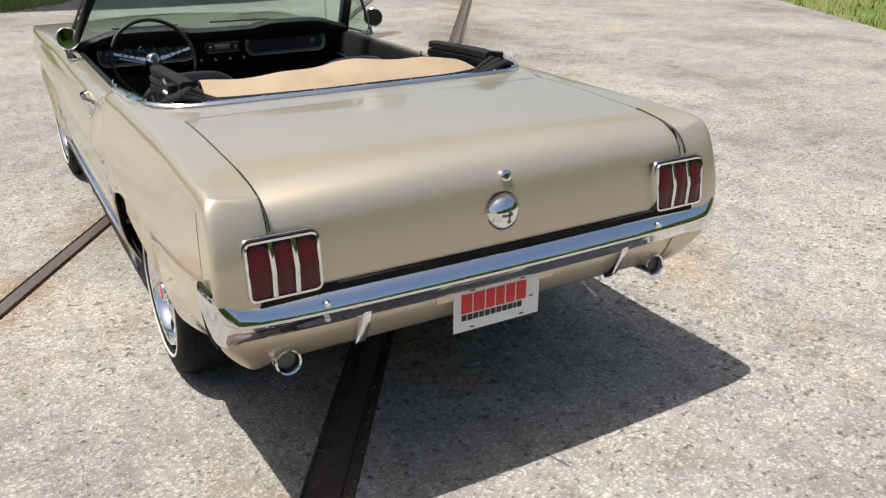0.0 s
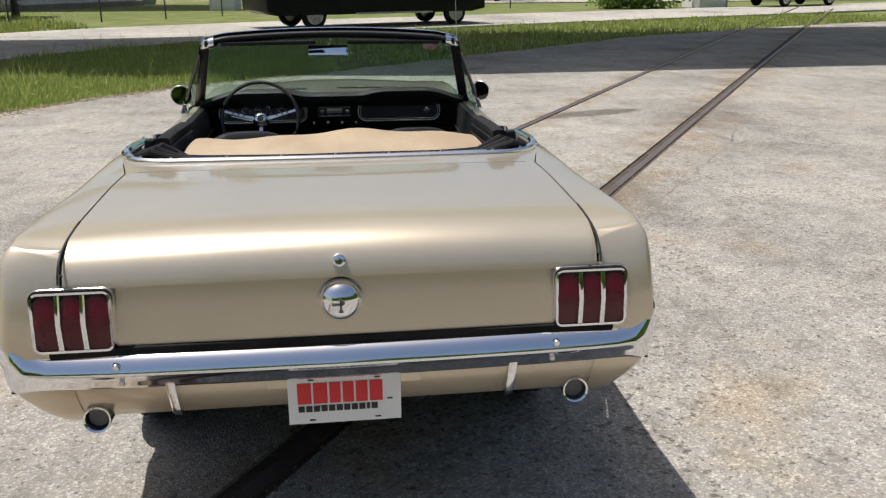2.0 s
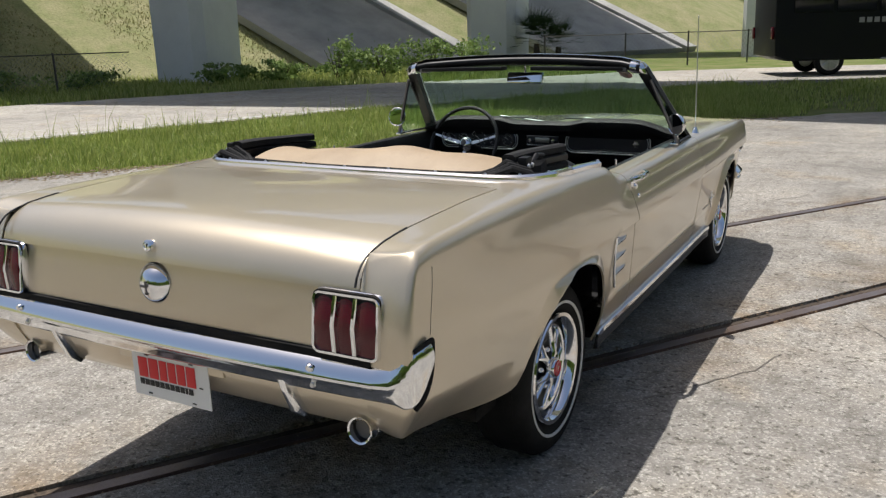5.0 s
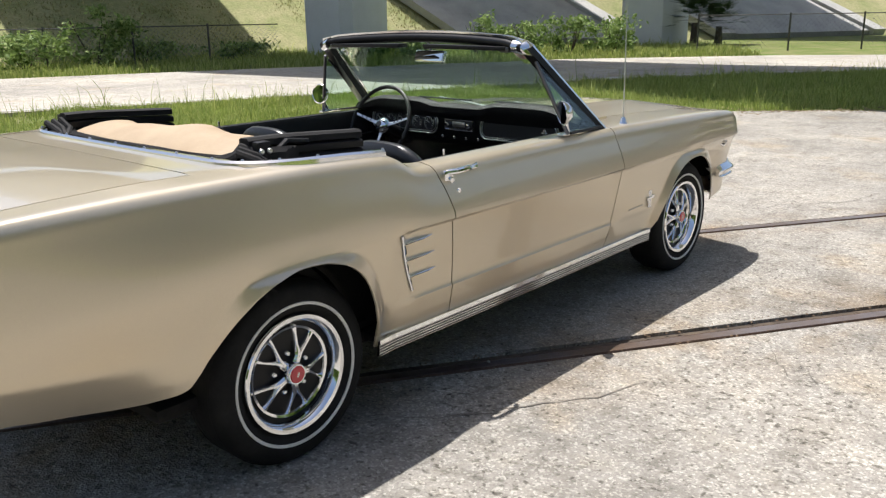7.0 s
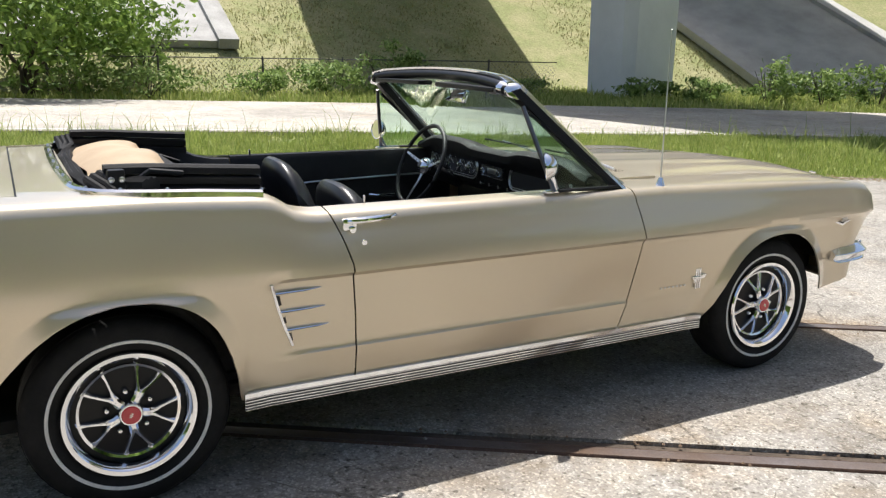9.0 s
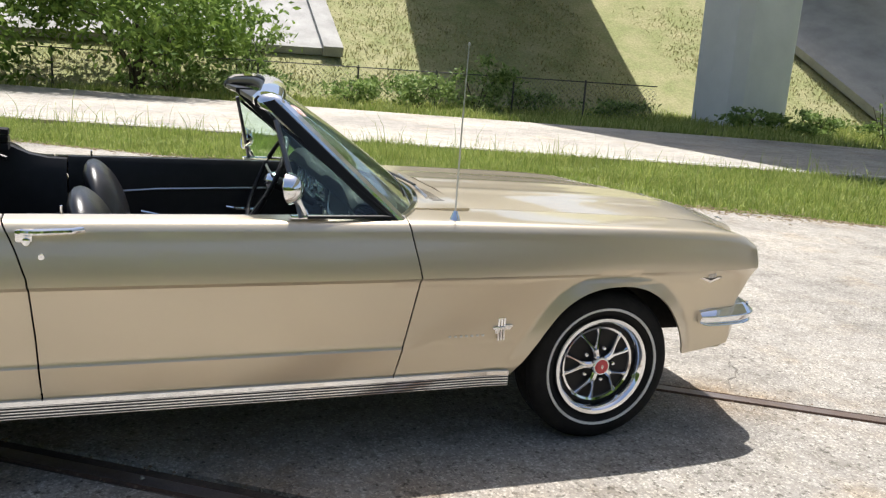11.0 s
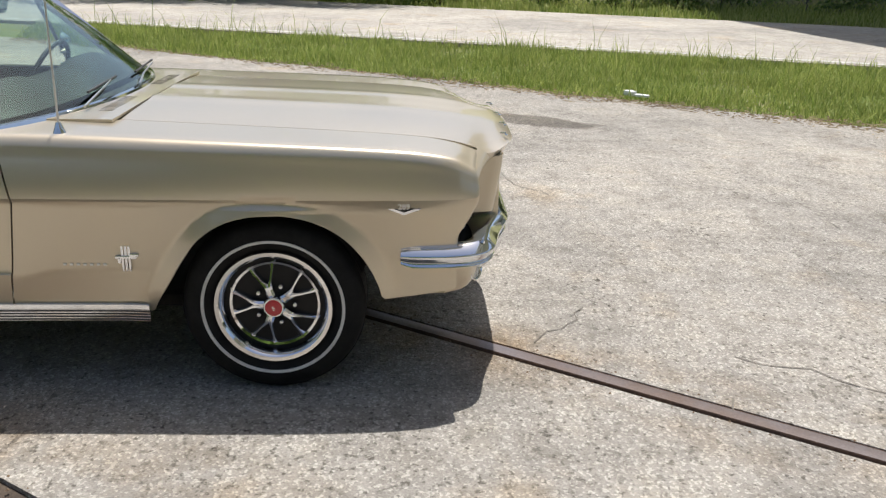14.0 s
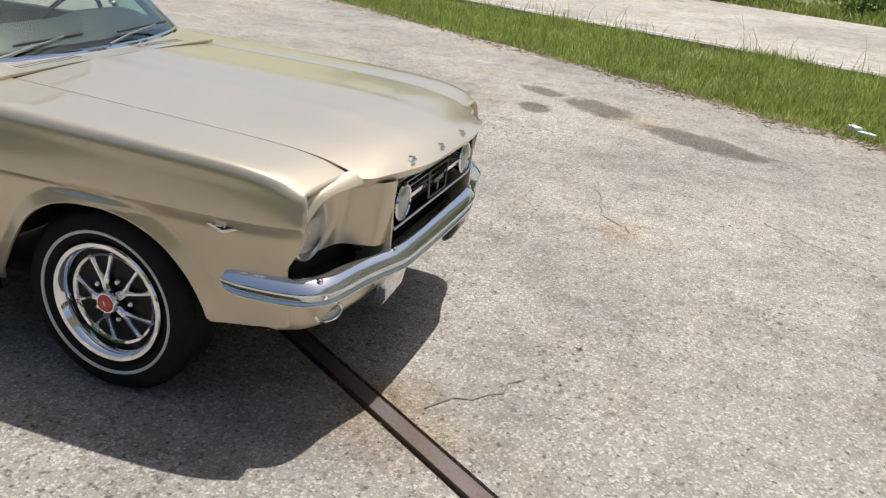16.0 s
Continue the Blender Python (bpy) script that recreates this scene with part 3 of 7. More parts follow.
def side_x(y, z):
    """Half width of the body side at a place along the car and a height."""
    w, zc, zs = float(half_w(y)), float(crease_z(y)), float(shoulder(y))
    if z <= zc:
        k, q = ease(0.40, 0.47, y), ease(1.90, 1.95, y)
        d0, d1, d2 = (float(np.interp(zc - z, DZ, t)) for t in (DX_PLAIN, DX, DX_FENDER))
        d3, f = float(np.interp(zc - z, NOSE_Z, NOSE_X)), ease(2.45, 3.15, y)
        x = w - ((1 - k) * d0 + k * ((1 - q) * d1 + q * ((1 - f) * d2 + f * d3)))
    else:
        lean = 0.036 - 0.022 * ease(2.0, 3.0, y) - 0.022 * ease(0.35, 0.95, -y)
        x = w - lean * ((z - zc) / max(zs - 0.05 - zc, 0.01)) ** 1.45
    if y < -0.36:
        zt, zl = float(np.interp(y, [-0.95, -0.53], [0.60, 0.53])), float(low_edge(y))
        if z < zt:
            x -= 0.078 * ease(0.38, 0.75, -y) * min(1.0, (zt - z) / max(0.02, zt - zl)) ** 1.25
    d = np.sqrt(((_archpts - (y, z)) ** 2).sum(1)).min()
    lip = max(0.0, 1 - d / 0.054) * min(1.0, max(0.0, (zc - 0.010 - z) / 0.025))
    return x + (0.023 * ease(-0.40, -0.16, y) if y < 1 else 0.026) * lip * (1 if z > 0.36 else max(0, (z - 0.30) / 0.06))


def seam_rear(z):
    return float(np.interp(z, [0.30, 0.54, 0.73, 0.82, 0.93], [0.735, 0.725, 0.71, 0.68, 0.63]))


def seam_front(z):
    return float(np.interp(z, [0.30, 0.51, 0.71, 0.90], [1.88, 1.92, 1.955, 1.91]))


def top_inner(y):
    return float(np.interp(y, [-1.047, -0.265, -0.10, 0.0, 0.45, 0.60, 1.93, 1.97, 2.21, 3.0, 3.25, 3.42], [0.692, 0.692, 0.735, 0.752, 0.752, 0.745, 0.745, 0.61, 0.543, 0.568, 0.564, 0.553]))


# trunk lid along its middle line, and how far its edges lie below and before it
lid_mid = curve_fn([(-1.046, 0.884), (-1.043, 0.897), (-1.030, 0.930), (-1.010, 0.957), (-0.985, 0.976), (-0.95, 0.990), (-0.90, 0.999), (-0.80, 1.004), (-0.50, 1.006), (-0.25, 0.997)])
lid_drop = curve_fn([(-1.05, 0.014), (-1.0, 0.020), (-0.95, 0.025), (-0.90, 0.024), (-0.80, 0.019), (-0.50, 0.011), (-0.25, 0.003)])


def lid_edge_z(y):
    return float(lid_mid(y) - lid_drop(y))


def side_panel(ys, shift):
    """The grid of a side panel between two seams, from its lower edge over the shoulder to its inner top edge."""
    cols = []
    for y0 in ys:
        zl, zc, zs = float(low_edge(y0)), float(crease_z(y0)), float(shoulder(y0))
        zl = min(zl, zc - 0.02)
        zr = list(zl + (zc - 0.016 - zl) * np.linspace(0, 1, 19)) + [zc] + list(np.linspace(zc, zs - 0.05, 7)[1:])
        if zl < 0.312:
            zr[:19] = list(np.linspace(zl, zc - 0.270, 8)) + list(np.linspace(zc - 0.262, zc - 0.016, 11))
        col = [(side_x(y0 + shift(y0, z), z), y0 + shift(y0, z), z) for z in zr]
        x0, y1 = col[-1][0], y0 + shift(y0, zs)
        round_x = 0.040 - 0.014 * ease(2.2, 3.0, y0) - 0.014 * ease(0.35, 0.9, -y0)
        for a in np.linspace(0, math.pi / 2, 7)[1:]:
            za = zs - 0.05 + 0.05 * math.sin(a)
            col.append((x0 - round_x * (1 - math.cos(a)), y0 + shift(y0, za), za))
        y1 = col[-1][1]
        xi = min(top_inner(y0), x0 - 0.06)
        zi = zs + 0.007 if y0 < 1.9 else float(edge_z(y0 + 0.02 * max(0, (y0 - 3.2) / 0.22)))
        if y0 < -0.24:
            zi = lid_edge_z(y1)
        for k in np.linspace(0, 1, 6)[1:]:
            col.append((x0 - round_x + (xi - x0 + round_x) * k, y1 + k * 0.02 * max(0, (y0 - 3.2) / 0.22), zs + (zi - zs) * k ** 0.8))
        cols.append(col)
    return np.array(cols)


def stations(a, b, step=0.05):
    s = set(np.round(np.linspace(a, b, max(2, int((b - a) / step) + 1)), 4))
    for lo, hi in ((-0.55, 0.36), (2.33, 3.14)):
        s |= {round(v, 4) for v in np.linspace(lo, hi, 46) if a < v < b}
    if a < -0.9:
        s |= {-0.99, -0.975, -0.96, -0.94, -0.92, -0.88}
    if b > 3.4:
        s |= {3.3, 3.33, 3.36, 3.38, 3.40, 3.41}
    return sorted(s)


G = 0.0028
QUARTER = side_panel(stations(-1.0, 0.70), lambda y, z: max(0.0, (y - 0.45) / 0.25) * (seam_rear(z) - 0.70 - G) + max(0.0, (-0.70 - y) / 0.30) ** 2 * (float(tail_y(z)) + 1.0))
# end cap of the quarter panel: closes its rear round a tight vertical edge, up to the lid and behind the tail light
end = QUARTER[0]
high = [j for j, p in enumerate(end) if p[2] > 0.90]
aim = [p[2] for p in end[:high[0]]] + list(np.linspace(0.905, end[-1][2], len(high)))
caps = []
for k, proud in ((1.0, 0.004), (0.75, 0.007), (0.5, 0.010), (0.25, 0.011), (0.12, 0.010), (0.06, 0.0075), (0.025, 0.004)):
    row = []
    for p, zt in zip(end, aim):
        z = p[2] + (zt - p[2]) * k
        fade = min(1.0, (end[-1][2] - zt) / 0.02)
        row.append((p[0] + (0.692 - p[0]) * k, float(tail_y(z)) - proud * fade if k < 1 or zt < end[-1][2] else p[1], z))
    caps.append(row)
QUARTER = np.concatenate([np.array(caps), QUARTER])
DOOR = side_panel(stations(0.70, 1.93), lambda y, z: (1 - (y - 0.70) / 1.23) * (seam_rear(z) - 0.70 + G) + (y - 0.70) / 1.23 * (seam_front(z) - 1.93 - G))
FENDER = side_panel(stations(1.93, 3.42), lambda y, z: max(0.0, 1 - (y - 1.93) / 0.3) * (seam_front(z) - 1.93 + G) + max(0.0, (y - 3.22) / 0.20) * float(np.interp(z, [0.40, 0.50, 0.56, 0.62, 0.68, 0.74, 0.79, 0.82], [-0.066, -0.068, -0.066, -0.030, -0.004, 0.0, -0.008, -0.022])))

nose = []
for push, dy in ((0.003, 0.008), (0.010, 0.013), (0.018, 0.012), (0.024, 0.002), (0.026, -0.030)):
    row = []
    for x, y, z in FENDER[-1]:
        d = Vector((0.68 - x, 0, 0.68 - z)).normalized()
        row.append((x + d.x * push, y + dy, z + d.z * push))
    nose.append(row)
FENDER = np.concatenate([FENDER, np.array(nose)])


def mirror_x(P):
    Q = np.array(P, float)
    Q[..., 0] *= -1
    return Q


doors = {}
for s in (1, -1):
    for nm, P in (("quarter_panel", QUARTER), ("door", DOOR), ("fender", FENDER)):
        ob = link_mesh(nm, *grid(P if s > 0 else mirror_x(P), flip=(s < 0)), PAINT, car, sharp=50)
        solid(ob, 0.007)
        doors[nm, s] = ob


# trunk lid with its rear lip
lid_y = curve_fn([(0, -0.258), (0.6, -0.90), (0.75, -0.985), (0.88, -1.030), (1, -1.046)])
P = []
for u in np.linspace(0, 1, 48):
    y = float(lid_y(u))
    e = 0.6862
    P.append([(x, y + 0.024 * ease(0.90, 1.0, -y) * (abs(x) / e) ** 2, float(lid_mid(y)) - float(lid_drop(y)) * (abs(x) / e) ** 2.2) for x in np.linspace(-e, e, 33)])
P.append([(x, y + 0.016, z - 0.004) for x, y, z in P[-1]])
trunk_lid = solid(link_mesh("trunk_lid", *grid(P, flip=False), PAINT, car, sharp=60), 0.008)
# panel between lid and roof well
P = [[(x, y, float(shoulder(y)) + 0.007 + 0.002 * (1 - min(1, abs(x) / 0.70) ** 2.4) - (0.004 if abs(x) > 0.69 else 0)) for x in np.linspace(-0.69 - (y + 0.254) * 0.27, 0.69 + (y + 0.254) * 0.27, 33)] for y in np.linspace(-0.252, -0.085, 8)]
solid(link_mesh("tulip_panel", *grid(P, flip=True), PAINT, car, sharp=60), 0.012)
for s in (1, -1):
    tube("lid_gutter", [(s * 0.690, y + 0.024 * ease(0.90, 1.0, -y), lid_edge_z(y) - 0.014) for y in np.linspace(-0.245, -1.03, 24)], 0.010, INK, car, 6)
for s in (1, -1):
    tube("lid_seal", [(s * 0.6895, y - 0.0012 * ease(0.92, 1.0, -y), lid_edge_z(y) + 0.0006) for y in np.linspace(-0.80, -1.040, 26)], 0.0030, INK, car, 6)
tube("lid_gutter", [(x, -0.255, float(shoulder(-0.25)) - 0.010) for x in np.linspace(-0.68, 0.68, 9)], 0.010, BLACKPAINT, car, 6)
# tail panel, slightly hollow
P = [[(x, float(tail_y(z)) - 0.004 * (1 - (x / 0.70) ** 2) + 0.008 * math.sin(math.pi * (z - 0.70) / 0.186), z) for x in np.linspace(-0.70, 0.70, 33)] for z in np.linspace(0.62, 0.882, 12)]
solid(link_mesh("tail_panel", *grid(P, flip=True), PAINT, car, sharp=60), 0.012)
# lower rear valance
P = []
for z, y, ye in ((0.66, -1.035, -1.040), (0.60, -1.024, -1.026), (0.55, -1.004, -1.004), (0.515, -0.984, -0.983), (0.485, -0.963, -0.957), (0.474, -0.945, -0.940), (0.476, -0.88, -0.90)):
    xe = side_x(ye, max(z, float(low_edge(ye)))) - 0.005
    if y > -0.9:
        xe *= 0.90
    P.append([(x * xe, y + (ye - y) * abs(x) ** 3, z) for x in np.linspace(-1, 1, 41)])
solid(link_mesh("rear_valance", *grid(P), PAINT, car, sharp=60), 0.008)
# recessed strip of the valance behind the plate
box("plate_bracket", (0, -1.004, 0.585), (0.42, 0.03, 0.05), PAINT, car, 0.008)

# hood
hood_front = lambda x: 3.598 - 1.766 * abs(x) ** 4.2
hood_z = curve_fn([(2.2, 0.918), (2.6, 0.908), (3.0, 0.896), (3.25, 0.882), (3.4, 0.864), (3.50, 0.845), (3.56, 0.826), (3.60, 0.798)])
P = []
for u in np.linspace(0, 1, 40):
    row = []
    for k in np.linspace(-1, 1, 35):
        yy = 2.215 + u * (hood_front(k * 0.527) - 2.215)
        e = float(np.interp(yy, [2.215, 3.0, 3.25, 3.42, 3.45, 3.48], [0.539, 0.564, 0.560, 0.549, 0.537, 0.527]))
        x = k * e
        zedge = float(edge_z(yy))
        zc = float(hood_z(yy))
        f = abs(k) ** 1.9
        row.append((x, yy, zc * (1 - f) + min(zedge, zc) * f + 0.004 * math.exp(-((abs(k) - 0.28) / 0.09) ** 2) * (1 - u ** 4)))
    P.append(row)
for dy, dz in ((-0.004, -0.006), (-0.012, -0.022), (-0.026, -0.034)):
    P.append([(x, y + dy, z + dz) for x, y, z in row])
hood = solid(link_mesh("hood", *grid(P, True), PAINT, car, sharp=60), 0.012)
# black tubes added under the hood gaps to stop sun leaks and darken them
for s in (1, -1):
    tube("hood_gutter", [(s * (float(np.interp(y, [2.215, 3.0, 3.25, 3.42, 3.45, 3.48], [0.539, 0.564, 0.560, 0.549, 0.537, 0.527])) + 0.002), y, float(edge_z(y)) - 0.017) for y in np.linspace(2.22, 3.46, 28)], 0.010, INK, car, 6)
hood["label"] = "gold-beige hood with raised centre"
# cowl between hood and windshield
P = [[(x, 1.90 + 0.19 * (1 - (x / 0.78) ** 2) + v * (2.208 - 1.90 - 0.19 * (1 - (x / 0.78) ** 2)), 0.909 + 0.008 * (1 - (x / 0.78) ** 2)) for x in np.linspace(-0.60, 0.60, 25)] for v in np.linspace(0, 1, 8)]
cowl = solid(link_mesh("cowl", *grid(P, True), PAINT, car, sharp=60), 0.010)
for k in range(13):
    for s in (1, -1):
        box("vent_slot", (s * (0.17 + 0.023 * k), 2.135, 0.9163 - 0.0002 * k), (0.0035, 0.05, 0.003), UNDER, cowl, 0.001)

# underbody and wheel houses
box("floor_pan", (0, 1.25, 0.30), (1.40, 3.4, 0.05), UNDER, car, 0.02)
box("sill_floor", (0, 1.33, 0.305), (1.55, 1.9, 0.03), UNDER, car, 0.01)
box("trunk_floor", (0, -0.50, 0.58), (1.10, 0.95, 0.03), UNDER, car, 0.01)
box("fuel_tank", (0, -0.62, 0.50), (0.95, 0.55, 0.12), UNDER, car, 0.03)
box("engine_bay", (0, 3.0, 0.50), (1.0, 0.8, 0.30), UNDER, car, 0.03)
box("firewall", (0, 2.0, 0.60), (1.48, 0.05, 0.60), UNDER, car, 0.01)
for y, r, h in ((-0.06, 0.37, 0.39), (2.70, 0.345, 0.345)):
    for s in (1, -1):
        rings = []
        for a in np.linspace(0.30, math.pi - 0.42, 20):
            yy, zz = y + r * math.cos(a), 0.31 + h * math.sin(a)
            rings.append([(s * 0.50, yy, zz), (s * 0.715, yy, zz)])
        wh = link_mesh("wheel_house", *grid(rings, s < 0), UNDER, car)
        solid(wh, 0.02, 1.0)
        box("inner_house", (s * 0.50, y, 0.60), (0.03, 2 * r - 0.10, 0.22), UNDER, car, 0.01)

# rocker trim: bright strip with black flutes
for s in (1, -1):
    rk = tagged(new("rocker_trim", bpy.data.meshes.new("rocker_trim")), "bright ribbed rocker trim with dark grooves")
    bm = bmesh.new()
    ys = np.linspace(0.345, 2.335, 24)
    prof = [[(s * (side_x(y, 0.33) + o), 0, dz) for o, dz in ((0.002, 0.030), (0.010, 0.027), (0.011, 0.012), (0.006, 0.008), (0.006, -0.032), (-0.01, -0.036))] for y in ys]
    add_sweep(bm, prof, [(0, y, 0.300) for y in ys])
    bmesh.ops.recalc_face_normals(bm, faces=bm.faces)
    bm.to_mesh(rk.data)
    bm.free()
    rk.data.materials.append(CHROME)
    rk.parent = car
    for k in range(4):
        bm = bmesh.new()
        zz = 0.303 - 0.010 * k
        prof = [[(s * (side_x(y, 0.33) + o), 0, dz) for o, dz in ((0.0085, 0.0022), (0.0085, -0.0022), (0.002, -0.0022), (0.002, 0.0022))] for y in ys]
        add_sweep(bm, prof, [(0, y, zz) for y in ys])
        part("groove", bm, INK, rk)


# ---- wheels ----
def make_wheel():
    hub = lathe("wheel", [(0.0, -0.09), (0.19, -0.09), (0.19, -0.045), (0.165, -0.04), (0.0, -0.04)], BLACKPAINT, car, 40, pose(0, 0, 0, 0, 90, 0), label="styled steel wheel with whitewall tyre")
    m = pose(0, 0, 0, 0, 90, 0)
    R = 0.312
    prof = [(0.185, -0.17), (0.22, -0.188), (0.27, -0.19), (0.298, -0.178), (0.308, -0.15), (R, -0.12), (R, -0.05), (0.308, -0.022), (0.298, -0.004), (0.285, 0.006), (0.268, 0.010), (0.255, 0.0125), (0.243, 0.0125), (0.232, 0.010), (0.217, 0.002), (0.197, -0.012), (0.185, -0.03)]
    lathe("tyre", prof, RUBBER, hub, 72, m, True)
    lathe("whitewall", [(0.2325, 0.0096), (0.2340, 0.0135), (0.2425, 0.0145), (0.2440, 0.0115)], WHITEWALL, hub, 72, m, False, "thin white stripe")
    bm = bmesh.new()
    for r0 in np.linspace(-0.14, -0.03, 5):
        add_lathe(bm, [(R - 0.001, r0 - 0.004), (R + 0.0006, r0 - 0.003), (R + 0.0006, r0 + 0.003), (R - 0.001, r0 + 0.004)], 48, m)
    part("tread_rib", bm, RUBBER, hub)
    lathe("rim", [(0.196, -0.004), (0.203, 0.002), (0.199, 0.008), (0.186, 0.006), (0.178, -0.002), (0.171, -0.020), (0.167, -0.046), (0.155, -0.052), (0.150, -0.052), (0.150, -0.06), (0.19, -0.07)], CHROME, hub, 64, m, False, "polished trim ring")
    lathe("rim_dish", [(0.156, -0.0515), (0.10, -0.050), (0.05, -0.036), (0.0, -0.03)], BLACKPAINT, hub, 40, m, False, "satin black wheel centre")
    for k in range(5):
        a0 = 2 * math.pi * k / 5 + math.pi / 2
        bm = bmesh.new()
        cs, sn = math.cos(a0), math.sin(a0)
        T = lambda r, w: (r * cs - w * sn, r * sn + w * cs)
        stem = [T(0.036, 0), T(0.058, 0), T(0.078, 0)]
        pts = []
        for side in (1, -1):
            line = [(0.030, side * 0.001), (0.054, side * 0.002), (0.074, side * 0.007), (0.096, side * 0.019), (0.123, side * 0.032), (0.150, side * 0.042)]
            path = [(0.0, ) + T(r, w) for r, w in line]
            hs = [-0.014, -0.014, -0.018, -0.024, -0.030, -0.036]
            wd = [0.014, 0.0115, 0.0092, 0.0072, 0.0074, 0.0125]
            prof = []
            for i, (r, w) in enumerate(line):
                ax = (-sn, cs)
                prof.append([(h, o * ax[0], o * ax[1]) for o, h in ((-wd[i], -0.016), (-wd[i], -0.003), (-wd[i] * 0.4, 0.004), (wd[i] * 0.4, 0.004), (wd[i], -0.003), (wd[i], -0.016))])
            add_sweep(bm, prof, [(h, p[1], p[2]) for h, p in zip(hs, path)])
        part("spoke", bm, CHROME, hub, "polished forked spoke")
        an = a0 + math.pi / 5
        lathe("lug_nut", [(0.0, 0.012), (0.006, 0.010), (0.010, 0.004), (0.010, -0.008)], CHROME, hub, 10, pose(-0.030, 0.068 * math.cos(an), 0.068 * math.sin(an), 0, 90, 0))
    lathe("rim_edge", [(0.150, -0.036), (0.1545, -0.031), (0.1545, -0.028), (0.146, -0.031), (0.143, -0.038)], CHROME, hub, 48, m)
    cap = lathe("centre_cap", [(0.0, 0.008), (0.030, 0.007), (0.033, 0.007), (0.036, 0.003), (0.038, -0.008), (0.038, -0.02)], CHROME, hub, 32, m)
    lathe("cap_disc", [(0.0, 0.0115), (0.027, 0.0105), (0.0305, 0.0055)], RED, cap, 32, m, False, "red enamel centre")
    bm = bmesh.new()
    for k in range(3):
        add_box(bm, (0.0108, 0.0, -0.006 + 0.006 * k), (0.002, 0.010 - 0.003 * (k - 1) ** 2, 0.003), 0.0005)
    part("cap_emblem", bm, CHROME, cap)
    return hub


first = make_wheel()
first.location = (0.783, 0.0, 0.312)
for x, y in ((0.783, 2.745), (-0.783, 0.0), (-0.783, 2.745)):
    made = {}
    for o in (first, *first.children_recursive):
        made[o] = o.copy()
        scene.collection.objects.link(made[o])
        made[o].parent = made.get(o.parent, o.parent)
    w = made[first]
    w.location = (x, y, 0.312)
    w.rotation_euler = (radians(17 if y else 0), 0, radians(180 if x < 0 else 0))
first.rotation_euler = (radians(-28), 0, 0)

# ---- rear end of the car ----
FACE_R = pose(0, 0, 0, 90, 0, 0)  # local z towards the rear (-y)
def lamp_y(z):
    """Front face of the tail lamp: two planes that meet in a fold at mid height."""
    return -1.066 + (0.020 * (z - 0.797) / 0.07 if z > 0.797 else 0.003 * (0.797 - z) / 0.07)


def round_frame(cx, cz, w, h, r, n=7):
    pts = []
    for qx, qz, a0 in ((1, 1, 0), (-1, 1, 90), (-1, -1, 180), (1, -1, 270)):
        for t in np.linspace(0, 90, n):
            a = radians(a0 + t)
            pts.append((cx + qx * (w / 2 - r) + r * math.cos(a), cz + qz * (h / 2 - r) + r * math.sin(a)))
    return pts


for s in (1, -1):
    outer, inner = round_frame(s * 0.664, 0.797, 0.205, 0.166, 0.024), round_frame(s * 0.664, 0.797, 0.180, 0.142, 0.012)
    lip = round_frame(s * 0.664, 0.797, 0.194, 0.154, 0.020)
    tl = prism("tail_light", round_frame(s * 0.664, 0.797, 0.200, 0.162, 0.023), -1.046, -1.0, "y", UNDER, car, label="three-segment red tail light in a rounded chrome bezel")
    bm = bmesh.new()
    rows = [[bm.verts.new(p) for p in ring] for ring in ([(x, -1.030, z) for x, z in outer], [(x, lamp_y(z) + 0.014, z) for x, z in outer], [(x, lamp_y(z) - 0.003, z) for x, z in lip], [(x, lamp_y(z) - 0.002, z) for x, z in inner], [(x, lamp_y(z) + 0.010, z) for x, z in inner])]
    for A, B in zip(rows, rows[1:]):
        for i in range(len(A)):
            j = (i + 1) % len(A)
            bm.faces.new((A[i], A[j], B[j], B[i]))
    for xc in (0.634, 0.694):
        zs = [0.727, 0.797, 0.867]
        add_sweep(bm, [[(s * (xc - 0.0085), 0.014, 0), (s * (xc - 0.006), -0.003, 0), (s * (xc - 0.001), -0.001, 0), (s * (xc + 0.001), -0.001, 0), (s * (xc + 0.006), -0.003, 0), (s * (xc + 0.0085), 0.014, 0)]] * 3, [(0, lamp_y(z), z) for z in zs])
    part("bezel", bm, CHROME, tl, "rounded chrome bezel with vertical bars")
    for a, b in ((0.574, 0.628), (0.640, 0.688), (0.700, 0.754)):
        v = [[(s * x, lamp_y(z) + 0.005 - 0.004 * (1 - ((x - (a + b) / 2) / ((b - a) / 2)) ** 2), z) for z in (0.727, 0.745, 0.77, 0.797, 0.82, 0.845, 0.867)] for x in np.linspace(a, b, 5)]
        solid(link_mesh("lens", *grid(v, s < 0), REDLENS, tl, label="deep red ribbed lens", sharp=12), 0.006)

cap = lathe("fuel_cap", [(0.0, 0.042), (0.012, 0.0415), (0.024, 0.0385), (0.036, 0.033), (0.046, 0.025), (0.053, 0.015), (0.058, 0.006), (0.060, -0.01)], CHROME, car, 48, Matrix.Translation((0, -1.026, 0.812)) @ FACE_R, label="round ribbed chrome fuel cap")
lathe("cap_ring", [(0.0595, 0.006), (0.062, 0.008), (0.064, 0.002), (0.064, -0.01)], STEEL, cap, 48, Matrix.Translation((0, -1.026, 0.812)) @ FACE_R)
bm = bmesh.new()
for dx, dz, w, h in ((0, 0, 0.006, 0.040), (-0.008, 0.004, 0.030, 0.007), (0.004, 0.008, 0.012, 0.010), (0, -0.016, 0.012, 0.006)):
    add_box(bm, (dx, -1.0675, 0.812 + dz), (w, 0.004, h), 0.001)
part("cap_emblem", bm, DARKTRIM, cap)
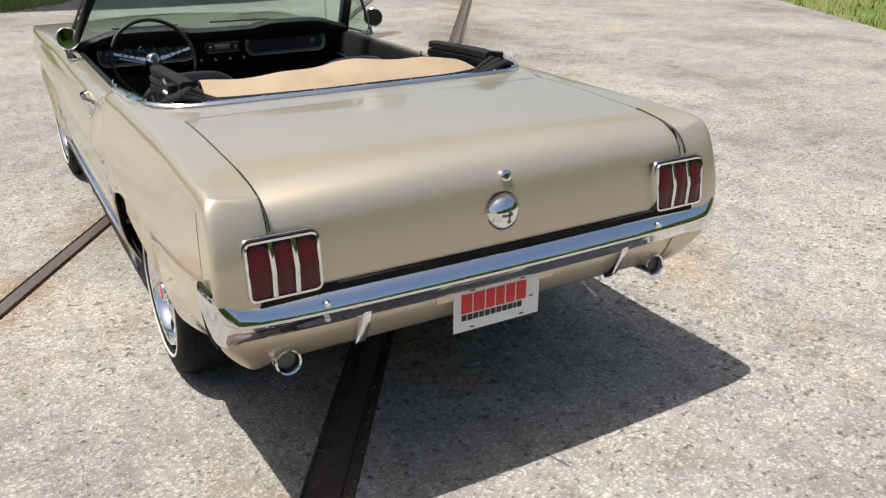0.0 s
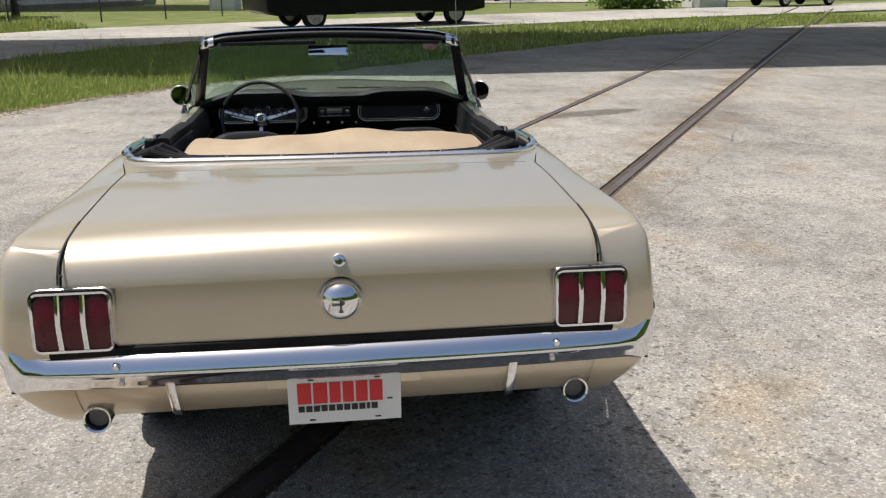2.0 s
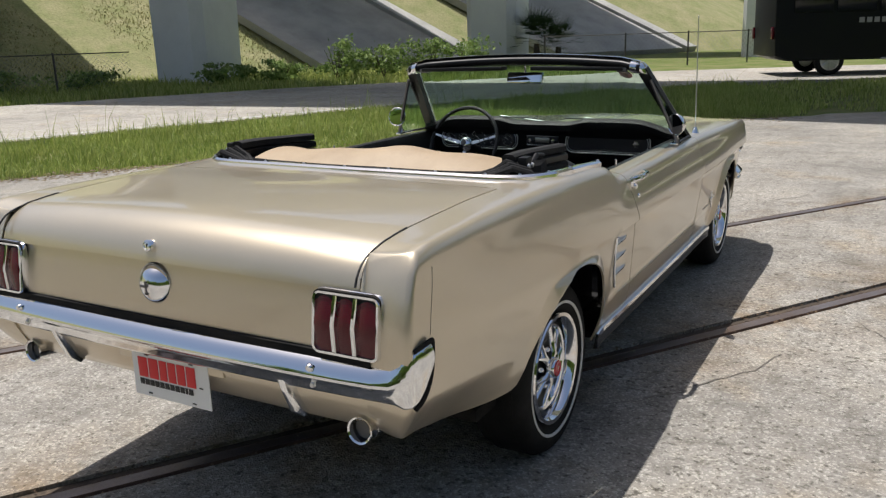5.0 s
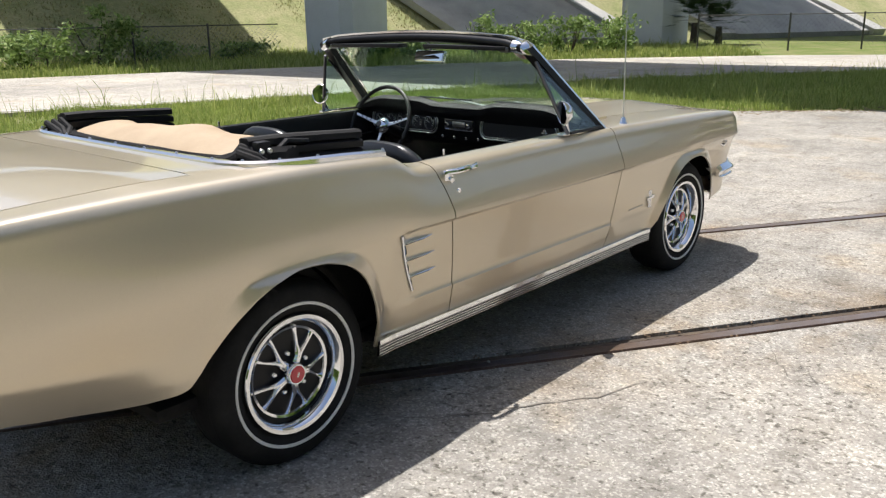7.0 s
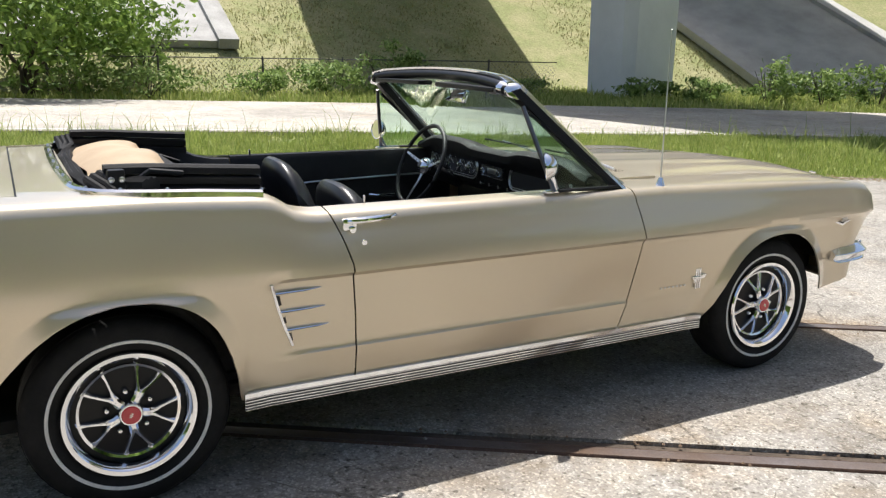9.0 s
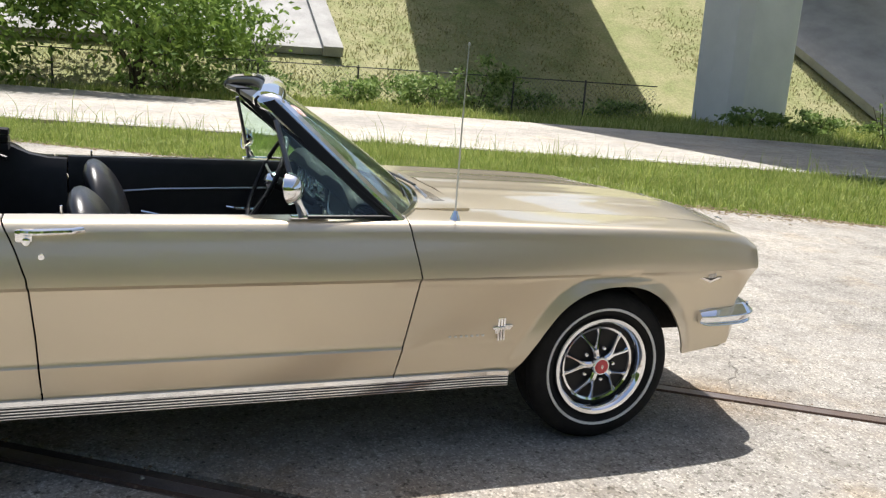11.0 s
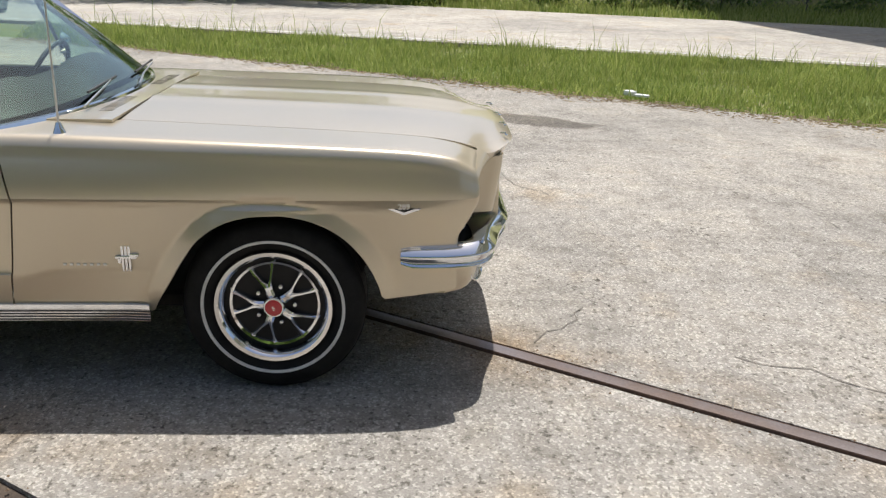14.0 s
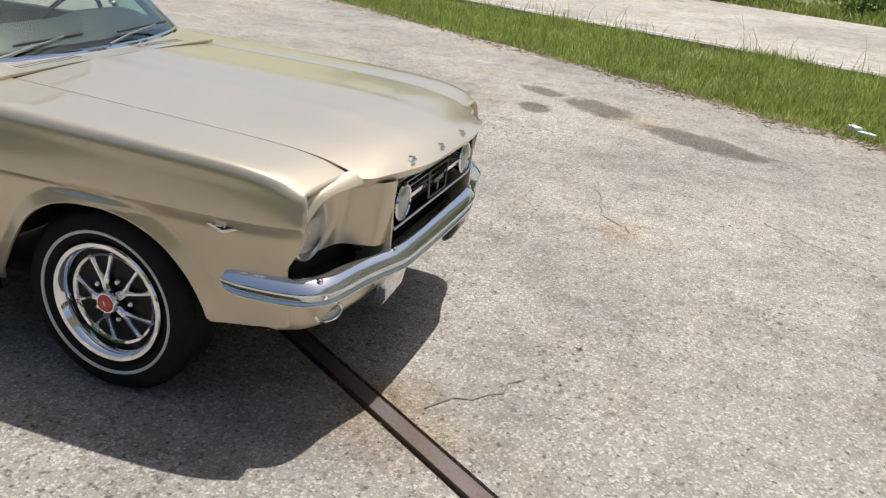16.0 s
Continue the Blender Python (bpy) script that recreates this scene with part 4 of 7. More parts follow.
lathe("lid_lock", [(0.0, 0.012), (0.010, 0.011), (0.011, 0.013), (0.016, 0.011), (0.018, 0.004), (0.018, -0.01)], CHROME, trunk_lid, 28, Matrix.Translation((0, -1.036, 0.925)) @ pose(0, 0, 0, 74, 0, 0))
bm = bmesh.new()
add_box(bm, (0, -1.0465, 0.928), (0.003, 0.004, 0.012))
part("keyhole", bm, INK, trunk_lid)

# rear bumper: a chrome blade that wraps round the corners
half = [(0.0, -1.097), (0.25, -1.095), (0.5, -1.090), (0.66, -1.083), (0.74, -1.078), (0.79, -1.074), (0.824, -1.066), (0.846, -1.053), (0.859, -1.034), (0.866, -1.010), (0.869, -0.982)]
rise = curve_fn([(0.0, 0.705), (0.70, 0.706), (0.77, 0.709), (0.80, 0.718), (0.824, 0.738), (0.846, 0.750), (0.869, 0.757)])
foot = curve_fn([(0.0, 0.606), (0.83, 0.606), (0.846, 0.612), (0.859, 0.625), (0.866, 0.648), (0.869, 0.682)])
line = [(-x, y) for x, y in half[:0:-1]] + half
bm = bmesh.new()
path, prof = [], []
for i, (x, y) in enumerate(line):
    a, b = line[max(i - 1, 0)], line[min(i + 1, len(line) - 1)]
    d = Vector((b[0] - a[0], b[1] - a[1], 0)).normalized()
    n = Vector((d.y, -d.x, 0))
    top, low, e = float(rise(abs(x))), float(foot(abs(x))), ease(0.78, 0.85, abs(x))
    mid = low + 0.053 * (top - low) / 0.099
    back = 1.0 - 0.72 * e
    offs = ((-0.054, top - 0.010), (-0.045 * back, top - 0.002), (-0.038 * back, top), (-0.029 * back, top - 0.003), (-0.017 * back, top - (top - mid) * 0.30), (-0.007 * back, top - (top - mid) * 0.60), (-0.001, mid + 0.006), (0.0, mid), (-0.002, mid - 0.004), (-0.008 * back, mid - 0.008), (-0.020 * back, low + (mid - low) * 0.5), (-0.031 * back, low + 0.010), (-0.036 * back, low + 0.002), (-0.040 * back, low), (-0.054, low + 0.006))
    prof.append([(n.x * o, n.y * o, z) for o, z in offs])
    path.append((x, y, 0.0))
add_sweep(bm, prof, path)
box("bumper_gap", (0, -1.049, 0.712), (1.46, 0.018, 0.022), UNDER, car, 0.003)
rear_bumper = part("rear_bumper", bm, CHROME, car, "chrome rear bumper wrapping round the corners", sharp=60)
for s in (1, -1):
    gap = [(0.844, -1.040, 0.753), (0.853, -1.010, 0.760), (0.8565, -0.978, 0.765), (0.857, -0.973, 0.765), (0.857, -0.972, 0.758), (0.856, -0.971, 0.720), (0.855, -0.977, 0.680), (0.853, -0.992, 0.645), (0.848, -1.012, 0.618), (0.838, -1.032, 0.602)]
    for _ in range(2):
        gap = [gap[0]] + [tuple(p[k] * w + q[k] * (1 - w) for k in range(3)) for p, q in zip(gap, gap[1:]) for w in (0.75, 0.25)] + [gap[-1]]
    tube("bumper_end_gap", [(s * x, y, z) for x, y, z in gap], 0.0062, UNDER, car, 8)
    tube("extension_seam", [(s * (side_x(y, z) + 0.0002), y, z) for y, z in ((-0.925, 0.93), (-0.932, 0.888), (-0.948, 0.83), (-0.962, 0.771))], 0.0008, DARKTRIM, car, 5)
for x in (-0.567, 0.567):
    lathe("bumper_bolt", [(0.0, 0.008), (0.007, 0.006), (0.010, 0.001), (0.011, -0.004)], CHROME, rear_bumper, 16, Matrix.Translation((x, -1.082, 0.682)) @ FACE_R)
    lathe("lower_bolt", [(0.0, 0.006), (0.006, 0.005), (0.009, -0.002)], STEEL, rear_bumper, 14, Matrix.Translation((x * 0.99, -1.066, 0.630)) @ FACE_R)
for x in (-0.445, 0.455):
    prism("bumper_guard", [(-1.062, 0.640), (-1.067, 0.631), (-1.052, 0.585), (-1.022, 0.515), (-0.992, 0.488), (-0.974, 0.497), (-0.976, 0.58), (-0.985, 0.64)], x - 0.012, x + 0.012, "x", CHROME, car, 0.003, label="slim chrome guard under the rear bumper")
SOOT = mat("sooty_pipe", (0.16, 0.15, 0.14), 0.6, 0.5)
for x in (-0.655, 0.650):
    ex = lathe("exhaust_tip", [(0.032, -0.16), (0.034, 0.0), (0.037, 0.006), (0.036, 0.011), (0.031, 0.008), (0.0305, -0.02), (0.034, -0.03)], CHROME, car, 32, Matrix.Translation((x, -0.995, 0.494)) @ pose(0, 0, 0, 84, 0, 0), label="round chrome exhaust trim ring")
    lathe("inner_baffle", [(0.0, -0.012), (0.026, -0.014), (0.0305, -0.020)], SOOT, ex, 32, Matrix.Translation((x, -0.995, 0.494)) @ pose(0, 0, 0, 84, 0, 0))

plate = prism("license_plate", [(-0.1525, 0.452), (0.1525, 0.452), (0.1525, 0.592), (-0.1525, 0.592)], -1.020, -1.017, "y", PLATEWHITE, car, 0.0, label="white dealer plate with red and black bars")
x = -0.127
for w in (0.037, 0.038, 0.030, 0.030, 0.032, 0.035):
    box("red_bar", (x + w / 2, -1.0215, 0.543), (w, 0.002, 0.062), PLATERED, plate, 0.0008)
    x += w + 0.0055
x = -0.126
for k in range(11):
    w = 0.009 if k == 9 else 0.0165
    box("black_bar", (x + w / 2, -1.0215, 0.497), (w, 0.002, 0.018), INK, plate, 0.0005)
    x += w + 0.004
for x, z, w in ((-0.089, 0.463, 0.016), (0.089, 0.463, 0.016), (-0.089, 0.583, 0.016), (0.089, 0.583, 0.016), (0.122, 0.516, 0.014)):
    box("plate_slot", (x, -1.0215, z), (w, 0.002, 0.004), INK, plate, 0.0008)

# ---- front end ----
brow = curve_fn([(0.0, 3.535), (0.41, 3.535), (0.455, 3.528), (0.48, 3.490), (0.505, 3.436), (0.53, 3.418), (0.60, 3.400), (0.70, 3.384), (0.765, 3.366)])
brow_z = curve_fn([(0.0, 0.775), (0.41, 0.775), (0.53, 0.776), (0.60, 0.772), (0.70, 0.755), (0.745, 0.735), (0.765, 0.712)])
for s in (1, -1):
    # body-coloured panel under the brow, leaning back towards its foot, hollowed round the lamp
    v = []
    for x in np.linspace(0.765, 0.41, 40):
        col = []
        for q in np.linspace(0, 1, 16):
            zf = float(np.interp(x, [0.41, 0.5, 0.6, 0.7, 0.765], [0.560, 0.572, 0.570, 0.576, 0.61]))
            z = zf + (float(brow_z(x)) - zf) * q
            d = math.hypot(x - 0.672, (z - 0.672))
            hollow = 0.030 * max(0.0, 1 - (d / 0.118) ** 6) if d < 0.118 else 0.0
            col.append((s * x, float(brow(x)) - 0.030 * (1 - q) ** 1.3 - hollow, z))
        v.append(col)
    fp = solid(link_mesh("headlight_panel", *grid(v, s > 0), PAINT, car, label="beige headlight panel with a round recess"), 0.01)
    m = Matrix.Translation((s * 0.672, 3.378, 0.672)) @ pose(0, 0, 0, -90, 0, 0)
    hl = lathe("headlight", [(0.104, -0.02), (0.104, 0.010), (0.099, 0.014), (0.092, 0.008), (0.090, 0.002)], STEEL, car, 40, m, label="round sealed-beam headlight in a recessed ring")
    lathe("lens", [(0.0, 0.036), (0.035, 0.033), (0.065, 0.024), (0.085, 0.011), (0.092, 0.002)], LAMPGLASS, hl, 40, m)
    tube("gill", [(s * (0.512 + 0.024 * (1 - q)), float(brow(0.512 + 0.024 * (1 - q))) + 0.004 - 0.030 * (1 - q) ** 1.3, 0.575 + 0.20 * q) for q in (0.30, 0.45, 0.6, 0.75, 0.88)], 0.005, INK, fp, 6)
    # brow from the front seam of the fender to the lip over the lamp
    v = []
    for x in np.linspace(0.530, 0.755, 16):
        ys, zs, f = 3.440 - 0.18 * (x - 0.53), 0.8185 - 0.13 * (x - 0.53) - 1.2 * max(0, x - 0.66) ** 2 * 3, (x - 0.53) / 0.225
        yl, zl = 3.484 - 0.27 * (x - 0.53), 0.785 - 0.06 * (x - 0.53) - 6.0 * max(0, x - 0.66) ** 2
        v.append([(s * x, ys, zs), (s * x, ys + (yl - ys) * 0.4, zs + (zl - zs) * 0.25), (s * x, ys + (yl - ys) * 0.75, zs + (zl - zs) * 0.6), (s * x, yl, zl), (s * x, yl - 0.001, zl - 0.004), (s * x, yl - 0.010, zl - 0.007), (s * x, float(brow(x)) - 0.01, float(brow_z(x)) - 0.012)])
    solid(link_mesh("headlight_brow", *grid(v, s < 0), PAINT, car, label="beige brow over the headlight"), 0.004)
    box("grille_return", (s * 0.405, 3.470, 0.65), (0.012, 0.13, 0.25), PAINT, fp, 0.003)
    m = Matrix.Translation((s * 0.315, 3.520, 0.672)) @ pose(0, 0, 0, -90, 0, 0)
    fl = lathe("fog_lamp", [(0.0, -0.03), (0.050, -0.02), (0.060, 0.004), (0.063, 0.010), (0.058, 0.016), (0.053, 0.012)], CHROME, car, 32, m, label="round chrome fog lamp inside the grille")
    lathe("lens", [(0.0, 0.022), (0.03, 0.019), (0.054, 0.011)], LAMPGLASS, fl, 32, m)
    m = Matrix.Translation((s * 0.632, 3.436, 0.392)) @ pose(0, 0, 0, -78, 0, -s * 24)
    pk = lathe("parking_lamp", [(0.030, -0.03), (0.036, 0.0), (0.037, 0.006), (0.034, 0.010), (0.030, 0.007), (0.029, 0.002)], CHROME, car, 28, m @ Matrix.Diagonal((1.5, 0.86, 1, 1)), label="small clear parking lamp in the valance")
    lathe("lens", [(0.0, 0.009), (0.015, 0.008), (0.030, 0.003)], LAMPGLASS, pk, 28, m @ Matrix.Diagonal((1.5, 0.86, 1, 1)))
    prism("bumper_guard", [(3.55, 0.49), (3.57, 0.47), (3.555, 0.40), (3.51, 0.325), (3.475, 0.30), (3.465, 0.315), (3.49, 0.40), (3.49, 0.49)], s * 0.35 - 0.018, s * 0.35 + 0.018, "x", CHROME, car, 0.005, label="chrome front bumper guard")
grille = box("grille", (0, 3.435, 0.675), (0.80, 0.02, 0.22), BLACKPAINT, car, 0.004, label="black grille with bright horizontal bars")
for k in range(9):
    box("grille_bar", (0, 3.451, 0.598 + 0.022 * k), (0.76, 0.010, 0.004), STEEL, grille, 0.001)
for s in (1, -1):
    box("cross_bar", (s * 0.180, 3.522, 0.672), (0.16, 0.012, 0.016), CHROME, grille, 0.003)
tube("grille_trim", [(-0.38, 3.530, 0.598), (-0.395, 3.530, 0.612), (-0.40, 3.525, 0.765), (0.40, 3.525, 0.765), (0.395, 3.530, 0.612), (0.38, 3.530, 0.598), (-0.38, 3.530, 0.598)], 0.0045, STEEL, grille)
bm = bmesh.new()
for a, b in (((-0.085, 0.62), (0.085, 0.62)), ((0.085, 0.62), (0.095, 0.72)), ((0.095, 0.72), (-0.095, 0.72)), ((-0.095, 0.72), (-0.085, 0.62))):
    add_tube(bm, [(a[0], 3.535, a[1]), (b[0], 3.535, b[1])], 0.004, 6)
add_box(bm, (0, 3.535, 0.675), (0.09, 0.012, 0.018), 0.004)
add_box(bm, (0.01, 3.535, 0.66), (0.014, 0.012, 0.05), 0.003)
part("grille_emblem", bm, DARKTRIM, grille)
bm = bmesh.new()
for x in (-0.33, -0.11, 0.11, 0.33):
    y = hood_front(x) - 0.019
    add_box(bm, (x, y, float(hood_z(y)) + 0.001 - 0.004 * (abs(x) > 0.2)), (0.026, 0.010, 0.007), 0.001)
    add_box(bm, (x - 0.009, y - 0.012, float(hood_z(y - 0.012)) + 0.001 - 0.004 * (abs(x) > 0.2)), (0.006, 0.022, 0.007), 0.001)
part("hood_lettering", bm, CHROME, hood, "small bright lettering bars")

fhalf = [(0.0, 3.586), (0.18, 3.585), (0.33, 3.580), (0.385, 3.570), (0.46, 3.546), (0.55, 3.522), (0.64, 3.508), (0.71, 3.493), (0.757, 3.462), (0.786, 3.415), (0.801, 3.34), (0.808, 3.25), (0.803, 3.175)]
fx = [-p[0] for p in fhalf[:0:-1]] + [p[0] for p in fhalf]
fy = [p[1] for p in fhalf[:0:-1]] + [p[1] for p in fhalf]
along = np.linspace(0, 24, 91)
fx, fy = (np.interp(along, range(25), f) for f in (fx, fy))
for _ in range(2):
    fx[1:-1], fy[1:-1] = (fx[:-2] + 2 * fx[1:-1] + fx[2:]) / 4, (fy[:-2] + 2 * fy[1:-1] + fy[2:]) / 4
bm = bmesh.new()
path, prof = [], []
for i, (x, y) in enumerate(zip(fx, fy)):
    d = Vector((fx[min(i + 1, 90)] - fx[max(i - 1, 0)], fy[min(i + 1, 90)] - fy[max(i - 1, 0)], 0)).normalized()
    n = Vector((-d.y, d.x, 0))
    if n.y < -0.3 or (abs(n.y) <= 0.3 and n.x * x < 0):
        n = -n
    e = ease(3.15, 3.22, y)
    k = 0.55 + 0.45 * e
    offs = ((-0.125, 0.016), (-0.085, 0.028), (-0.055, 0.034), (-0.040, 0.035), (-0.032, 0.033), (-0.024, 0.028), (0.002, 0.006), (0.006, 0.000), (0.004, -0.007), (-0.008, -0.026), (-0.010, -0.030), (-0.004, -0.033), (-0.003, -0.040), (-0.010, -0.043), (-0.05, -0.040))
    prof.append([tuple(n * o[0] * k)[:2] + (o[1] * k,) for o in offs])
    path.append((x, y, 0.505))
add_sweep(bm, prof, path)
front_bumper = part("front_bumper", bm, CHROME, car, "chrome front bumper with wrapped ends", sharp=60)
for x, y in ((0.725, 3.478), (0.385, 3.568), (-0.385, 3.568), (-0.725, 3.478)):
    lathe("bumper_bolt", [(0.0, 0.008), (0.007, 0.006), (0.011, -0.003)], CHROME, front_bumper, 16, Matrix.Translation((x, y - 0.026, 0.536)) @ pose(0, 0, 0, -30, 0, 0))
v = []
for z, f, dy in ((0.52, 0.985, -0.01), (0.456, 1.0, 0.0), (0.41, 0.990, 0.0), (0.378, 0.986, -0.004), (0.350, 0.976, -0.022), (0.344, 0.960, -0.11)):
    v.append([(x * f, float(np.interp(abs(x), [0, 0.4, 0.60, 0.66, 0.705, 0.738, 0.757], [3.485, 3.475, 3.452, 3.441, 3.420, 3.385, 3.345])) + dy, z) for x in np.linspace(-0.757, 0.757, 41)])
solid(link_mesh("front_valance", *grid(v, True), PAINT, car), 0.01)
box("radiator_support", (0, 3.33, 0.60), (1.34, 0.05, 0.32), UNDER, car, 0.01)
# black sheets standing in for the shadow gap between headlight panels and bumper
for s in (1, -1):
    v = [[(s * x, y, z) for z in np.linspace(0.46, 0.60, 5)] for x, y in ((0.752, 3.33), (0.70, 3.345), (0.62, 3.36), (0.45, 3.40), (0.0, 3.42))]
    solid(link_mesh("stone_guard", *grid(v, s > 0), UNDER, car), 0.008)

# ---- windshield, frame, side glass ----
def ws_base(k):
    return Vector((0.765 * k, 2.09 - 0.205 * abs(k) ** 2.2, 0.920 - 0.010 * k * k))


def ws_top(k):
    return Vector((0.640 * k, 1.525 - 0.070 * abs(k) ** 2.2, 1.316 - 0.028 * k * k - 0.012 * max(0.0, abs(k) - 0.85) / 0.15))


frame_bar = new("windshield_frame", bpy.data.meshes.new("windshield_frame"))
bm = bmesh.new()
ks = np.linspace(-1, 1, 41)
add_sweep(bm, [[(0, 0.030, -0.004), (0, 0.024, 0.012), (0, 0.004, 0.016), (0, -0.026, 0.018), (0, -0.052, 0.013), (0, -0.062, 0.002), (0, -0.058, -0.016), (0, -0.03, -0.026), (0, 0.01, -0.022), (0, 0.026, -0.014)]] * 41, [ws_top(k) + Vector((0, 0, 0.006)) for k in ks])
bmesh.ops.recalc_face_normals(bm, faces=bm.faces)
bm.to_mesh(frame_bar.data)
bm.free()
frame_bar.data.shade_smooth()
frame_bar.data.materials.append(BLACKPAINT)
frame_bar.parent = car
frame_bar["label"] = "black windshield header with chrome trim"
bm = bmesh.new()
add_sweep(bm, [[(0, 0.037, -0.006), (0, 0.034, 0.008), (0, 0.022, 0.021), (0, 0.002, 0.029), (0, -0.024, 0.032), (0, -0.042, 0.029), (0, -0.040, 0.020), (0, 0.012, 0.012), (0, 0.028, -0.006)]] * 41, [ws_top(k) + Vector((0, 0, 0.006)) for k in ks])
part("header_trim", bm, CHROME, frame_bar)
for s in (1, -1):
    a, b = ws_base(s) + Vector((0, 0, -0.02)), ws_top(s) + Vector((0, 0, 0.012))
    for nm, w, t, o, mt in (("pillar", 0.026, 0.024, -0.010, BLACKPAINT), ("pillar_trim", 0.020, 0.020, 0.012, CHROME)):
        bm = bmesh.new()
        pts = [a.lerp(b, q) for q in np.linspace(0, 1, 6)]
        add_sweep(bm, [[(s * (0.004 + t), -w + o, -w * 0.4), (s * (0.004 + t), w * 0.4 + o, 0), (s * 0.0, w + o, w * 0.4), (-s * t, w * 0.4 + o, 0.0), (-s * t, -w + o, -w * 0.4)]] * 6, pts)
        part(nm, bm, mt, frame_bar)
    bm = bmesh.new()
    hc = ws_top(s) + Vector((0, 0, 0.006))
    sec = [(0.038, -0.006), (0.034, 0.010), (0.018, 0.024), (-0.012, 0.031), (-0.044, 0.026), (-0.062, 0.008), (-0.060, -0.018), (-0.03, -0.028), (0.02, -0.020)]
    add_sweep(bm, [[(0, q * a, q * b) for a, b in sec] for q in (1.0, 1.0, 0.95, 0.82, 0.55)], [hc + Vector((s * dx, 0.004 * j, -dz)) for j, (dx, dz) in enumerate(((-0.045, -0.004), (-0.020, 0.0), (0.006, 0.004), (0.020, 0.012), (0.029, 0.022)))])
    part("header_corner", bm, CHROME, frame_bar, "rounded chrome header corner cap", sharp=70)
    box("top_latch", tuple(ws_top(s * 0.86) + Vector((0, -0.055, -0.022))), (0.05, 0.03, 0.022), DARKTRIM, frame_bar, 0.006)
v = [[tuple(ws_base(k).lerp(ws_top(k), q) + Vector((0, 0.018 * math.sin(math.pi * q), 0))) for q in np.linspace(0, 1, 12)] for k in np.linspace(-0.975, 0.975, 27)]
ws = link_mesh("windshield", *grid(v), GLASS, car, label="clear tinted windshield glass", sharp=0)
solid(ws, 0.005)
ws.visible_shadow = False
bm = bmesh.new()
add_sweep(bm, [[(0, 0.018, -0.012), (0, 0.010, 0.010), (0, -0.006, 0.012), (0, -0.012, -0.012)]] * 41, [ws_base(k) + Vector((0, 0.010, -0.004)) for k in ks])
part("lower_trim", bm, CHROME, frame_bar)
for s in (1, -1):
    base_f, base_r, tip = Vector((s * 0.782, 1.85, 0.912)), Vector((s * 0.805, 1.535, 0.912)), Vector((s * 0.680, 1.462, 1.222))
    vw = tube("vent_window", [base_r, tip], 0.009, DARKTRIM, car, label="triangular vent window with dull metal post")
    tube("vent_rail", [tip + Vector((0, 0.02, -0.02)), base_f], 0.007, BLACKPAINT, vw)
    tube("vent_seal", [base_r + Vector((0, 0.02, 0.004)), base_f], 0.007, BLACKPAINT, vw)
    gl = link_mesh("glass", [base_r, base_f, tip], [(0, 1, 2)], GLASS, vw, False)
    solid(gl, 0.004)
    gl.visible_shadow = False

# mirrors
for s in (1, -1):
    m = Matrix.Translation((s * 0.800, 1.500 if s > 0 else 1.515, 1.010)) @ pose(0, 0, 0, 97 if s > 0 else 82, 0, -32 if s > 0 else 9)
    mr = lathe("door_mirror", [(0.0, -0.040), (0.025, -0.036), (0.042, -0.022), (0.051, -0.004), (0.054, 0.004), (0.051, 0.008), (0.048, 0.005)], CHROME, car, 36, m, label="round chrome door mirror")
    lathe("mirror_glass", [(0.0, 0.0052), (0.0485, 0.0052)], MIRROR, mr, 36, m)
    tube("stalk", [(s * 0.790, 1.555, 0.912), (s * 0.794, 1.540, 0.945), (s * 0.798, 1.518, 0.990)], [0.013, 0.009, 0.010], CHROME, mr, 10)
    box("foot", (s * 0.788, 1.565, 0.914), (0.035, 0.13, 0.012), CHROME, mr, 0.005)
im = box("interior_mirror", (-0.02, 1.565, 1.226), (0.215, 0.022, 0.060), CHROME, car, 0.010, Matrix.Rotation(radians(-7), 3, "Z") @ Matrix.Rotation(radians(-17), 3, "X"), label="interior rear-view mirror on a stalk")
box("mirror_glass", (-0.0214, 1.5540, 1.2294), (0.203, 0.003, 0.050), MIRROR, im, 0.001, Matrix.Rotation(radians(-7), 3, "Z") @ Matrix.Rotation(radians(-17), 3, "X"))
tube("stalk", [(-0.02, 1.570, 1.250), (-0.005, 1.520, 1.31)], 0.006, CHROME, im)
for s in (1, -1):
    sv = prism("sun_visor", [(s * 0.08, 1.292), (s * 0.56, 1.286), (s * 0.56, 1.268), (s * 0.08, 1.272)], 1.40, 1.47, "y", VINYL, car, 0.006, label="folded black vinyl sun visor")
# wipers
for x0, x1 in ((-0.42, -0.02), (0.12, 0.56)):
    wp = tube("wiper", [(x0 + 0.36, 2.10 - 0.10 * (x0 + 0.36) ** 2, 0.932), (x0 + 0.2, 2.07, 0.955), (x0 + 0.02, 2.055, 0.975)], [0.006, 0.004, 0.003], STEEL, car, 6, label="bright windshield wiper arm")
    tube("blade", [(x0 - 0.10, 2.035 - 0.1 * x0 * x0, 0.972), (x0 + 0.26, 2.055, 0.966)], 0.005, INK, wp, 6)
# antenna
an = lathe("antenna", [(0.0, 0.040), (0.008, 0.038), (0.013, 0.024), (0.019, 0.008), (0.024, 0.0), (0.024, -0.01)], CHROME, car, 20, Matrix.Translation((0.757, 2.095, 0.893)), label="chrome whip radio antenna")
tube("mast", [(0.757, 2.095, 0.92), (0.752, 2.10, 1.25), (0.745, 2.108, 1.515)], [0.0035, 0.0028, 0.002], STEEL, an, 8)
lathe("mast_tip", [(0.0, 0.006), (0.004, 0.002), (0.004, -0.006)], STEEL, an, 10, Matrix.Translation((0.745, 2.108, 1.515)))

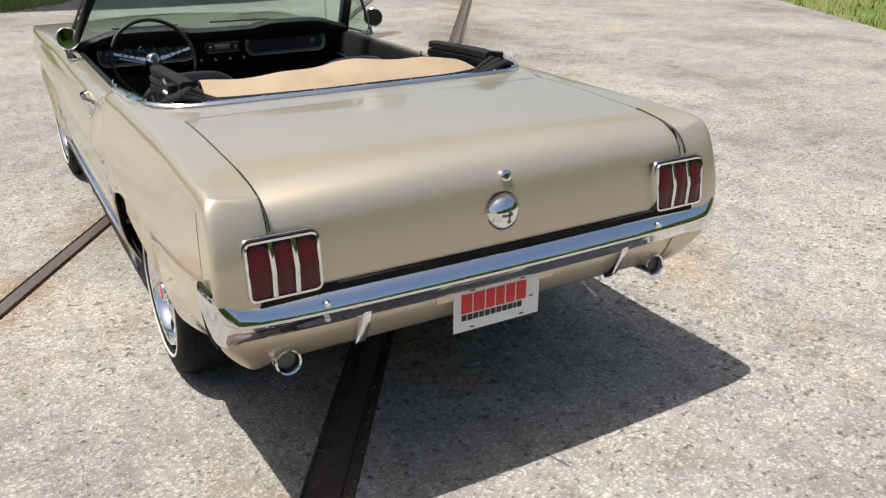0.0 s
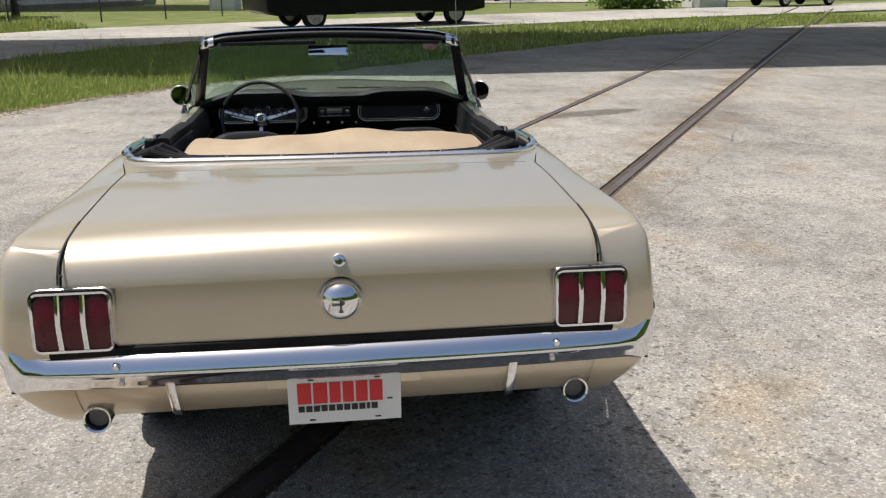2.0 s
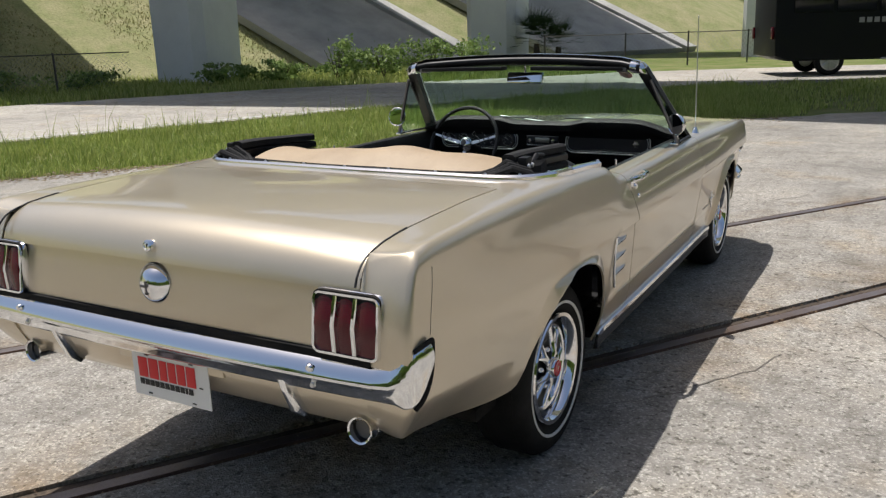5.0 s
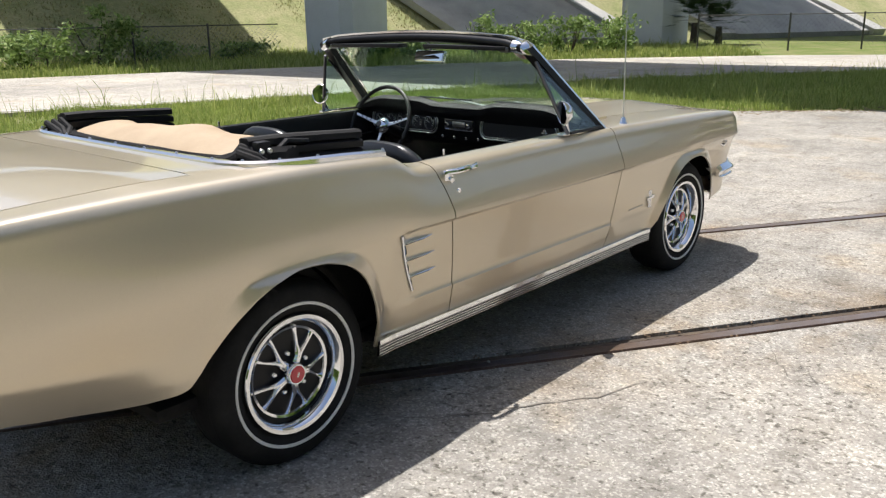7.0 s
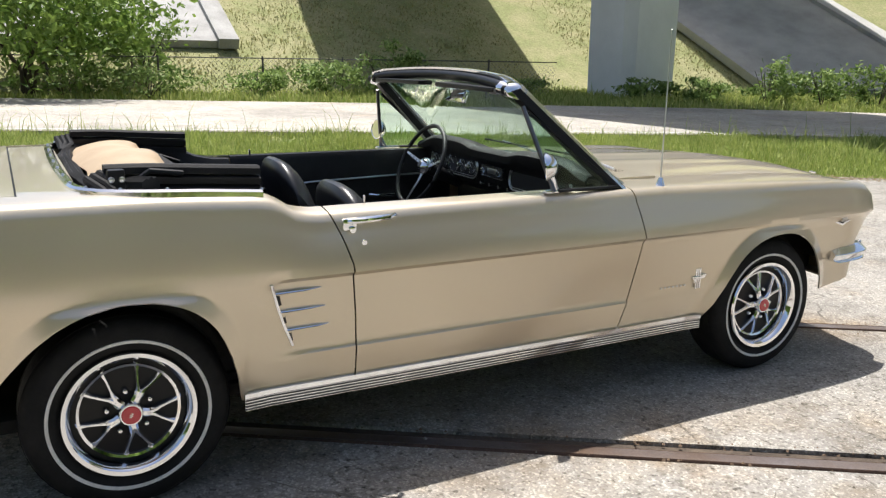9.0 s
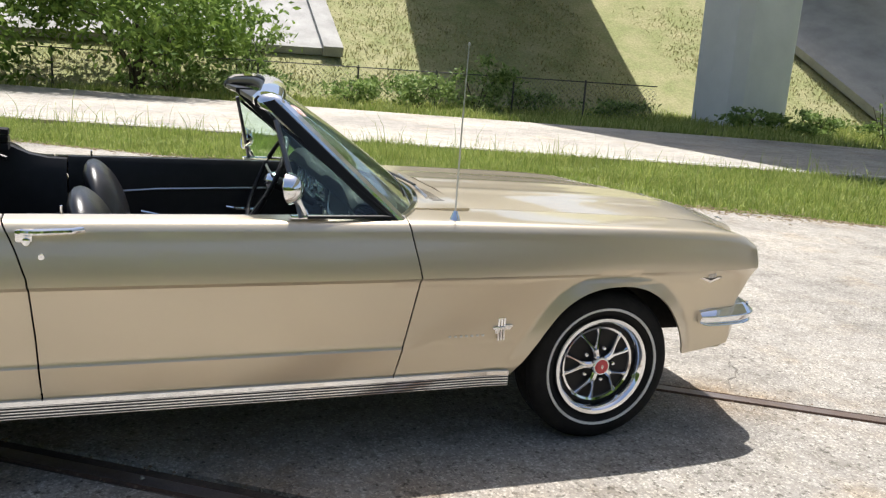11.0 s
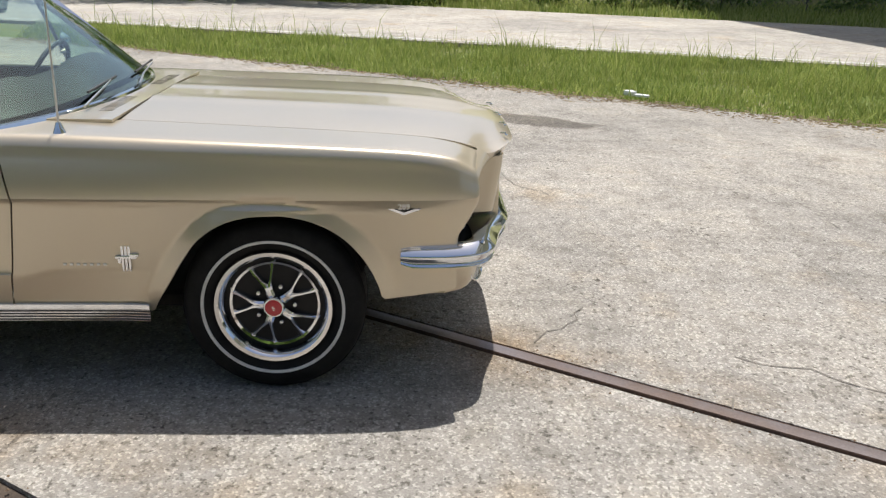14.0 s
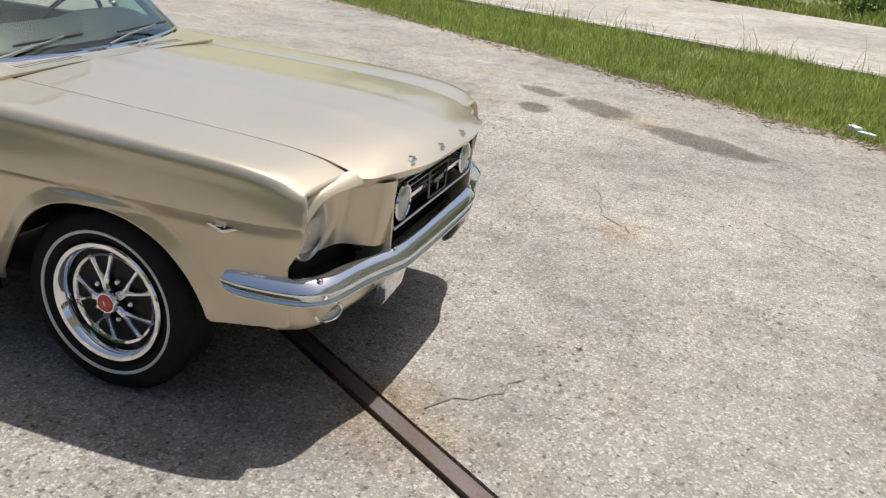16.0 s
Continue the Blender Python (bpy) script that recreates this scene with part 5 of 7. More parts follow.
# side fittings
for s in (1, -1):
    d = doors["door", s]
    hx = s * (side_x(0.78, 0.86) + 0.004)
    dh = box("door_handle", (hx, 0.705, 0.862), (0.022, 0.050, 0.040), CHROME, d, 0.009, label="chrome push-button door handle")
    tube("grip", [(hx, 0.70, 0.872), (hx + s * 0.022, 0.74, 0.876), (hx + s * 0.022, 0.84, 0.880), (hx, 0.868, 0.880)], [0.012, 0.011, 0.010, 0.010], CHROME, dh, 10)
    lathe("push_button", [(0.0, 0.014), (0.011, 0.012), (0.013, 0.0)], CHROME, dh, 18, Matrix.Translation((hx + s * 0.006, 0.712, 0.846)) @ pose(0, 0, 0, 0, 90 * s, 0))
    lathe("door_lock", [(0.0, 0.004), (0.009, 0.003), (0.011, -0.002)], CHROME, d, 18, Matrix.Translation((s * (side_x(0.752, 0.80) + 0.001), 0.752, 0.80)) @ pose(0, 0, 0, 0, 90 * s, 0))
    # dummy louvres in front of the rear wheel
    q = doors["quarter_panel", s]
    bm = bmesh.new()
    pts = [(0.432, 0.695), (0.452, 0.62), (0.475, 0.55), (0.505, 0.475)]
    add_tube(bm, [(s * (side_x(y, z) + 0.003), y, z) for y, z in pts], 0.006, 8)
    sc = part("side_scoop", bm, CHROME, q, "bright simulated side scoop")
    for k, (y0, y1, z) in enumerate(((0.445, 0.60, 0.662), (0.463, 0.615, 0.597), (0.485, 0.628, 0.532))):
        xs = s * (side_x(y0, z) + 0.004)
        xe = s * (side_x(y1, z) + 0.001)
        bm = bmesh.new()
        add_sweep(bm, [[(s * 0.006, 0, -0.0035), (s * 0.008, 0, 0.0), (s * 0.006, 0, 0.0035), (-s * 0.006, 0, 0.004), (-s * 0.006, 0, -0.004)], [(s * 0.005, 0, -0.0025), (s * 0.006, 0, 0.0), (s * 0.005, 0, 0.0025), (-s * 0.006, 0, 0.003), (-s * 0.006, 0, -0.003)], [(s * 0.001, 0, -0.001), (s * 0.002, 0, 0.0), (s * 0.001, 0, 0.001), (-s * 0.004, 0, 0.001), (-s * 0.004, 0, -0.001)]], [(xs, y0, z), (xs, y0 + 0.10, z + 0.002), (xe, y1, z + 0.004)])
        part("spear", bm, CHROME, sc)
        y2 = y0 + 0.022
        prism("scoop_slot", [(y0 + 0.004, z - 0.008), (y0 + 0.016, z - 0.010), (y0 + 0.022, z - 0.040), (y0 + 0.014, z - 0.044)], s * (side_x(y0, z - 0.03) - 0.004), s * (side_x(y0, z - 0.03) + 0.002), "x", INK, sc)
    f = doors["fender", s]
    xx = side_x(2.29, 0.50) + 0.003
    bm = bmesh.new()
    for k in range(3):
        add_box(bm, (s * xx, 2.272 + 0.011 * k, 0.50), (0.005, 0.008, 0.088), 0.0015)
    add_box(bm, (s * (xx + 0.002), 2.283, 0.505), (0.008, 0.070, 0.012), 0.003)
    add_box(bm, (s * (xx + 0.002), 2.310, 0.512), (0.008, 0.030, 0.012), 0.003)
    add_box(bm, (s * (xx + 0.002), 2.262, 0.495), (0.008, 0.012, 0.022), 0.003)
    em = part("fender_emblem", bm, CHROME, f, "bright three-bar fender emblem")
    bm = bmesh.new()
    for k in range(7):
        y = 2.083 + 0.0215 * k
        add_box(bm, (s * (side_x(y, 0.478) + 0.002), y, 0.478), (0.003, 0.011, 0.008), 0.001)
    part("script_bar", bm, STEEL, em)
    xb = side_x(3.186, 0.672) + 0.003
    bd = prism("engine_badge", [(3.130, 0.674), (3.186, 0.653), (3.242, 0.674), (3.218, 0.674), (3.186, 0.664), (3.154, 0.674)], s * (xb - 0.012), s * xb, "x", CHROME, f, 0.0, label="small chrome V badge with engine number")
    prism("badge_fill", [(3.152, 0.6745), (3.186, 0.6625), (3.220, 0.6745)], s * (xb - 0.012), s * (xb + 0.001), "x", INK, bd)
    cu = bpy.data.curves.new("badge_number", "FONT")
    cu.body, cu.size, cu.extrude, cu.align_x, cu.offset = "289", 0.026, 0.002, "CENTER", 0.0006
    cu.materials.append(STEEL)
    tx = new("badge_number", cu)
    tx.matrix_world = Matrix.Translation((s * (side_x(3.186, 0.684) + 0.004), 3.186, 0.6755)) @ pose(0, 0, 0, 90, 0, 90 * s)
    tx.parent = bd

# ---- interior ----
def belt(y):
    return float(shoulder(y))


for s in (1, -1):
    ys = np.linspace(0.70, 1.90, 14)
    v = [[(s * 0.742, y, belt(y) + 0.004), (s * 0.716, y, belt(y) + 0.003), (s * 0.705, y, belt(y) - 0.02), (s * 0.695, y, 0.72), (s * 0.688, y, 0.60), (s * 0.695, y, 0.35)] for y in ys]
    dp = solid(link_mesh("door_panel", *grid(v, s < 0), VINYL, doors["door", s], label="black vinyl inner door panel"), 0.01)
    tube("panel_trim", [(s * 0.692, 0.78, 0.70), (s * 0.690, 0.82, 0.745), (s * 0.690, 1.1, 0.765), (s * 0.690, 1.5, 0.775), (s * 0.692, 1.85, 0.78)], 0.005, STEEL, dp, 6)
    tube("window_crank", [(s * 0.690, 1.02, 0.66), (s * 0.665, 1.02, 0.66), (s * 0.655, 1.10, 0.645), (s * 0.635, 1.115, 0.645)], 0.008, CHROME, dp, 8)
    tube("inner_handle", [(s * 0.690, 1.42, 0.68), (s * 0.660, 1.45, 0.68), (s * 0.655, 1.55, 0.675)], 0.008, CHROME, dp, 8)
    lathe("lock_knob", [(0.0, 0.028), (0.005, 0.026), (0.005, 0.0)], CHROME, dp, 10, Matrix.Translation((s * 0.728, 0.80, belt(0.8) + 0.004)))
    ys = np.linspace(-0.02, 0.695, 10)
    v = [[(s * 0.748, y, belt(y) - 0.004), (s * 0.715, y, belt(y) - 0.01), (s * 0.69, y, 0.85), (s * 0.66, y, 0.60), (s * 0.66, y, 0.35)] for y in ys]
    solid(link_mesh("rear_side_panel", *grid(v, s < 0), VINYL, car, label="black vinyl rear side panel"), 0.01)
    box("sill_plate", (s * 0.735, 1.30, 0.345), (0.08, 1.20, 0.02), STEEL, car, 0.004)
box("carpet", (0, 1.15, 0.345), (1.38, 1.75, 0.03), CANVAS, car, 0.01)
box("rear_bulkhead", (0, -0.12, 0.64), (1.38, 0.03, 0.62), UNDER, car, 0.006)


def seat(x):
    st = box("front_seat", (x, 1.22, 0.52), (0.50, 0.50, 0.15), SEATVINYL, car, 0.05, label="black vinyl bucket seat")
    v = []
    for u in np.linspace(-1, 1, 17):
        row = []
        for t in np.linspace(0, 2 * math.pi, 25):
            h = 0.5 - 0.5 * math.cos(t)
            z = 0.55 + 0.385 * (1 - abs(u) ** 3.2 * 0.35) * h ** 0.8
            th = 0.070 * (1 - abs(u) ** 4 * 0.7)
            y = 0.935 - 0.115 * h + th * math.sin(t) + 0.03 * u * u
            row.append((x + 0.245 * u, y, z))
        v.append(row)
    vv, ff = grid(v)
    n = 25
    ff += [tuple(range(0, n - 1)), tuple(reversed(range(16 * n, 17 * n - 1)))]
    link_mesh("backrest", vv, ff, SEATVINYL, st)
    for k in range(5):
        xx = x - 0.14 + 0.07 * k
        tube("seam", [(xx, 0.925 + 0.062, 0.60), (xx, 0.892 + 0.058, 0.70), (xx, 0.858 + 0.05, 0.79)], 0.004, SEATVINYL, st, 6)
    box("cushion_front", (x, 1.46, 0.50), (0.48, 0.06, 0.12), SEATVINYL, st, 0.028)


seat(-0.395)
seat(0.375)
rs = box("rear_seat", (0, 0.28, 0.52), (1.16, 0.46, 0.16), VINYL, car, 0.05, label="black vinyl rear bench seat")
box("backrest", (0, 0.07, 0.72), (1.16, 0.14, 0.36), VINYL, rs, 0.05, Matrix.Rotation(radians(-8), 3, "X"))
# dashboard: padded top over two instrument pods and a glove box
v = []
for x in np.linspace(-0.74, 0.74, 40):
    hump = 0.022 * (math.exp(-((abs(x) - 0.40) / 0.20) ** 6))
    end = 0.03 * ease(0.60, 0.74, abs(x))
    v.append([(x, 1.98 - 0.10 * (x / 0.74) ** 2, 0.912), (x, 1.90 - 0.06 * (x / 0.74) ** 2, 0.932 + hump * 0.5 - end), (x, 1.80, 0.958 + hump - end), (x, 1.762, 0.968 + hump - end), (x, 1.744, 0.968 + hump - end), (x, 1.733, 0.958 + hump - end), (x, 1.736, 0.938 + hump * 0.5 - end * 0.5), (x, 1.765, 0.918), (x, 1.775, 0.90), (x, 1.79, 0.80), (x, 1.83, 0.765), (x, 1.90, 0.76)])
dash = solid(link_mesh("dashboard", *grid(v), DASHPAD, car, label="black padded dashboard with chrome-ringed dials"), 0.012)


def loop(cx, cz, w, h, y, r=0.045, n=6):
    pts = []
    for qx, qz, a0 in ((1, 1, 0), (-1, 1, 90), (-1, -1, 180), (1, -1, 270)):
        for t in np.linspace(0, 90, n):
            a = radians(a0 + t)
            z = cz + qz * (h / 2 - r) + r * math.sin(a)
            pts.append((cx + qx * (w / 2 - r) + r * math.cos(a), y - 0.10 * (z - cz) * -1, z))
    return pts + pts[:1]


def pod(cx, cz, w, h):
    prism("instrument_panel", [(p[0], p[2]) for p in loop(cx, cz, w, h, 0)[:-1]], 1.764, 1.780, "y", DIAL, dash)
    tube("panel_ring", loop(cx, cz, w, h, 1.761), 0.0038, STEEL, dash, 6)
    tube("panel_bead", loop(cx, cz, w - 0.022, h - 0.022, 1.760, 0.036), 0.0018, STEEL, dash, 5)


pod(-0.40, 0.868, 0.49, 0.105)
pod(0.37, 0.868, 0.47, 0.110)
for x, r in ((-0.585, 0.034), (-0.50, 0.034), (-0.40, 0.050), (-0.30, 0.034), (-0.215, 0.034)):
    m = Matrix.Translation((x, 1.762, 0.868)) @ pose(0, 0, 0, 90, 0, 0)
    g = lathe("gauge", [(r - 0.004, 0.0), (r - 0.002, 0.006), (r, 0.006), (r + 0.002, 0.0)], CHROME, dash, 28, m)
    bm = bmesh.new()
    for k in range(9):
        a = radians(215 - 250 * k / 8)
        add_box(bm, (x + (r - 0.010) * math.cos(a), 1.7612, 0.868 + (r - 0.010) * math.sin(a)), (0.0025, 0.002, 0.006), 0, Matrix.Rotation(math.pi / 2 - a, 3, "Y"))
    add_box(bm, (x - r * 0.25, 1.7606, 0.868 + r * 0.2), (r * 0.7, 0.002, 0.002), 0, Matrix.Rotation(radians(40), 3, "Y"))
    part("dial_mark", bm, DIALMARK, g)
rd = box("radio", (0.0, 1.766, 0.872), (0.185, 0.03, 0.052), DIAL, dash, 0.004)
tube("radio_frame", [(-0.092, 1.752, 0.846), (0.092, 1.752, 0.846), (0.092, 1.749, 0.898), (-0.092, 1.749, 0.898), (-0.092, 1.752, 0.846)], 0.004, CHROME, rd, 6)
box("radio_dial", (0, 1.750, 0.875), (0.085, 0.004, 0.026), STEEL, rd, 0.002)
for x in (-0.07, 0.07):
    lathe("radio_knob", [(0.0, 0.022), (0.011, 0.020), (0.013, 0.0)], CHROME, rd, 18, Matrix.Translation((x, 1.752, 0.872)) @ pose(0, 0, 0, 90, 0, 0))
bm = bmesh.new()
for k in range(3):
    add_box(bm, (0.522 + 0.007 * k, 1.759, 0.868), (0.004, 0.004, 0.034), 0.001)
add_box(bm, (0.529, 1.757, 0.870), (0.034, 0.004, 0.006), 0.001)
part("glovebox_emblem", bm, CHROME, dash)
for x in (-0.12, -0.04, 0.04, 0.12):
    lathe("control_knob", [(0.0, 0.018), (0.008, 0.016), (0.010, 0.0)], CHROME, dash, 14, Matrix.Translation((x, 1.775, 0.805)) @ pose(0, 0, 0, 90, 0, 0))
# steering wheel
SW = Matrix.Translation((-0.403, 1.575, 0.868)) @ pose(0, 0, 0, 66, 0, 0)
bm = bmesh.new()
add_tube(bm, [SW @ Vector((0.205 * math.cos(t), 0.205 * math.sin(t), 0.0)) for t in np.linspace(0, 2 * math.pi, 49)], 0.0105, 10, False)
wheel_rim = part("steering_wheel", bm, BLACKPAINT, car, "thin-rimmed black steering wheel with chrome spokes")
for a in (-90, 13, 167):
    bm = bmesh.new()
    c, s_ = math.cos(radians(a)), math.sin(radians(a))
    pr = [(-0.5, -0.002), (-0.5, 0.002), (0.5, 0.002), (0.5, -0.002)]
    prof = [[tuple(SW.to_3x3() @ Vector((-s_ * o * w, c * o * w, h))) for o, h in pr] for w in (0.022, 0.015, 0.012, 0.012)]
    add_sweep(bm, prof, [SW @ Vector((r * c, r * s_, h)) for r, h in ((0.03, -0.028), (0.08, -0.024), (0.14, -0.012), (0.20, 0.0))])
    sp = part("spoke", bm, STEEL, wheel_rim)
    for r in (0.09, 0.12, 0.15):
        lathe("spoke_hole", [(0.0, 0.003), (0.005, 0.003)], INK, sp, 12, SW @ Matrix.Translation((r * c, r * s_, -0.024 + (r - 0.08) * 0.2 + 0.0045)))
lathe("horn_hub", [(0.0, 0.006), (0.020, 0.005), (0.030, -0.002), (0.040, -0.012), (0.044, -0.030), (0.03, -0.05)], CHROME, wheel_rim, 28, SW)
lathe("hub_disc", [(0.0, 0.009), (0.015, 0.008), (0.018, 0.004)], DIAL, wheel_rim, 24, SW)
tube("steering_column", [SW @ Vector((0, 0, -0.03)), SW @ Vector((0, 0, -0.25))], 0.032, BLACKPAINT, wheel_rim, 16)
tube("signal_lever", [SW @ Vector((-0.03, 0, -0.07)), SW @ Vector((-0.16, 0.03, -0.05))], 0.004, CHROME, wheel_rim, 6)
sh = tube("shifter", [(0.0, 1.36, 0.37), (0.0, 1.33, 0.52), (0.0, 1.32, 0.58)], 0.007, CHROME, car, 8, label="chrome floor shifter")
lathe("shift_knob", [(0.0, 0.024), (0.016, 0.016), (0.022, 0.0), (0.014, -0.018), (0.0, -0.022)], BLACKPAINT, sh, 16, Matrix.Translation((0, 1.32, 0.60)))
box("console", (0, 1.2, 0.40), (0.20, 0.9, 0.12), VINYL, car, 0.03)

# ---- folded top in its well ----
belt_path = [(0.775, 0.435), (0.775, 0.25), (0.773, 0.15), (0.765, 0.08), (0.748, 0.02), (0.72, -0.03), (0.68, -0.068), (0.63, -0.092)]
ring = belt_path + [(x, -0.100 - 0.014 * (1 - (x / 0.62) ** 2)) for x in np.linspace(0.57, -0.57, 13)] + [(-x, y) for x, y in belt_path[::-1]]


def deck_z(x, y):
    return float(shoulder(max(y, -0.05))) + 0.008


bm = bmesh.new()
prof = []
for i, (x, y) in enumerate(ring):
    a, b = ring[max(i - 1, 0)], ring[min(i + 1, len(ring) - 1)]
    d = Vector((b[0] - a[0], b[1] - a[1], 0)).normalized()
    n = Vector((-d.y, d.x, 0))
    if n.dot(Vector((x, y - 0.4, 0))) < 0:
        n = -n
    prof.append([tuple(n * o)[:2] + (h,) for o, h in ((0.015, -0.008), (0.014, 0.007), (0.006, 0.014), (-0.010, 0.014), (-0.018, 0.006), (-0.018, -0.012))])
add_sweep(bm, prof, [(x, y, deck_z(x, y)) for x, y in ring])
molding = part("belt_molding", bm, CHROME, car, "chrome belt molding with snap studs round the top well")
for i in range(0, len(ring), 2):
    x, y = ring[i]
    lathe("snap_stud", [(0.0, 0.006), (0.004, 0.005), (0.006, 0.0)], STEEL, molding, 12, Matrix.Translation((x, y, deck_z(x, y) + 0.0135)))
for sx in (1, -1):
    inner = [p for p in belt_path if p[1] < 0.20]
    poly = [(0.758, 0.17), (0.758, -0.02), (0.742, -0.088), (0.62, -0.096)] + [(x - 0.004, y + 0.004) for x, y in inner[::-1]]
    c = prism("well_corner", [(sx * x, y) for x, y in poly], deck_z(0.7, 0) - 0.012, deck_z(0.7, 0) - 0.0035, "z", PAINT, car)
# pleated black fabric roll behind the liner
ft = new("folded_top", bpy.data.meshes.new("folded_top"))
bm = bmesh.new()
us = np.linspace(-1, 1, 41)
path = [(0.69 * u, -0.045 + 0.16 * abs(u) ** 6 - 0.015 * (1 - u * u), 0.982 + 0.030 * ease(0.80, 0.97, abs(u))) for u in us]
prof = []
for i, u in enumerate(us):
    w = 0.024 + 0.006 * math.sin(9 * u)
    prof.append([(0, -w, -0.03), (0, -w * 0.9, 0.004), (0, -w * 0.45, 0.017 + 0.003 * math.sin(17 * u)), (0, -w * 0.2, 0.010), (0, w * 0.15, 0.020), (0, w * 0.4, 0.012), (0, w * 0.7, 0.018), (0, w, 0.0), (0, w, -0.04)])
add_sweep(bm, prof, path)
bmesh.ops.recalc_face_normals(bm, faces=bm.faces)
bm.to_mesh(ft.data)
bm.free()
ft.data.materials.append(CANVAS)
ft.parent = car
ft["label"] = "folded black convertible top with tan liner"
# tan liner draped forward over the frame
v = []
for u in np.linspace(-1, 1, 45):
    row = []
    sag = 0.014 * math.sin(4.1 * u + 0.6) + 0.007 * math.sin(11 * u)
    for t in np.linspace(0, 1, 14):
        x = u * (0.51 + 0.05 * (1 - t)) + 0.005
        y = -0.030 + 0.31 * t + 0.012 * math.sin(6 * u + 2 * t)
        z = 0.974 + 0.066 * math.sin(math.pi * min(1, t * 0.85 + 0.05)) * (1 - 0.35 * abs(u) ** 3) + sag * t + 0.018 * ease(0.55, 0.95, u) * t - 0.05 * ease(0.8, 1.0, t)
        row.append((x, y, z))
    v.append(row)
ln = link_mesh("tan_liner", *grid(v), LINER, ft, label="creased tan vinyl headliner fold", sharp=0)
solid(ln, 0.006)
box("top_bundle", (0, 0.18, 0.93), (1.20, 0.30, 0.10), CANVAS, ft, 0.04)
for s in (1, -1):
    for k, (dz, w) in enumerate(((0.066, 0.050), (0.034, 0.062), (0.002, 0.066))):
        bm = bmesh.new()
        ys = np.linspace(-0.01, 0.47, 8)
        add_sweep(bm, [[(s * (0.612 + o * w), 0, h) for o, h in ((-0.5, -0.016), (-0.5, 0.006), (-0.3, 0.012), (0.3, 0.012), (0.5, 0.004), (0.5, -0.016))] for y in ys], [(0, y, 0.985 + dz - 0.06 * max(0, y - 0.1)) for y in ys])
        part("side_rail", bm, CANVAS if k != 1 else BLACKPAINT, ft, "black folded side rail")
    tube("frame_link", [(s * 0.655, 0.04, 0.99), (s * 0.66, 0.12, 1.045), (s * 0.64, 0.22, 1.03)], 0.010, BLACKPAINT, ft, 8)
    tube("lower_link", [(s * 0.70, 0.10, 0.95), (s * 0.67, 0.30, 0.955), (s * 0.66, 0.45, 0.90)], 0.009, BLACKPAINT, ft, 8)
    for k in range(3):
        tube("canvas_fold", [(s * (0.725 - 0.022 * k), 0.02 + 0.015 * k, 0.965), (s * (0.700 - 0.022 * k), -0.03 + 0.02 * k, 1.005 + 0.008 * k), (s * (0.650 - 0.02 * k), -0.06 + 0.02 * k, 1.025 + 0.006 * k), (s * (0.60 - 0.02 * k), -0.05 + 0.02 * k, 1.005), (s * (0.54 - 0.02 * k), -0.05, 0.985)], 0.013, CANVAS, ft, 8)
    box("hinge_block", (s * 0.66, 0.02, 1.02), (0.035, 0.05, 0.07), BLACKPAINT, ft, 0.008)
    for y in (0.005, 0.035):
        lathe("hinge_bolt", [(0.0, 0.008), (0.008, 0.006), (0.010, 0.0)], STEEL, ft, 10, Matrix.Translation((s * 0.679, y, 1.025)) @ pose(0, 0, 0, 0, 90 * s, 0))
    v = [[(s * (0.76 - 0.02 * t), y, 0.965 - 0.02 * t - 0.05 * t * t) for t in np.linspace(0, 1, 5)] for y in np.linspace(0.03, 0.44, 6)]
    solid(link_mesh("well_flap", *grid(v, s < 0), CANVAS, ft), 0.006)

# round inspection sticker inside the windshield
STICKER = wear(mat("faded_pink_sticker", (0.72, 0.42, 0.42), 0.6), (0.75, 0.62, 0.60), (0.66, 0.22, 0.24), 40.0)
k = 0.80
c0 = ws_base(k).lerp(ws_top(k), 0.86) + Vector((0, 0.010, 0))
ax = (ws_top(k) - ws_base(k)).normalized()
bx_ = (ws_base(k + 0.1) - ws_base(k - 0.1)).normalized()
pts = [c0 + 0.034 * math.cos(t) * bx_ * 1.15 + 0.034 * math.sin(t) * ax for t in np.linspace(0, 2 * math.pi, 24, False)]
st = link_mesh("windshield_sticker", pts, [tuple(range(24))], STICKER, ws, False, "round faded pink sticker")
solid(st, 0.001)

# ---- verges: grass, weeds, trees ----
def leaf_mat(name, a, b, trans=0.0):
    m = mat(name, a, 0.6, spec=0.25)
    gi = m.node_tree.nodes.new("ShaderNodeNewGeometry")
    r = ramp(m, gi, "Random Per Island", [(0.0, a), (1.0, b)])
    v = coords(m)
    n = noise_tex(m, v, 0.7, 4)
    rn = ramp(m, n, 0, [(0.3, (0.78, 0.78, 0.7)), (0.7, (1.12, 1.1, 1.0))])
    c = mix(m, 1.0, r.outputs[0], rn.outputs[0], "MULTIPLY")
    m.node_tree.links.new(c, bsdf(m).inputs["Base Color"])
    tr = node(m, "ShaderNodeBsdfTranslucent")
    m.node_tree.links.new(c, tr.inputs["Color"])
    mx = m.node_tree.nodes.new("ShaderNodeMixShader")
    mx.inputs[0].default_value = 0.35
    link(m, bsdf(m), 0, mx, 1)
    link(m, tr, 0, mx, 2)
    m.node_tree.links.new(mx.outputs[0], m.node_tree.nodes["Material Output"].inputs[0])
    return m


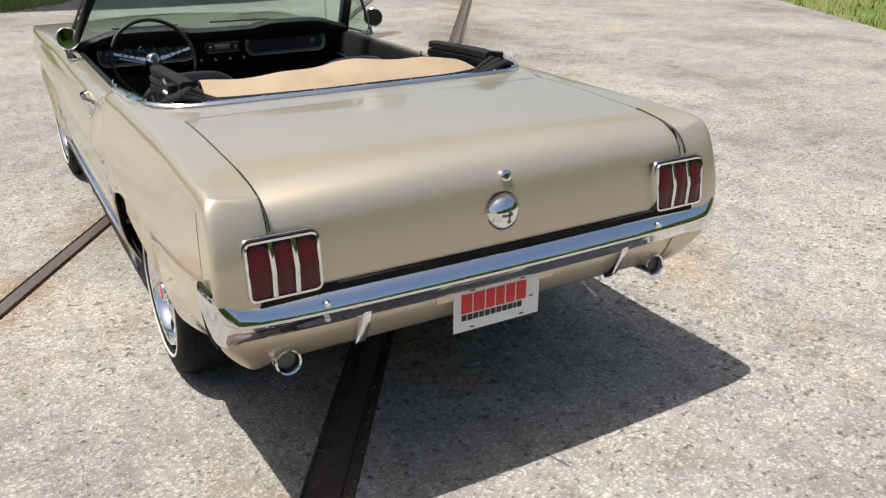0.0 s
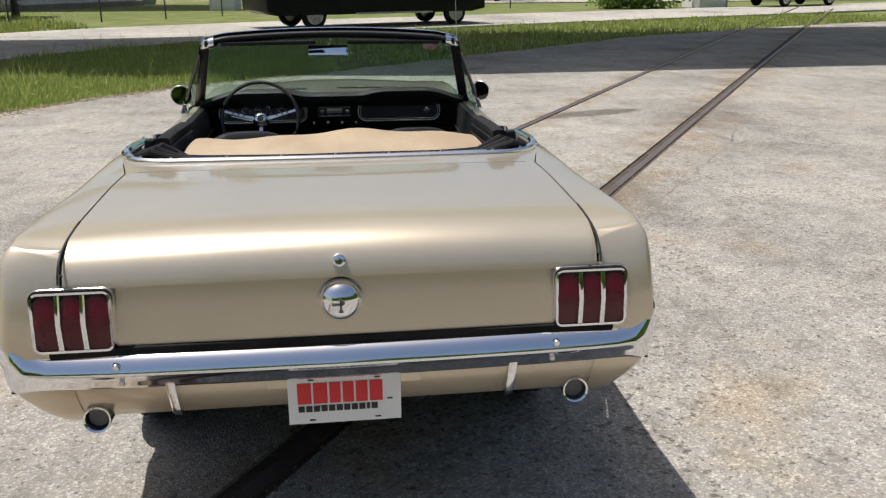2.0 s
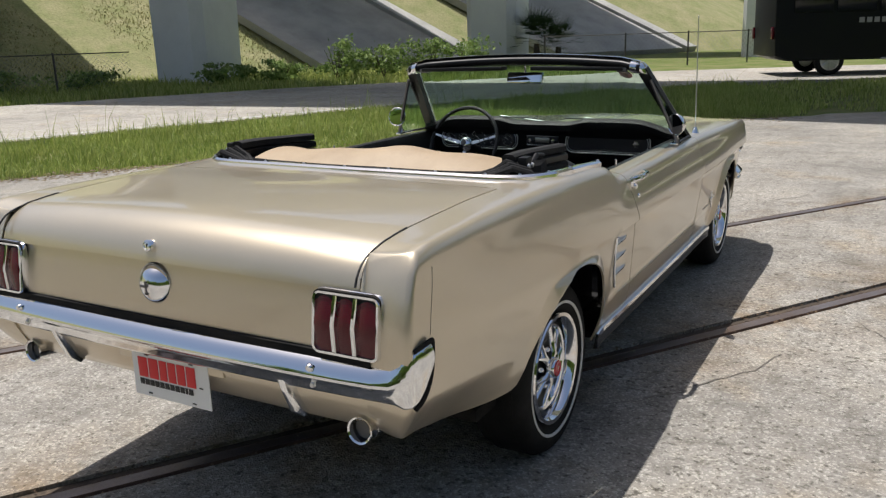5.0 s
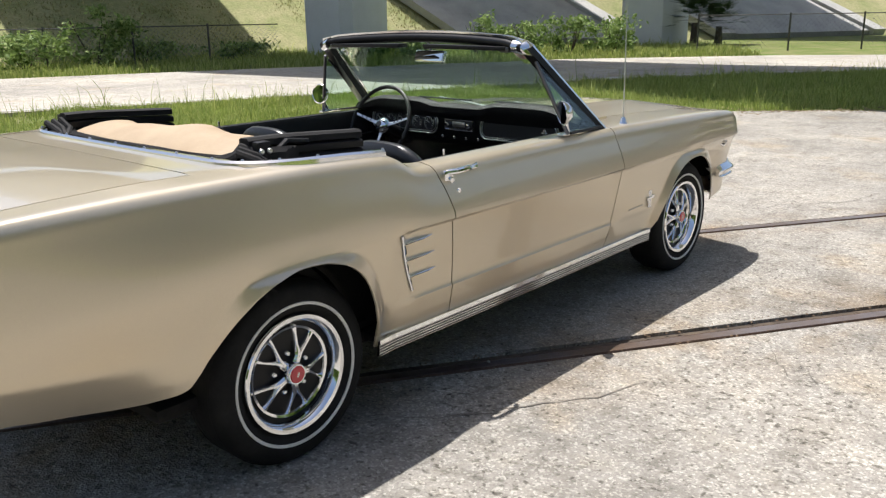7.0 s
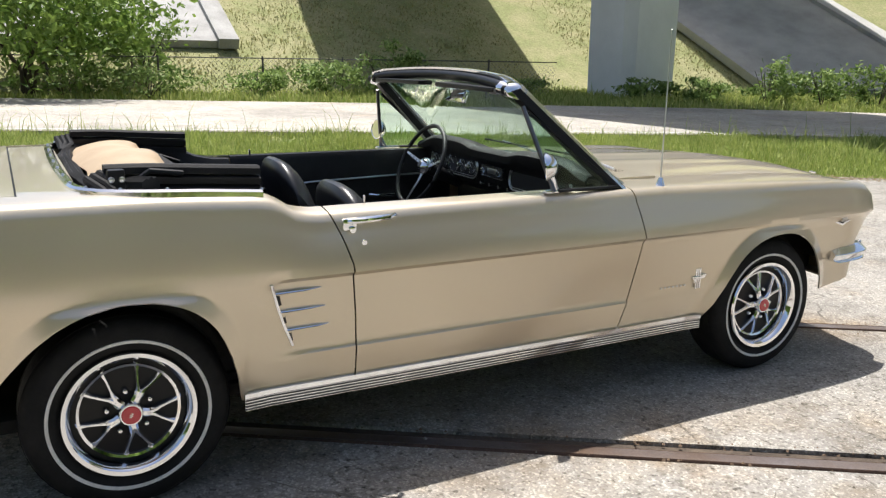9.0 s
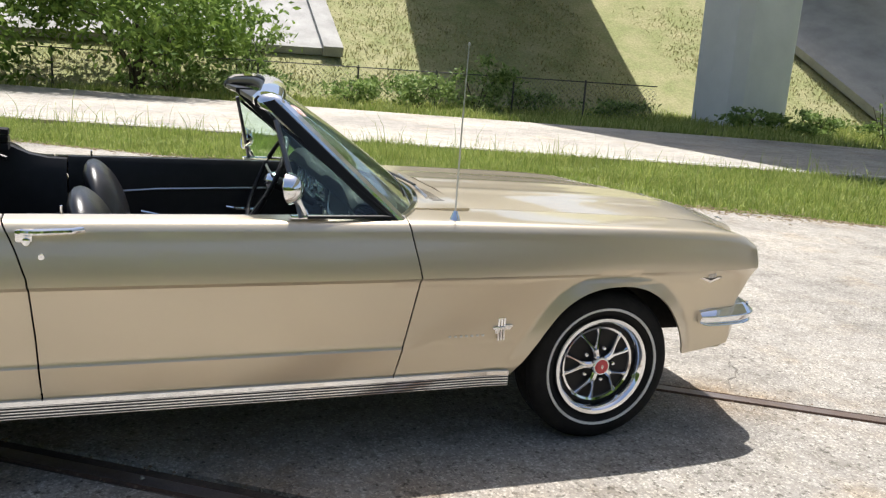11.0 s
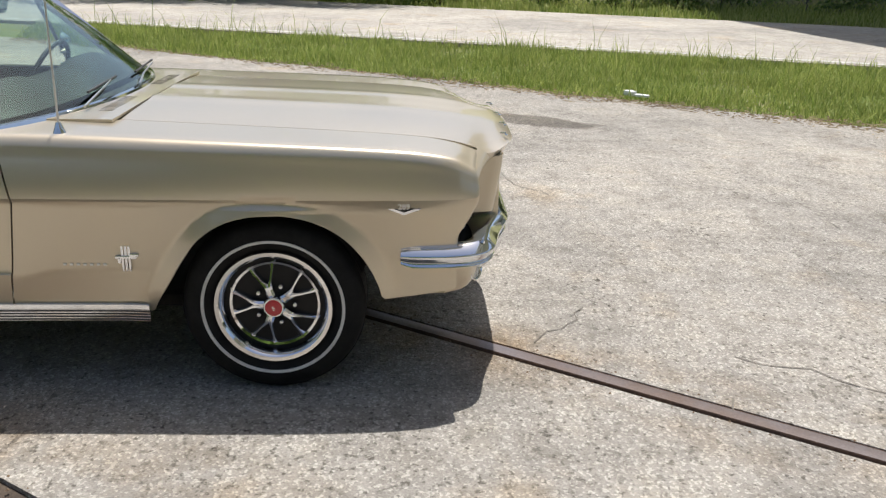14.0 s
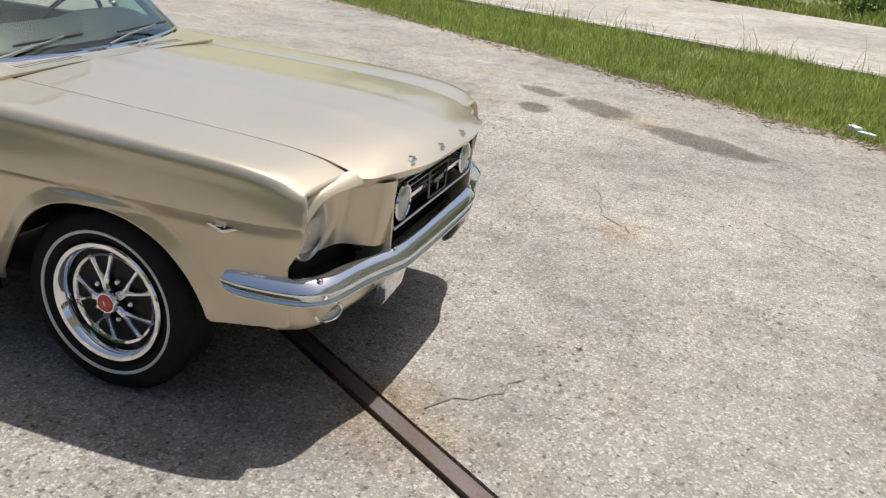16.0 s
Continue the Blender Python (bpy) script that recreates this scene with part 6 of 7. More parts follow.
GRASS = leaf_mat("grass_blades", (0.20, 0.29, 0.06), (0.50, 0.54, 0.20))
LAWN = leaf_mat("lawn_blades", (0.20, 0.28, 0.06), (0.50, 0.52, 0.21))
LEAF = leaf_mat("tree_leaves", (0.08, 0.15, 0.03), (0.26, 0.37, 0.09))
VINE = leaf_mat("vine_leaves", (0.09, 0.16, 0.04), (0.34, 0.44, 0.17))
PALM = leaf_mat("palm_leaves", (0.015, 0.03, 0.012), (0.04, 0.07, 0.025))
BARK = wear(mat("bark", (0.09, 0.07, 0.05), 0.9), (0.09, 0.07, 0.05), (0.05, 0.04, 0.032), 9.0, 0.8, 0.6, 0.02, 30.0)
POST = wear(mat("weathered_post", (0.12, 0.12, 0.115), 0.6, 0.4), (0.12, 0.12, 0.115), (0.07, 0.06, 0.05), 6.0)


def inside(poly, x, y):
    c = False
    for (x0, y0), (x1, y1) in zip(poly, poly[1:] + poly[:1]):
        if (y0 > y) != (y1 > y) and x < (x1 - x0) * (y - y0) / (y1 - y0) + x0:
            c = not c
    return c


def blades(name, poly, count, h0, h1, material, seed, w=0.008, z0=-0.09, zf=None, clump=0.0, jit=0.0):
    """Many bent grass blades over a plot."""
    rg = random.Random(seed)
    xs, ys = [p[0] for p in poly], [p[1] for p in poly]
    V, F = [], []
    tries = 0
    while len(F) < 2 * count and tries < count * 12:
        tries += 1
        x, y = rg.uniform(min(xs), max(xs)), rg.uniform(min(ys), max(ys))
        if not inside(poly, x, y):
            continue
        dens = noise.noise(Vector((x * 0.9, y * 0.9, seed))) + 0.5 * noise.noise(Vector((x * 3.1, y * 3.1, seed)))
        if rg.random() > 0.62 + clump * dens:
            continue
        if jit:
            x, y = x + rg.gauss(0, jit), y + rg.gauss(0, jit)
        z = zf(x, y) if zf else z0
        h = rg.uniform(h0, h1) * (0.75 + 0.5 * max(-0.5, dens))
        if rg.random() < 0.03:
            h *= 1.8
        a, lean, b = rg.uniform(0, 6.283), rg.uniform(0.1, 0.75) * h, rg.uniform(0, 6.283)
        ww = w * rg.uniform(0.7, 1.5)
        dx, dy = ww * math.cos(a), ww * math.sin(a)
        lx, ly = lean * math.cos(b), lean * math.sin(b)
        k = len(V)
        V += [(x - dx, y - dy, z), (x + dx, y + dy, z), (x + dx * 0.7 + lx * 0.3, y + dy * 0.7 + ly * 0.3, z + h * 0.6), (x - dx * 0.7 + lx * 0.3, y - dy * 0.7 + ly * 0.3, z + h * 0.6), (x + lx, y + ly, z + h)]
        F += [(k, k + 1, k + 2, k + 3), (k + 3, k + 2, k + 4)]
    return tagged(link_mesh(name, V, F, material, None, False), "dense green verge grass in uneven tufts", "grass", kind="stuff")


near_l = [p for p in LEFT[1:11]]
STRIP = near_l + [(0.0, 14.2), (-2.4, 20.4), (-5.7, 16.7), (-7.9, 12.8), (-9.3, 9.6), (-10.7, 6.1), (-12.0, 2.8), (-13.7, -1.7), (-15.0, -4.6)]
blades("verge_grass", STRIP, 110000, 0.05, 0.20, GRASS, 3, 0.006, clump=0.75, jit=0.07)
blades("verge_weeds", [(x - 0.2, y) for x, y in STRIP], 1700, 0.28, 0.60, LAWN, 8, 0.005, clump=0.5)
blades("far_lawn", [(0.0, 14.2), (1.9, 13.9), (4.9, 16.4), (8.1, 19.4), (13.6, 22.7), (26, 28), (20, 31.6), (8, 26.2), (2.4, 23.4), (-2.2, 20.4)], 16000, 0.08, 0.22, LAWN, 5, 0.014, clump=0.3)
FARV = [(-27.6, -8.2), (-24.8, -2.2), (-22.0, 3.6), (-19.8, 8.4), (-17.6, 13.2), (-15.2, 17.4), (-11.8, 21.8), (-7.6, 25.9), (-12, 33), (-25.8, 30), (-26, 10), (-28.5, -8)]
blades("far_verge_grass", FARV, 26000, 0.12, 0.36, LAWN, 6, 0.016, clump=0.35)
blades("right_verge_grass", [(11.4, 7.6), (9.6, 4.0), (13.2, -0.8), (30, 0), (30, 13)], 9000, 0.08, 0.2, GRASS, 7, 0.012, clump=0.3)
blades("embankment_grass", [(-26.1, -12), (-26.1, 22), (-21.2, 31), (-31, 31), (-36, 22), (-36, -12)], 30000, 0.06, 0.15, leaf_mat("dry_bank_grass", (0.25, 0.265, 0.12), (0.40, 0.37, 0.21)), 9, 0.022, zf=lambda x, y: slope_z(x - bend(y)), clump=0.5)


def leaves(name, centre, radii, count, size, material, parent, seed, clumps=26):
    """A crown of many small leaves gathered in uneven clumps, with gaps."""
    rg = random.Random(seed)
    cs = []
    for _ in range(clumps):
        d = Vector((rg.gauss(0, 1), rg.gauss(0, 1), rg.gauss(0, 1))).normalized() * rg.uniform(0.35, 1.0) ** 0.6
        cs.append((Vector((d.x * radii[0], d.y * radii[1], d.z * radii[2])), rg.uniform(0.22, 0.42)))
    V, F = [], []
    for _ in range(count):
        c, r = rg.choice(cs)
        p = c + Vector((rg.gauss(0, 1) * radii[0], rg.gauss(0, 1) * radii[1], rg.gauss(0, 1) * radii[2])) * r * 0.55
        p += Vector(centre)
        n = Vector((rg.gauss(0, 1), rg.gauss(0, 1), rg.gauss(0.5, 1))).normalized()
        a = n.orthogonal().normalized()
        a = (a * math.cos(t) + n.cross(a) * math.sin(t)) if (t := rg.uniform(0, 6.28)) else a
        b = n.cross(a)
        s = size * rg.uniform(0.6, 1.4)
        k = len(V)
        V += [p - a * s, p + b * s * 0.45 + n * s * 0.12, p + a * s, p - b * s * 0.45 + n * s * 0.12]
        F.append((k, k + 1, k + 2, k + 3))
    return link_mesh(name, V, F, material, parent, False)


def tree(x, y, h, radii, count, size, seed, stems=4, label="broad leafy green roadside tree", crown_z=None, material=LEAF):
    rg = random.Random(seed)
    bm = bmesh.new()
    cz = crown_z or h * 0.6
    for s in range(stems):
        a = 6.28 * s / stems + rg.uniform(0, 0.8)
        r0 = rg.uniform(0.05, 0.09) * h / 5
        pts = [Vector((x + 0.15 * math.cos(a), y + 0.15 * math.sin(a), -0.15))]
        for k in range(5):
            q = (k + 1) / 5
            pts.append(Vector((x + math.cos(a) * radii[0] * 0.62 * q ** 1.3 + rg.gauss(0, 0.08), y + math.sin(a) * radii[1] * 0.62 * q ** 1.3 + rg.gauss(0, 0.08), q * cz * 1.1)))
        add_tube(bm, pts, [r0 * (1 - 0.8 * k / 5) for k in range(6)], 7)
        for k in (2, 3, 4):
            d = Vector((rg.gauss(0, 1), rg.gauss(0, 1), rg.uniform(0.2, 1))).normalized() * rg.uniform(0.6, 1.2) * radii[0] * 0.4
            add_tube(bm, [pts[k], pts[k] + d * 0.5, pts[k] + d + Vector((0, 0, 0.2))], [r0 * 0.4, r0 * 0.25, r0 * 0.1], 5)
    trunk = part("tree", bm, BARK)
    tagged(trunk, label, "tree", "roadside trees")
    leaves("crown", (x, y, cz), radii, count, size, material, trunk, seed)
    return trunk


tree(-25.0, 0.6, 6.2, (3.6, 4.3, 2.7), 9000, 0.14, 21, 5, crown_z=3.1)
tree(-24.4, -4.6, 6.0, (3.2, 3.6, 2.6), 5000, 0.14, 22, 4, crown_z=3.0)
tree(-26.5, 4.2, 3.4, (1.3, 1.3, 1.1), 1600, 0.10, 23, 3, "young light-green roadside tree", 1.7, VINE)


def shrub(x, y, rx, ry, h, count, size, seed, material=VINE, label="tangled green roadside shrub"):
    bm = bmesh.new()
    rg = random.Random(seed)
    for _ in range(6):
        a = rg.uniform(0, 6.28)
        add_tube(bm, [(x, y, -0.12), (x + 0.5 * rx * math.cos(a), y + 0.5 * ry * math.sin(a), h * 0.8)], [0.02, 0.008], 5)
    ob = part("shrub", bm, BARK)
    tagged(ob, label, "shrub", "shrubs along the fence")
    leaves("foliage", (x, y, h * 0.5), (rx, ry, h * 0.5), count, size, material, ob, seed, 18)
    return ob


for i, (x, y, rx, ry, h, c) in enumerate(((-23.6, 7.2, 0.9, 1.2, 0.9, 900), (-23.4, 9.4, 1.0, 1.4, 1.1, 1100), (-23.0, 11.4, 1.0, 1.3, 1.7, 1500), (-24.2, 4.0, 1.0, 1.6, 0.9, 900), (-23.4, 13.2, 0.9, 1.2, 0.8, 700), (-22.8, 16.2, 0.8, 1.6, 0.6, 700), (-25.0, 1.6, 1.0, 1.6, 1.2, 900))):
    shrub(x, y, rx, ry, h, c, 0.085, 40 + i)
for i, (x, y) in enumerate(((-16.4, 22.2), (-15.2, 23.4), (-14.0, 24.5), (-12.8, 25.4), (-18.0, 21.0), (-19.4, 19.8))):
    shrub(x, y, 0.9, 0.9, 1.25 if i < 4 else 0.7, 900, 0.085, 60 + i, VINE, "hedge-like vine mass under the overpass")


def palmetto(x, y, h, seed):
    rg = random.Random(seed)
    bm = bmesh.new()
    add_tube(bm, [(x, y, -0.15), (x, y, h * 0.35)], [0.18, 0.12], 8)
    ob = tagged(part("palmetto", bm, BARK), "dark saw-leaved palmetto beside a bridge pier", "shrub")
    V, F = [], []
    for k in range(60):
        a, el = rg.uniform(0, 6.28), rg.uniform(-0.1, 1.3)
        L = rg.uniform(0.6, 1.05) * h * 0.8
        d = Vector((math.cos(a) * math.cos(el), math.sin(a) * math.cos(el), math.sin(el)))
        c = Vector((x, y, h * 0.35)) + d * L * 0.55
        side = d.cross(Vector((0, 0, 1))).normalized()
        for j in range(9):
            t = radians(-70 + 17.5 * j)
            e = (d * math.cos(t) + side * math.sin(t)) * L * 0.45
            w = side.cross(d) * 0.0 + (side * math.cos(t) - d * math.sin(t)) * 0.022
            n = len(V)
            V += [c - w, c + w, c + e - Vector((0, 0, 0.06))]
            F.append((n, n + 1, n + 2))
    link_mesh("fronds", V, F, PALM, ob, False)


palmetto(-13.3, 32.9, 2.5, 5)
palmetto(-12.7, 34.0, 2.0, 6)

# ---- chain-link fence along the verge ----
WIRE = mat("fence_wire", (0.20, 0.205, 0.20), 0.5, 0.6)


def chain_fence(points, h, group, mesh=0.16):
    """Posts, a top rail and a crossed wire mesh between two points each."""
    f = tagged(new("chain_link_fence"), "grey chain-link fence with thin posts on the verge", "fence")
    for (x0, y0), (x1, y1) in zip(points, points[1:]):
        L = math.hypot(x1 - x0, y1 - y0)
        n = max(1, round(L / 3.0))
        for k in range(n):
            t = k / n
            tube("post", [(x0 + (x1 - x0) * t, y0 + (y1 - y0) * t, -0.12), (x0 + (x1 - x0) * t, y0 + (y1 - y0) * t, h + 0.06)], 0.034, POST, f, 6)
        tube("top_rail", [(x0, y0, h), (x1, y1, h)], 0.018, POST, f, 5)
        V, F = [], []
        ux, uy = (x1 - x0) / L, (y1 - y0) / L
        m = int(L / mesh)
        for k in range(-int(h / mesh), m):
            for sgn in (1, -1):
                a0, a1 = k * mesh, k * mesh + h
                za, zb = (0.0, h) if sgn > 0 else (h, 0.0)
                lo, hi = max(0, a0), min(L, a1)
                if hi <= lo:
                    continue
                zl = za + (zb - za) * (lo - a0) / h
                zh = za + (zb - za) * (hi - a0) / h
                i = len(V)
                for a, z in ((lo, zl), (hi, zh)):
                    V += [(x0 + ux * a, y0 + uy * a, z - 0.004), (x0 + ux * a, y0 + uy * a, z + 0.004)]
                F.append((i, i + 2, i + 3, i + 1))
        w = link_mesh("wire_mesh", V, F, WIRE, f, False)
        w["kind"] = "stuff"
    return f


chain_fence([(-27.5, -8.0), (-25.2, 1.2), (-23.9, 7.5), (-22.6, 12.5), (-21.0, 17.0)], 1.15, "a")
chain_fence([(-11.0, 28.3), (-8.5, 30.5), (-4.6, 34.6), (3.0, 38.0), (12.0, 41.5)], 1.2, "b", 0.2)

# ---- stains, cracks, litter on the pavement ----
CRACK = mat("crack_dirt", (0.15, 0.135, 0.115), 0.95)
WEEDRUST = wear(mat("rust_dirt", (0.22, 0.14, 0.08), 0.95), (0.24, 0.16, 0.10), (0.14, 0.10, 0.07), 7.0)


def crack(points, seed, w=0.006):
    rg = random.Random(seed)
    P = [points[0]]
    for a, b in zip(points, points[1:]):
        L = math.hypot(b[0] - a[0], b[1] - a[1])
        n = max(2, int(L / 0.07))
        for k in range(1, n + 1):
            t = k / n
            P.append((a[0] + (b[0] - a[0]) * t + rg.gauss(0, 0.018), a[1] + (b[1] - a[1]) * t + rg.gauss(0, 0.018)))
    V, F = [], []
    for i, p in enumerate(P):
        q = P[min(i + 1, len(P) - 1)]
        o = P[max(i - 1, 0)]
        d = Vector((q[0] - o[0], q[1] - o[1], 0))
        d = d.normalized() if d.length else Vector((1, 0, 0))
        ww = w * rg.uniform(0.35, 1.4)
        ww *= 0.6
        V += [(p[0] - d.y * ww, p[1] + d.x * ww, 0.0035 if p[0] * RN[0] + p[1] * RN[1] < 0.3 else 0.0095), (p[0] + d.y * ww, p[1] - d.x * ww, 0.0035 if p[0] * RN[0] + p[1] * RN[1] < 0.3 else 0.0095)]
    F = [(2 * i, 2 * i + 1, 2 * i + 3, 2 * i + 2) for i in range(len(P) - 1) if noise.noise(Vector((P[i][0] * 2.5, P[i][1] * 2.5, seed))) > -0.12]
    return link_mesh("crack", V, F, CRACK, lot, False)


for i, pts in enumerate((
    [(0.34, 4.10), (0.43, 4.32), (0.55, 4.53), (0.64, 4.70), (0.76, 4.83), (1.0, 5.15), (1.1, 5.6)],
    [(0.36, 3.64), (0.37, 3.71), (0.28, 3.82), (0.18, 3.87), (0.03, 3.95)],
    [(0.5, -0.1), (0.78, 0.28), (0.83, 0.40), (1.07, 0.63), (1.08, 0.71), (1.24, 0.89), (1.35, 1.16), (1.42, 1.36), (1.59, 1.61)],
    [(2.49, 2.89), (2.73, 3.19), (3.06, 3.61), (3.46, 4.15), (4.05, 5.05), (4.8, 6.2)],
    [(0.55, 4.53), (0.77, 4.42), (0.92, 4.28)],
    [(1.61, 1.93), (1.79, 1.66), (1.81, 1.76), (1.97, 1.61)],
    [(0.43, -0.39), (0.14, -0.72), (-0.09, -0.94), (-0.22, -1.03)],
    [(-0.28, -0.87), (-0.18, -0.96), (0.01, -0.96)],
    [(4.6, 6.3), (4.9, 6.0), (5.6, 6.6), (6.2, 7.4)],
    [(-2.6, 4.6), (-1.9, 5.4), (-1.1, 5.7)],
    [(-3.6, 3.0), (-2.9, 3.7), (-2.0, 3.9), (-1.6, 4.3)],
    [(0.12, -1.15), (0.2, -1.45), (0.05, -1.6), (0.1, -1.9)],
)):
    crack(pts, 100 + i, 0.0060 if i < 4 else 0.0040)
# crumbled dirt along the rails
for p, seed in ((RAIL_A, 1), (RAIL_B, 2)):
    rg = random.Random(seed)
    for side in (-1, 1):
        V, F = [], []
        for k in range(500):
            t = rg.uniform(-9, 16)
            o = side * (HW + abs(rg.gauss(0, 0.035)) - 0.02)
            c = Vector((p[0] + RD[0] * t + RN[0] * o, p[1] + RD[1] * t + RN[1] * o, 0.0))
            r = rg.uniform(0.003, 0.009)
            n = len(V)
            for a in range(4):
                an = a * 1.571 + rg.uniform(-0.4, 0.4)
                V.append(c + Vector((r * math.cos(an), r * math.sin(an), -0.002)))
            V.append(c + Vector((0, 0, r * 0.7)))
            F += [(n, n + 1, n + 4), (n + 1, n + 2, n + 4), (n + 2, n + 3, n + 4), (n + 3, n, n + 4)]
        tagged(link_mesh("crumbled_edge", V, F, WEEDRUST, None, False), "loose crumbs of pavement along the rail", "gravel", kind="stuff")
rg = random.Random(11)
V, F = [], []
for k in range(2600):
    x, y = rg.uniform(-6, 9), rg.uniform(-3, 9)
    r = rg.uniform(0.003, 0.008) * (1.6 if rg.random() < 0.05 else 1)
    n = len(V)
    zz = 0.006 if (x - RAIL_B[0]) * RN[0] + (y - RAIL_B[1]) * RN[1] > 0 else 0.0
    for a in range(4):
        an = a * 1.571 + rg.uniform(-0.5, 0.5)
        V.append((x + r * math.cos(an), y + r * math.sin(an), zz - 0.002))
    V.append((x, y, zz + r * 0.8))
    F += [(n, n + 1, n + 4), (n + 1, n + 2, n + 4), (n + 2, n + 3, n + 4), (n + 3, n, n + 4)]
tagged(link_mesh("loose_grit", V, F, LOT, None, False), "loose grit scattered over the pavement", "gravel", kind="stuff")
# dry soil and thatch washed out along the grass edge
rg = random.Random(19)
V, F = [], []
for k in range(5200):
    j = rg.randrange(1, 10)
    a, b = LEFT[j], LEFT[j + 1]
    t = rg.random()
    d = Vector((b[0] - a[0], b[1] - a[1], 0)).normalized()
    spread = 0.05 + 0.22 * max(0.0, 0.35 + noise.noise(Vector((a[0] + (b[0] - a[0]) * t, a[1] + (b[1] - a[1]) * t, 4.0)) * 1.3))
    o = rg.gauss(0.02, spread)
    c = Vector((a[0] + (b[0] - a[0]) * t + d.y * o, a[1] + (b[1] - a[1]) * t - d.x * o, 0.0))
    r, an0 = rg.uniform(0.006, 0.022), rg.uniform(0, 6.28)
    n = len(V)
    for q in range(4):
        an = an0 + q * 1.571 + rg.uniform(-0.4, 0.4)
        rr = r * (1.8 if q % 2 else 0.6)
        V.append(c + Vector((rr * math.cos(an), rr * math.sin(an), 0.001)))
    V.append(c + Vector((0, 0, r * 0.5)))
    F += [(n, n + 1, n + 4), (n + 1, n + 2, n + 4), (n + 2, n + 3, n + 4), (n + 3, n, n + 4)]
THATCH = leaf_mat("dry_thatch", (0.13, 0.09, 0.055), (0.36, 0.29, 0.19))
tagged(link_mesh("edge_thatch", V, F, THATCH, None, False), "dry soil and dead grass along the verge edge", "debris", kind="stuff")
bm = bmesh.new()
add_box(bm, (-5.85, 5.62, 0.03), (0.13, 0.09, 0.06), 0.02, Matrix.Rotation(0.5, 3, "Z"))
add_box(bm, (-5.72, 5.72, 0.022), (0.16, 0.07, 0.03), 0.012, Matrix.Rotation(1.0, 3, "Z"))
tagged(part("litter", bm, PLATEWHITE), "crumpled white paper cup at the grass edge", "litter")

# ---- far side: workshop building, vehicles, woods ----
STUCCO = wear(mat("pale_stucco", (0.55, 0.50, 0.44), 0.85), (0.56, 0.51, 0.45), (0.46, 0.42, 0.37), 0.4, 0.3, 0.2, 0.01, 20.0)
AWNING = mat("blue_awning", (0.10, 0.13, 0.30), 0.7)
DARKROOM = mat("dark_interior", (0.02, 0.02, 0.022), 0.8)
CARGLASS = mat("car_window", (0.010, 0.012, 0.014), 0.12, 0.0, 0.1)
BLACKCAR = mat("black_gloss_paint", (0.005, 0.005, 0.006), 0.4, 0.0, 0.15, spec=0.3)
SILVER = mat("silver_paint", (0.42, 0.42, 0.42), 0.3, 0.5, 1.0)
TAN = mat("tan_metallic_paint", (0.32, 0.29, 0.245), 0.35, 0.4, 1.0)
ALLOY = mat("alloy_wheel", (0.6, 0.6, 0.61), 0.3, 1.0)
GREYBAR = mat("grey_lettering", (0.30, 0.30, 0.30), 0.5)

shop = tagged(new("workshop_building"), "long pale stucco workshop with open bay and blue awning", "building")
Y0 = 57.0
for a, b, z0, z1 in ((-1.0, 16.5, 0, 7.2), (16.5, 20.2, 4.0, 7.2), (20.2, 46, 0, 7.2)):
    box("wall", ((a + b) / 2, Y0 + 0.15, (z0 + z1) / 2), (b - a, 0.3, z1 - z0), STUCCO, shop, 0.02)
box("bay_interior", (18.35, Y0 + 4.0, 2.0), (3.7, 7.4, 4.0), DARKROOM, shop, 0.02)
box("bay_frame", (16.42, Y0 - 0.06, 2.0), (0.22, 0.12, 4.0), PIER, shop, 0.01)
box("bay_frame", (20.28, Y0 - 0.06, 2.0), (0.22, 0.12, 4.0), PIER, shop, 0.01)
box("roof", (22.5, Y0 + 8, 7.35), (48, 16.6, 0.3), CONCRETE, shop, 0.03)
box("side_wall", (-0.85, Y0 + 8.1, 3.6), (0.3, 15.5, 7.2), STUCCO, shop, 0.02)
box("rear_wall", (22.5, Y0 + 16, 3.6), (47, 0.3, 7.2), STUCCO, shop, 0.02)
for x in (2, 9.0, 24.5, 31, 38):
    box("pilaster", (x, Y0 - 0.10, 3.6), (0.5, 0.2, 7.2), STUCCO, shop, 0.02)
prism("awning", [(Y0 - 0.02, 3.7), (Y0 - 1.3, 2.9), (Y0 - 1.3, 2.75), (Y0 - 0.02, 2.75)], 10.6, 14.2, "x", AWNING, shop, 0.01)
box("shop_door", (13.1, Y0 - 0.03, 1.05), (0.95, 0.06, 2.1), mat("brown_door", (0.10, 0.045, 0.03), 0.5), shop, 0.01)
for x in (4.2, 7.0):
    w = box("window", (x, Y0 - 0.02, 2.2), (2.2, 0.06, 1.3), CARGLASS, shop, 0.01)
    box("window_frame", (x, Y0 - 0.04, 2.2), (0.08, 0.08, 1.3), SILVER, w, 0.01)
tagged(slab("forecourt", [(-5, 46.5), (44, 50), (44, 56.9), (-3, 56.9)], -0.12, -0.03, ROAD), kind="structure")


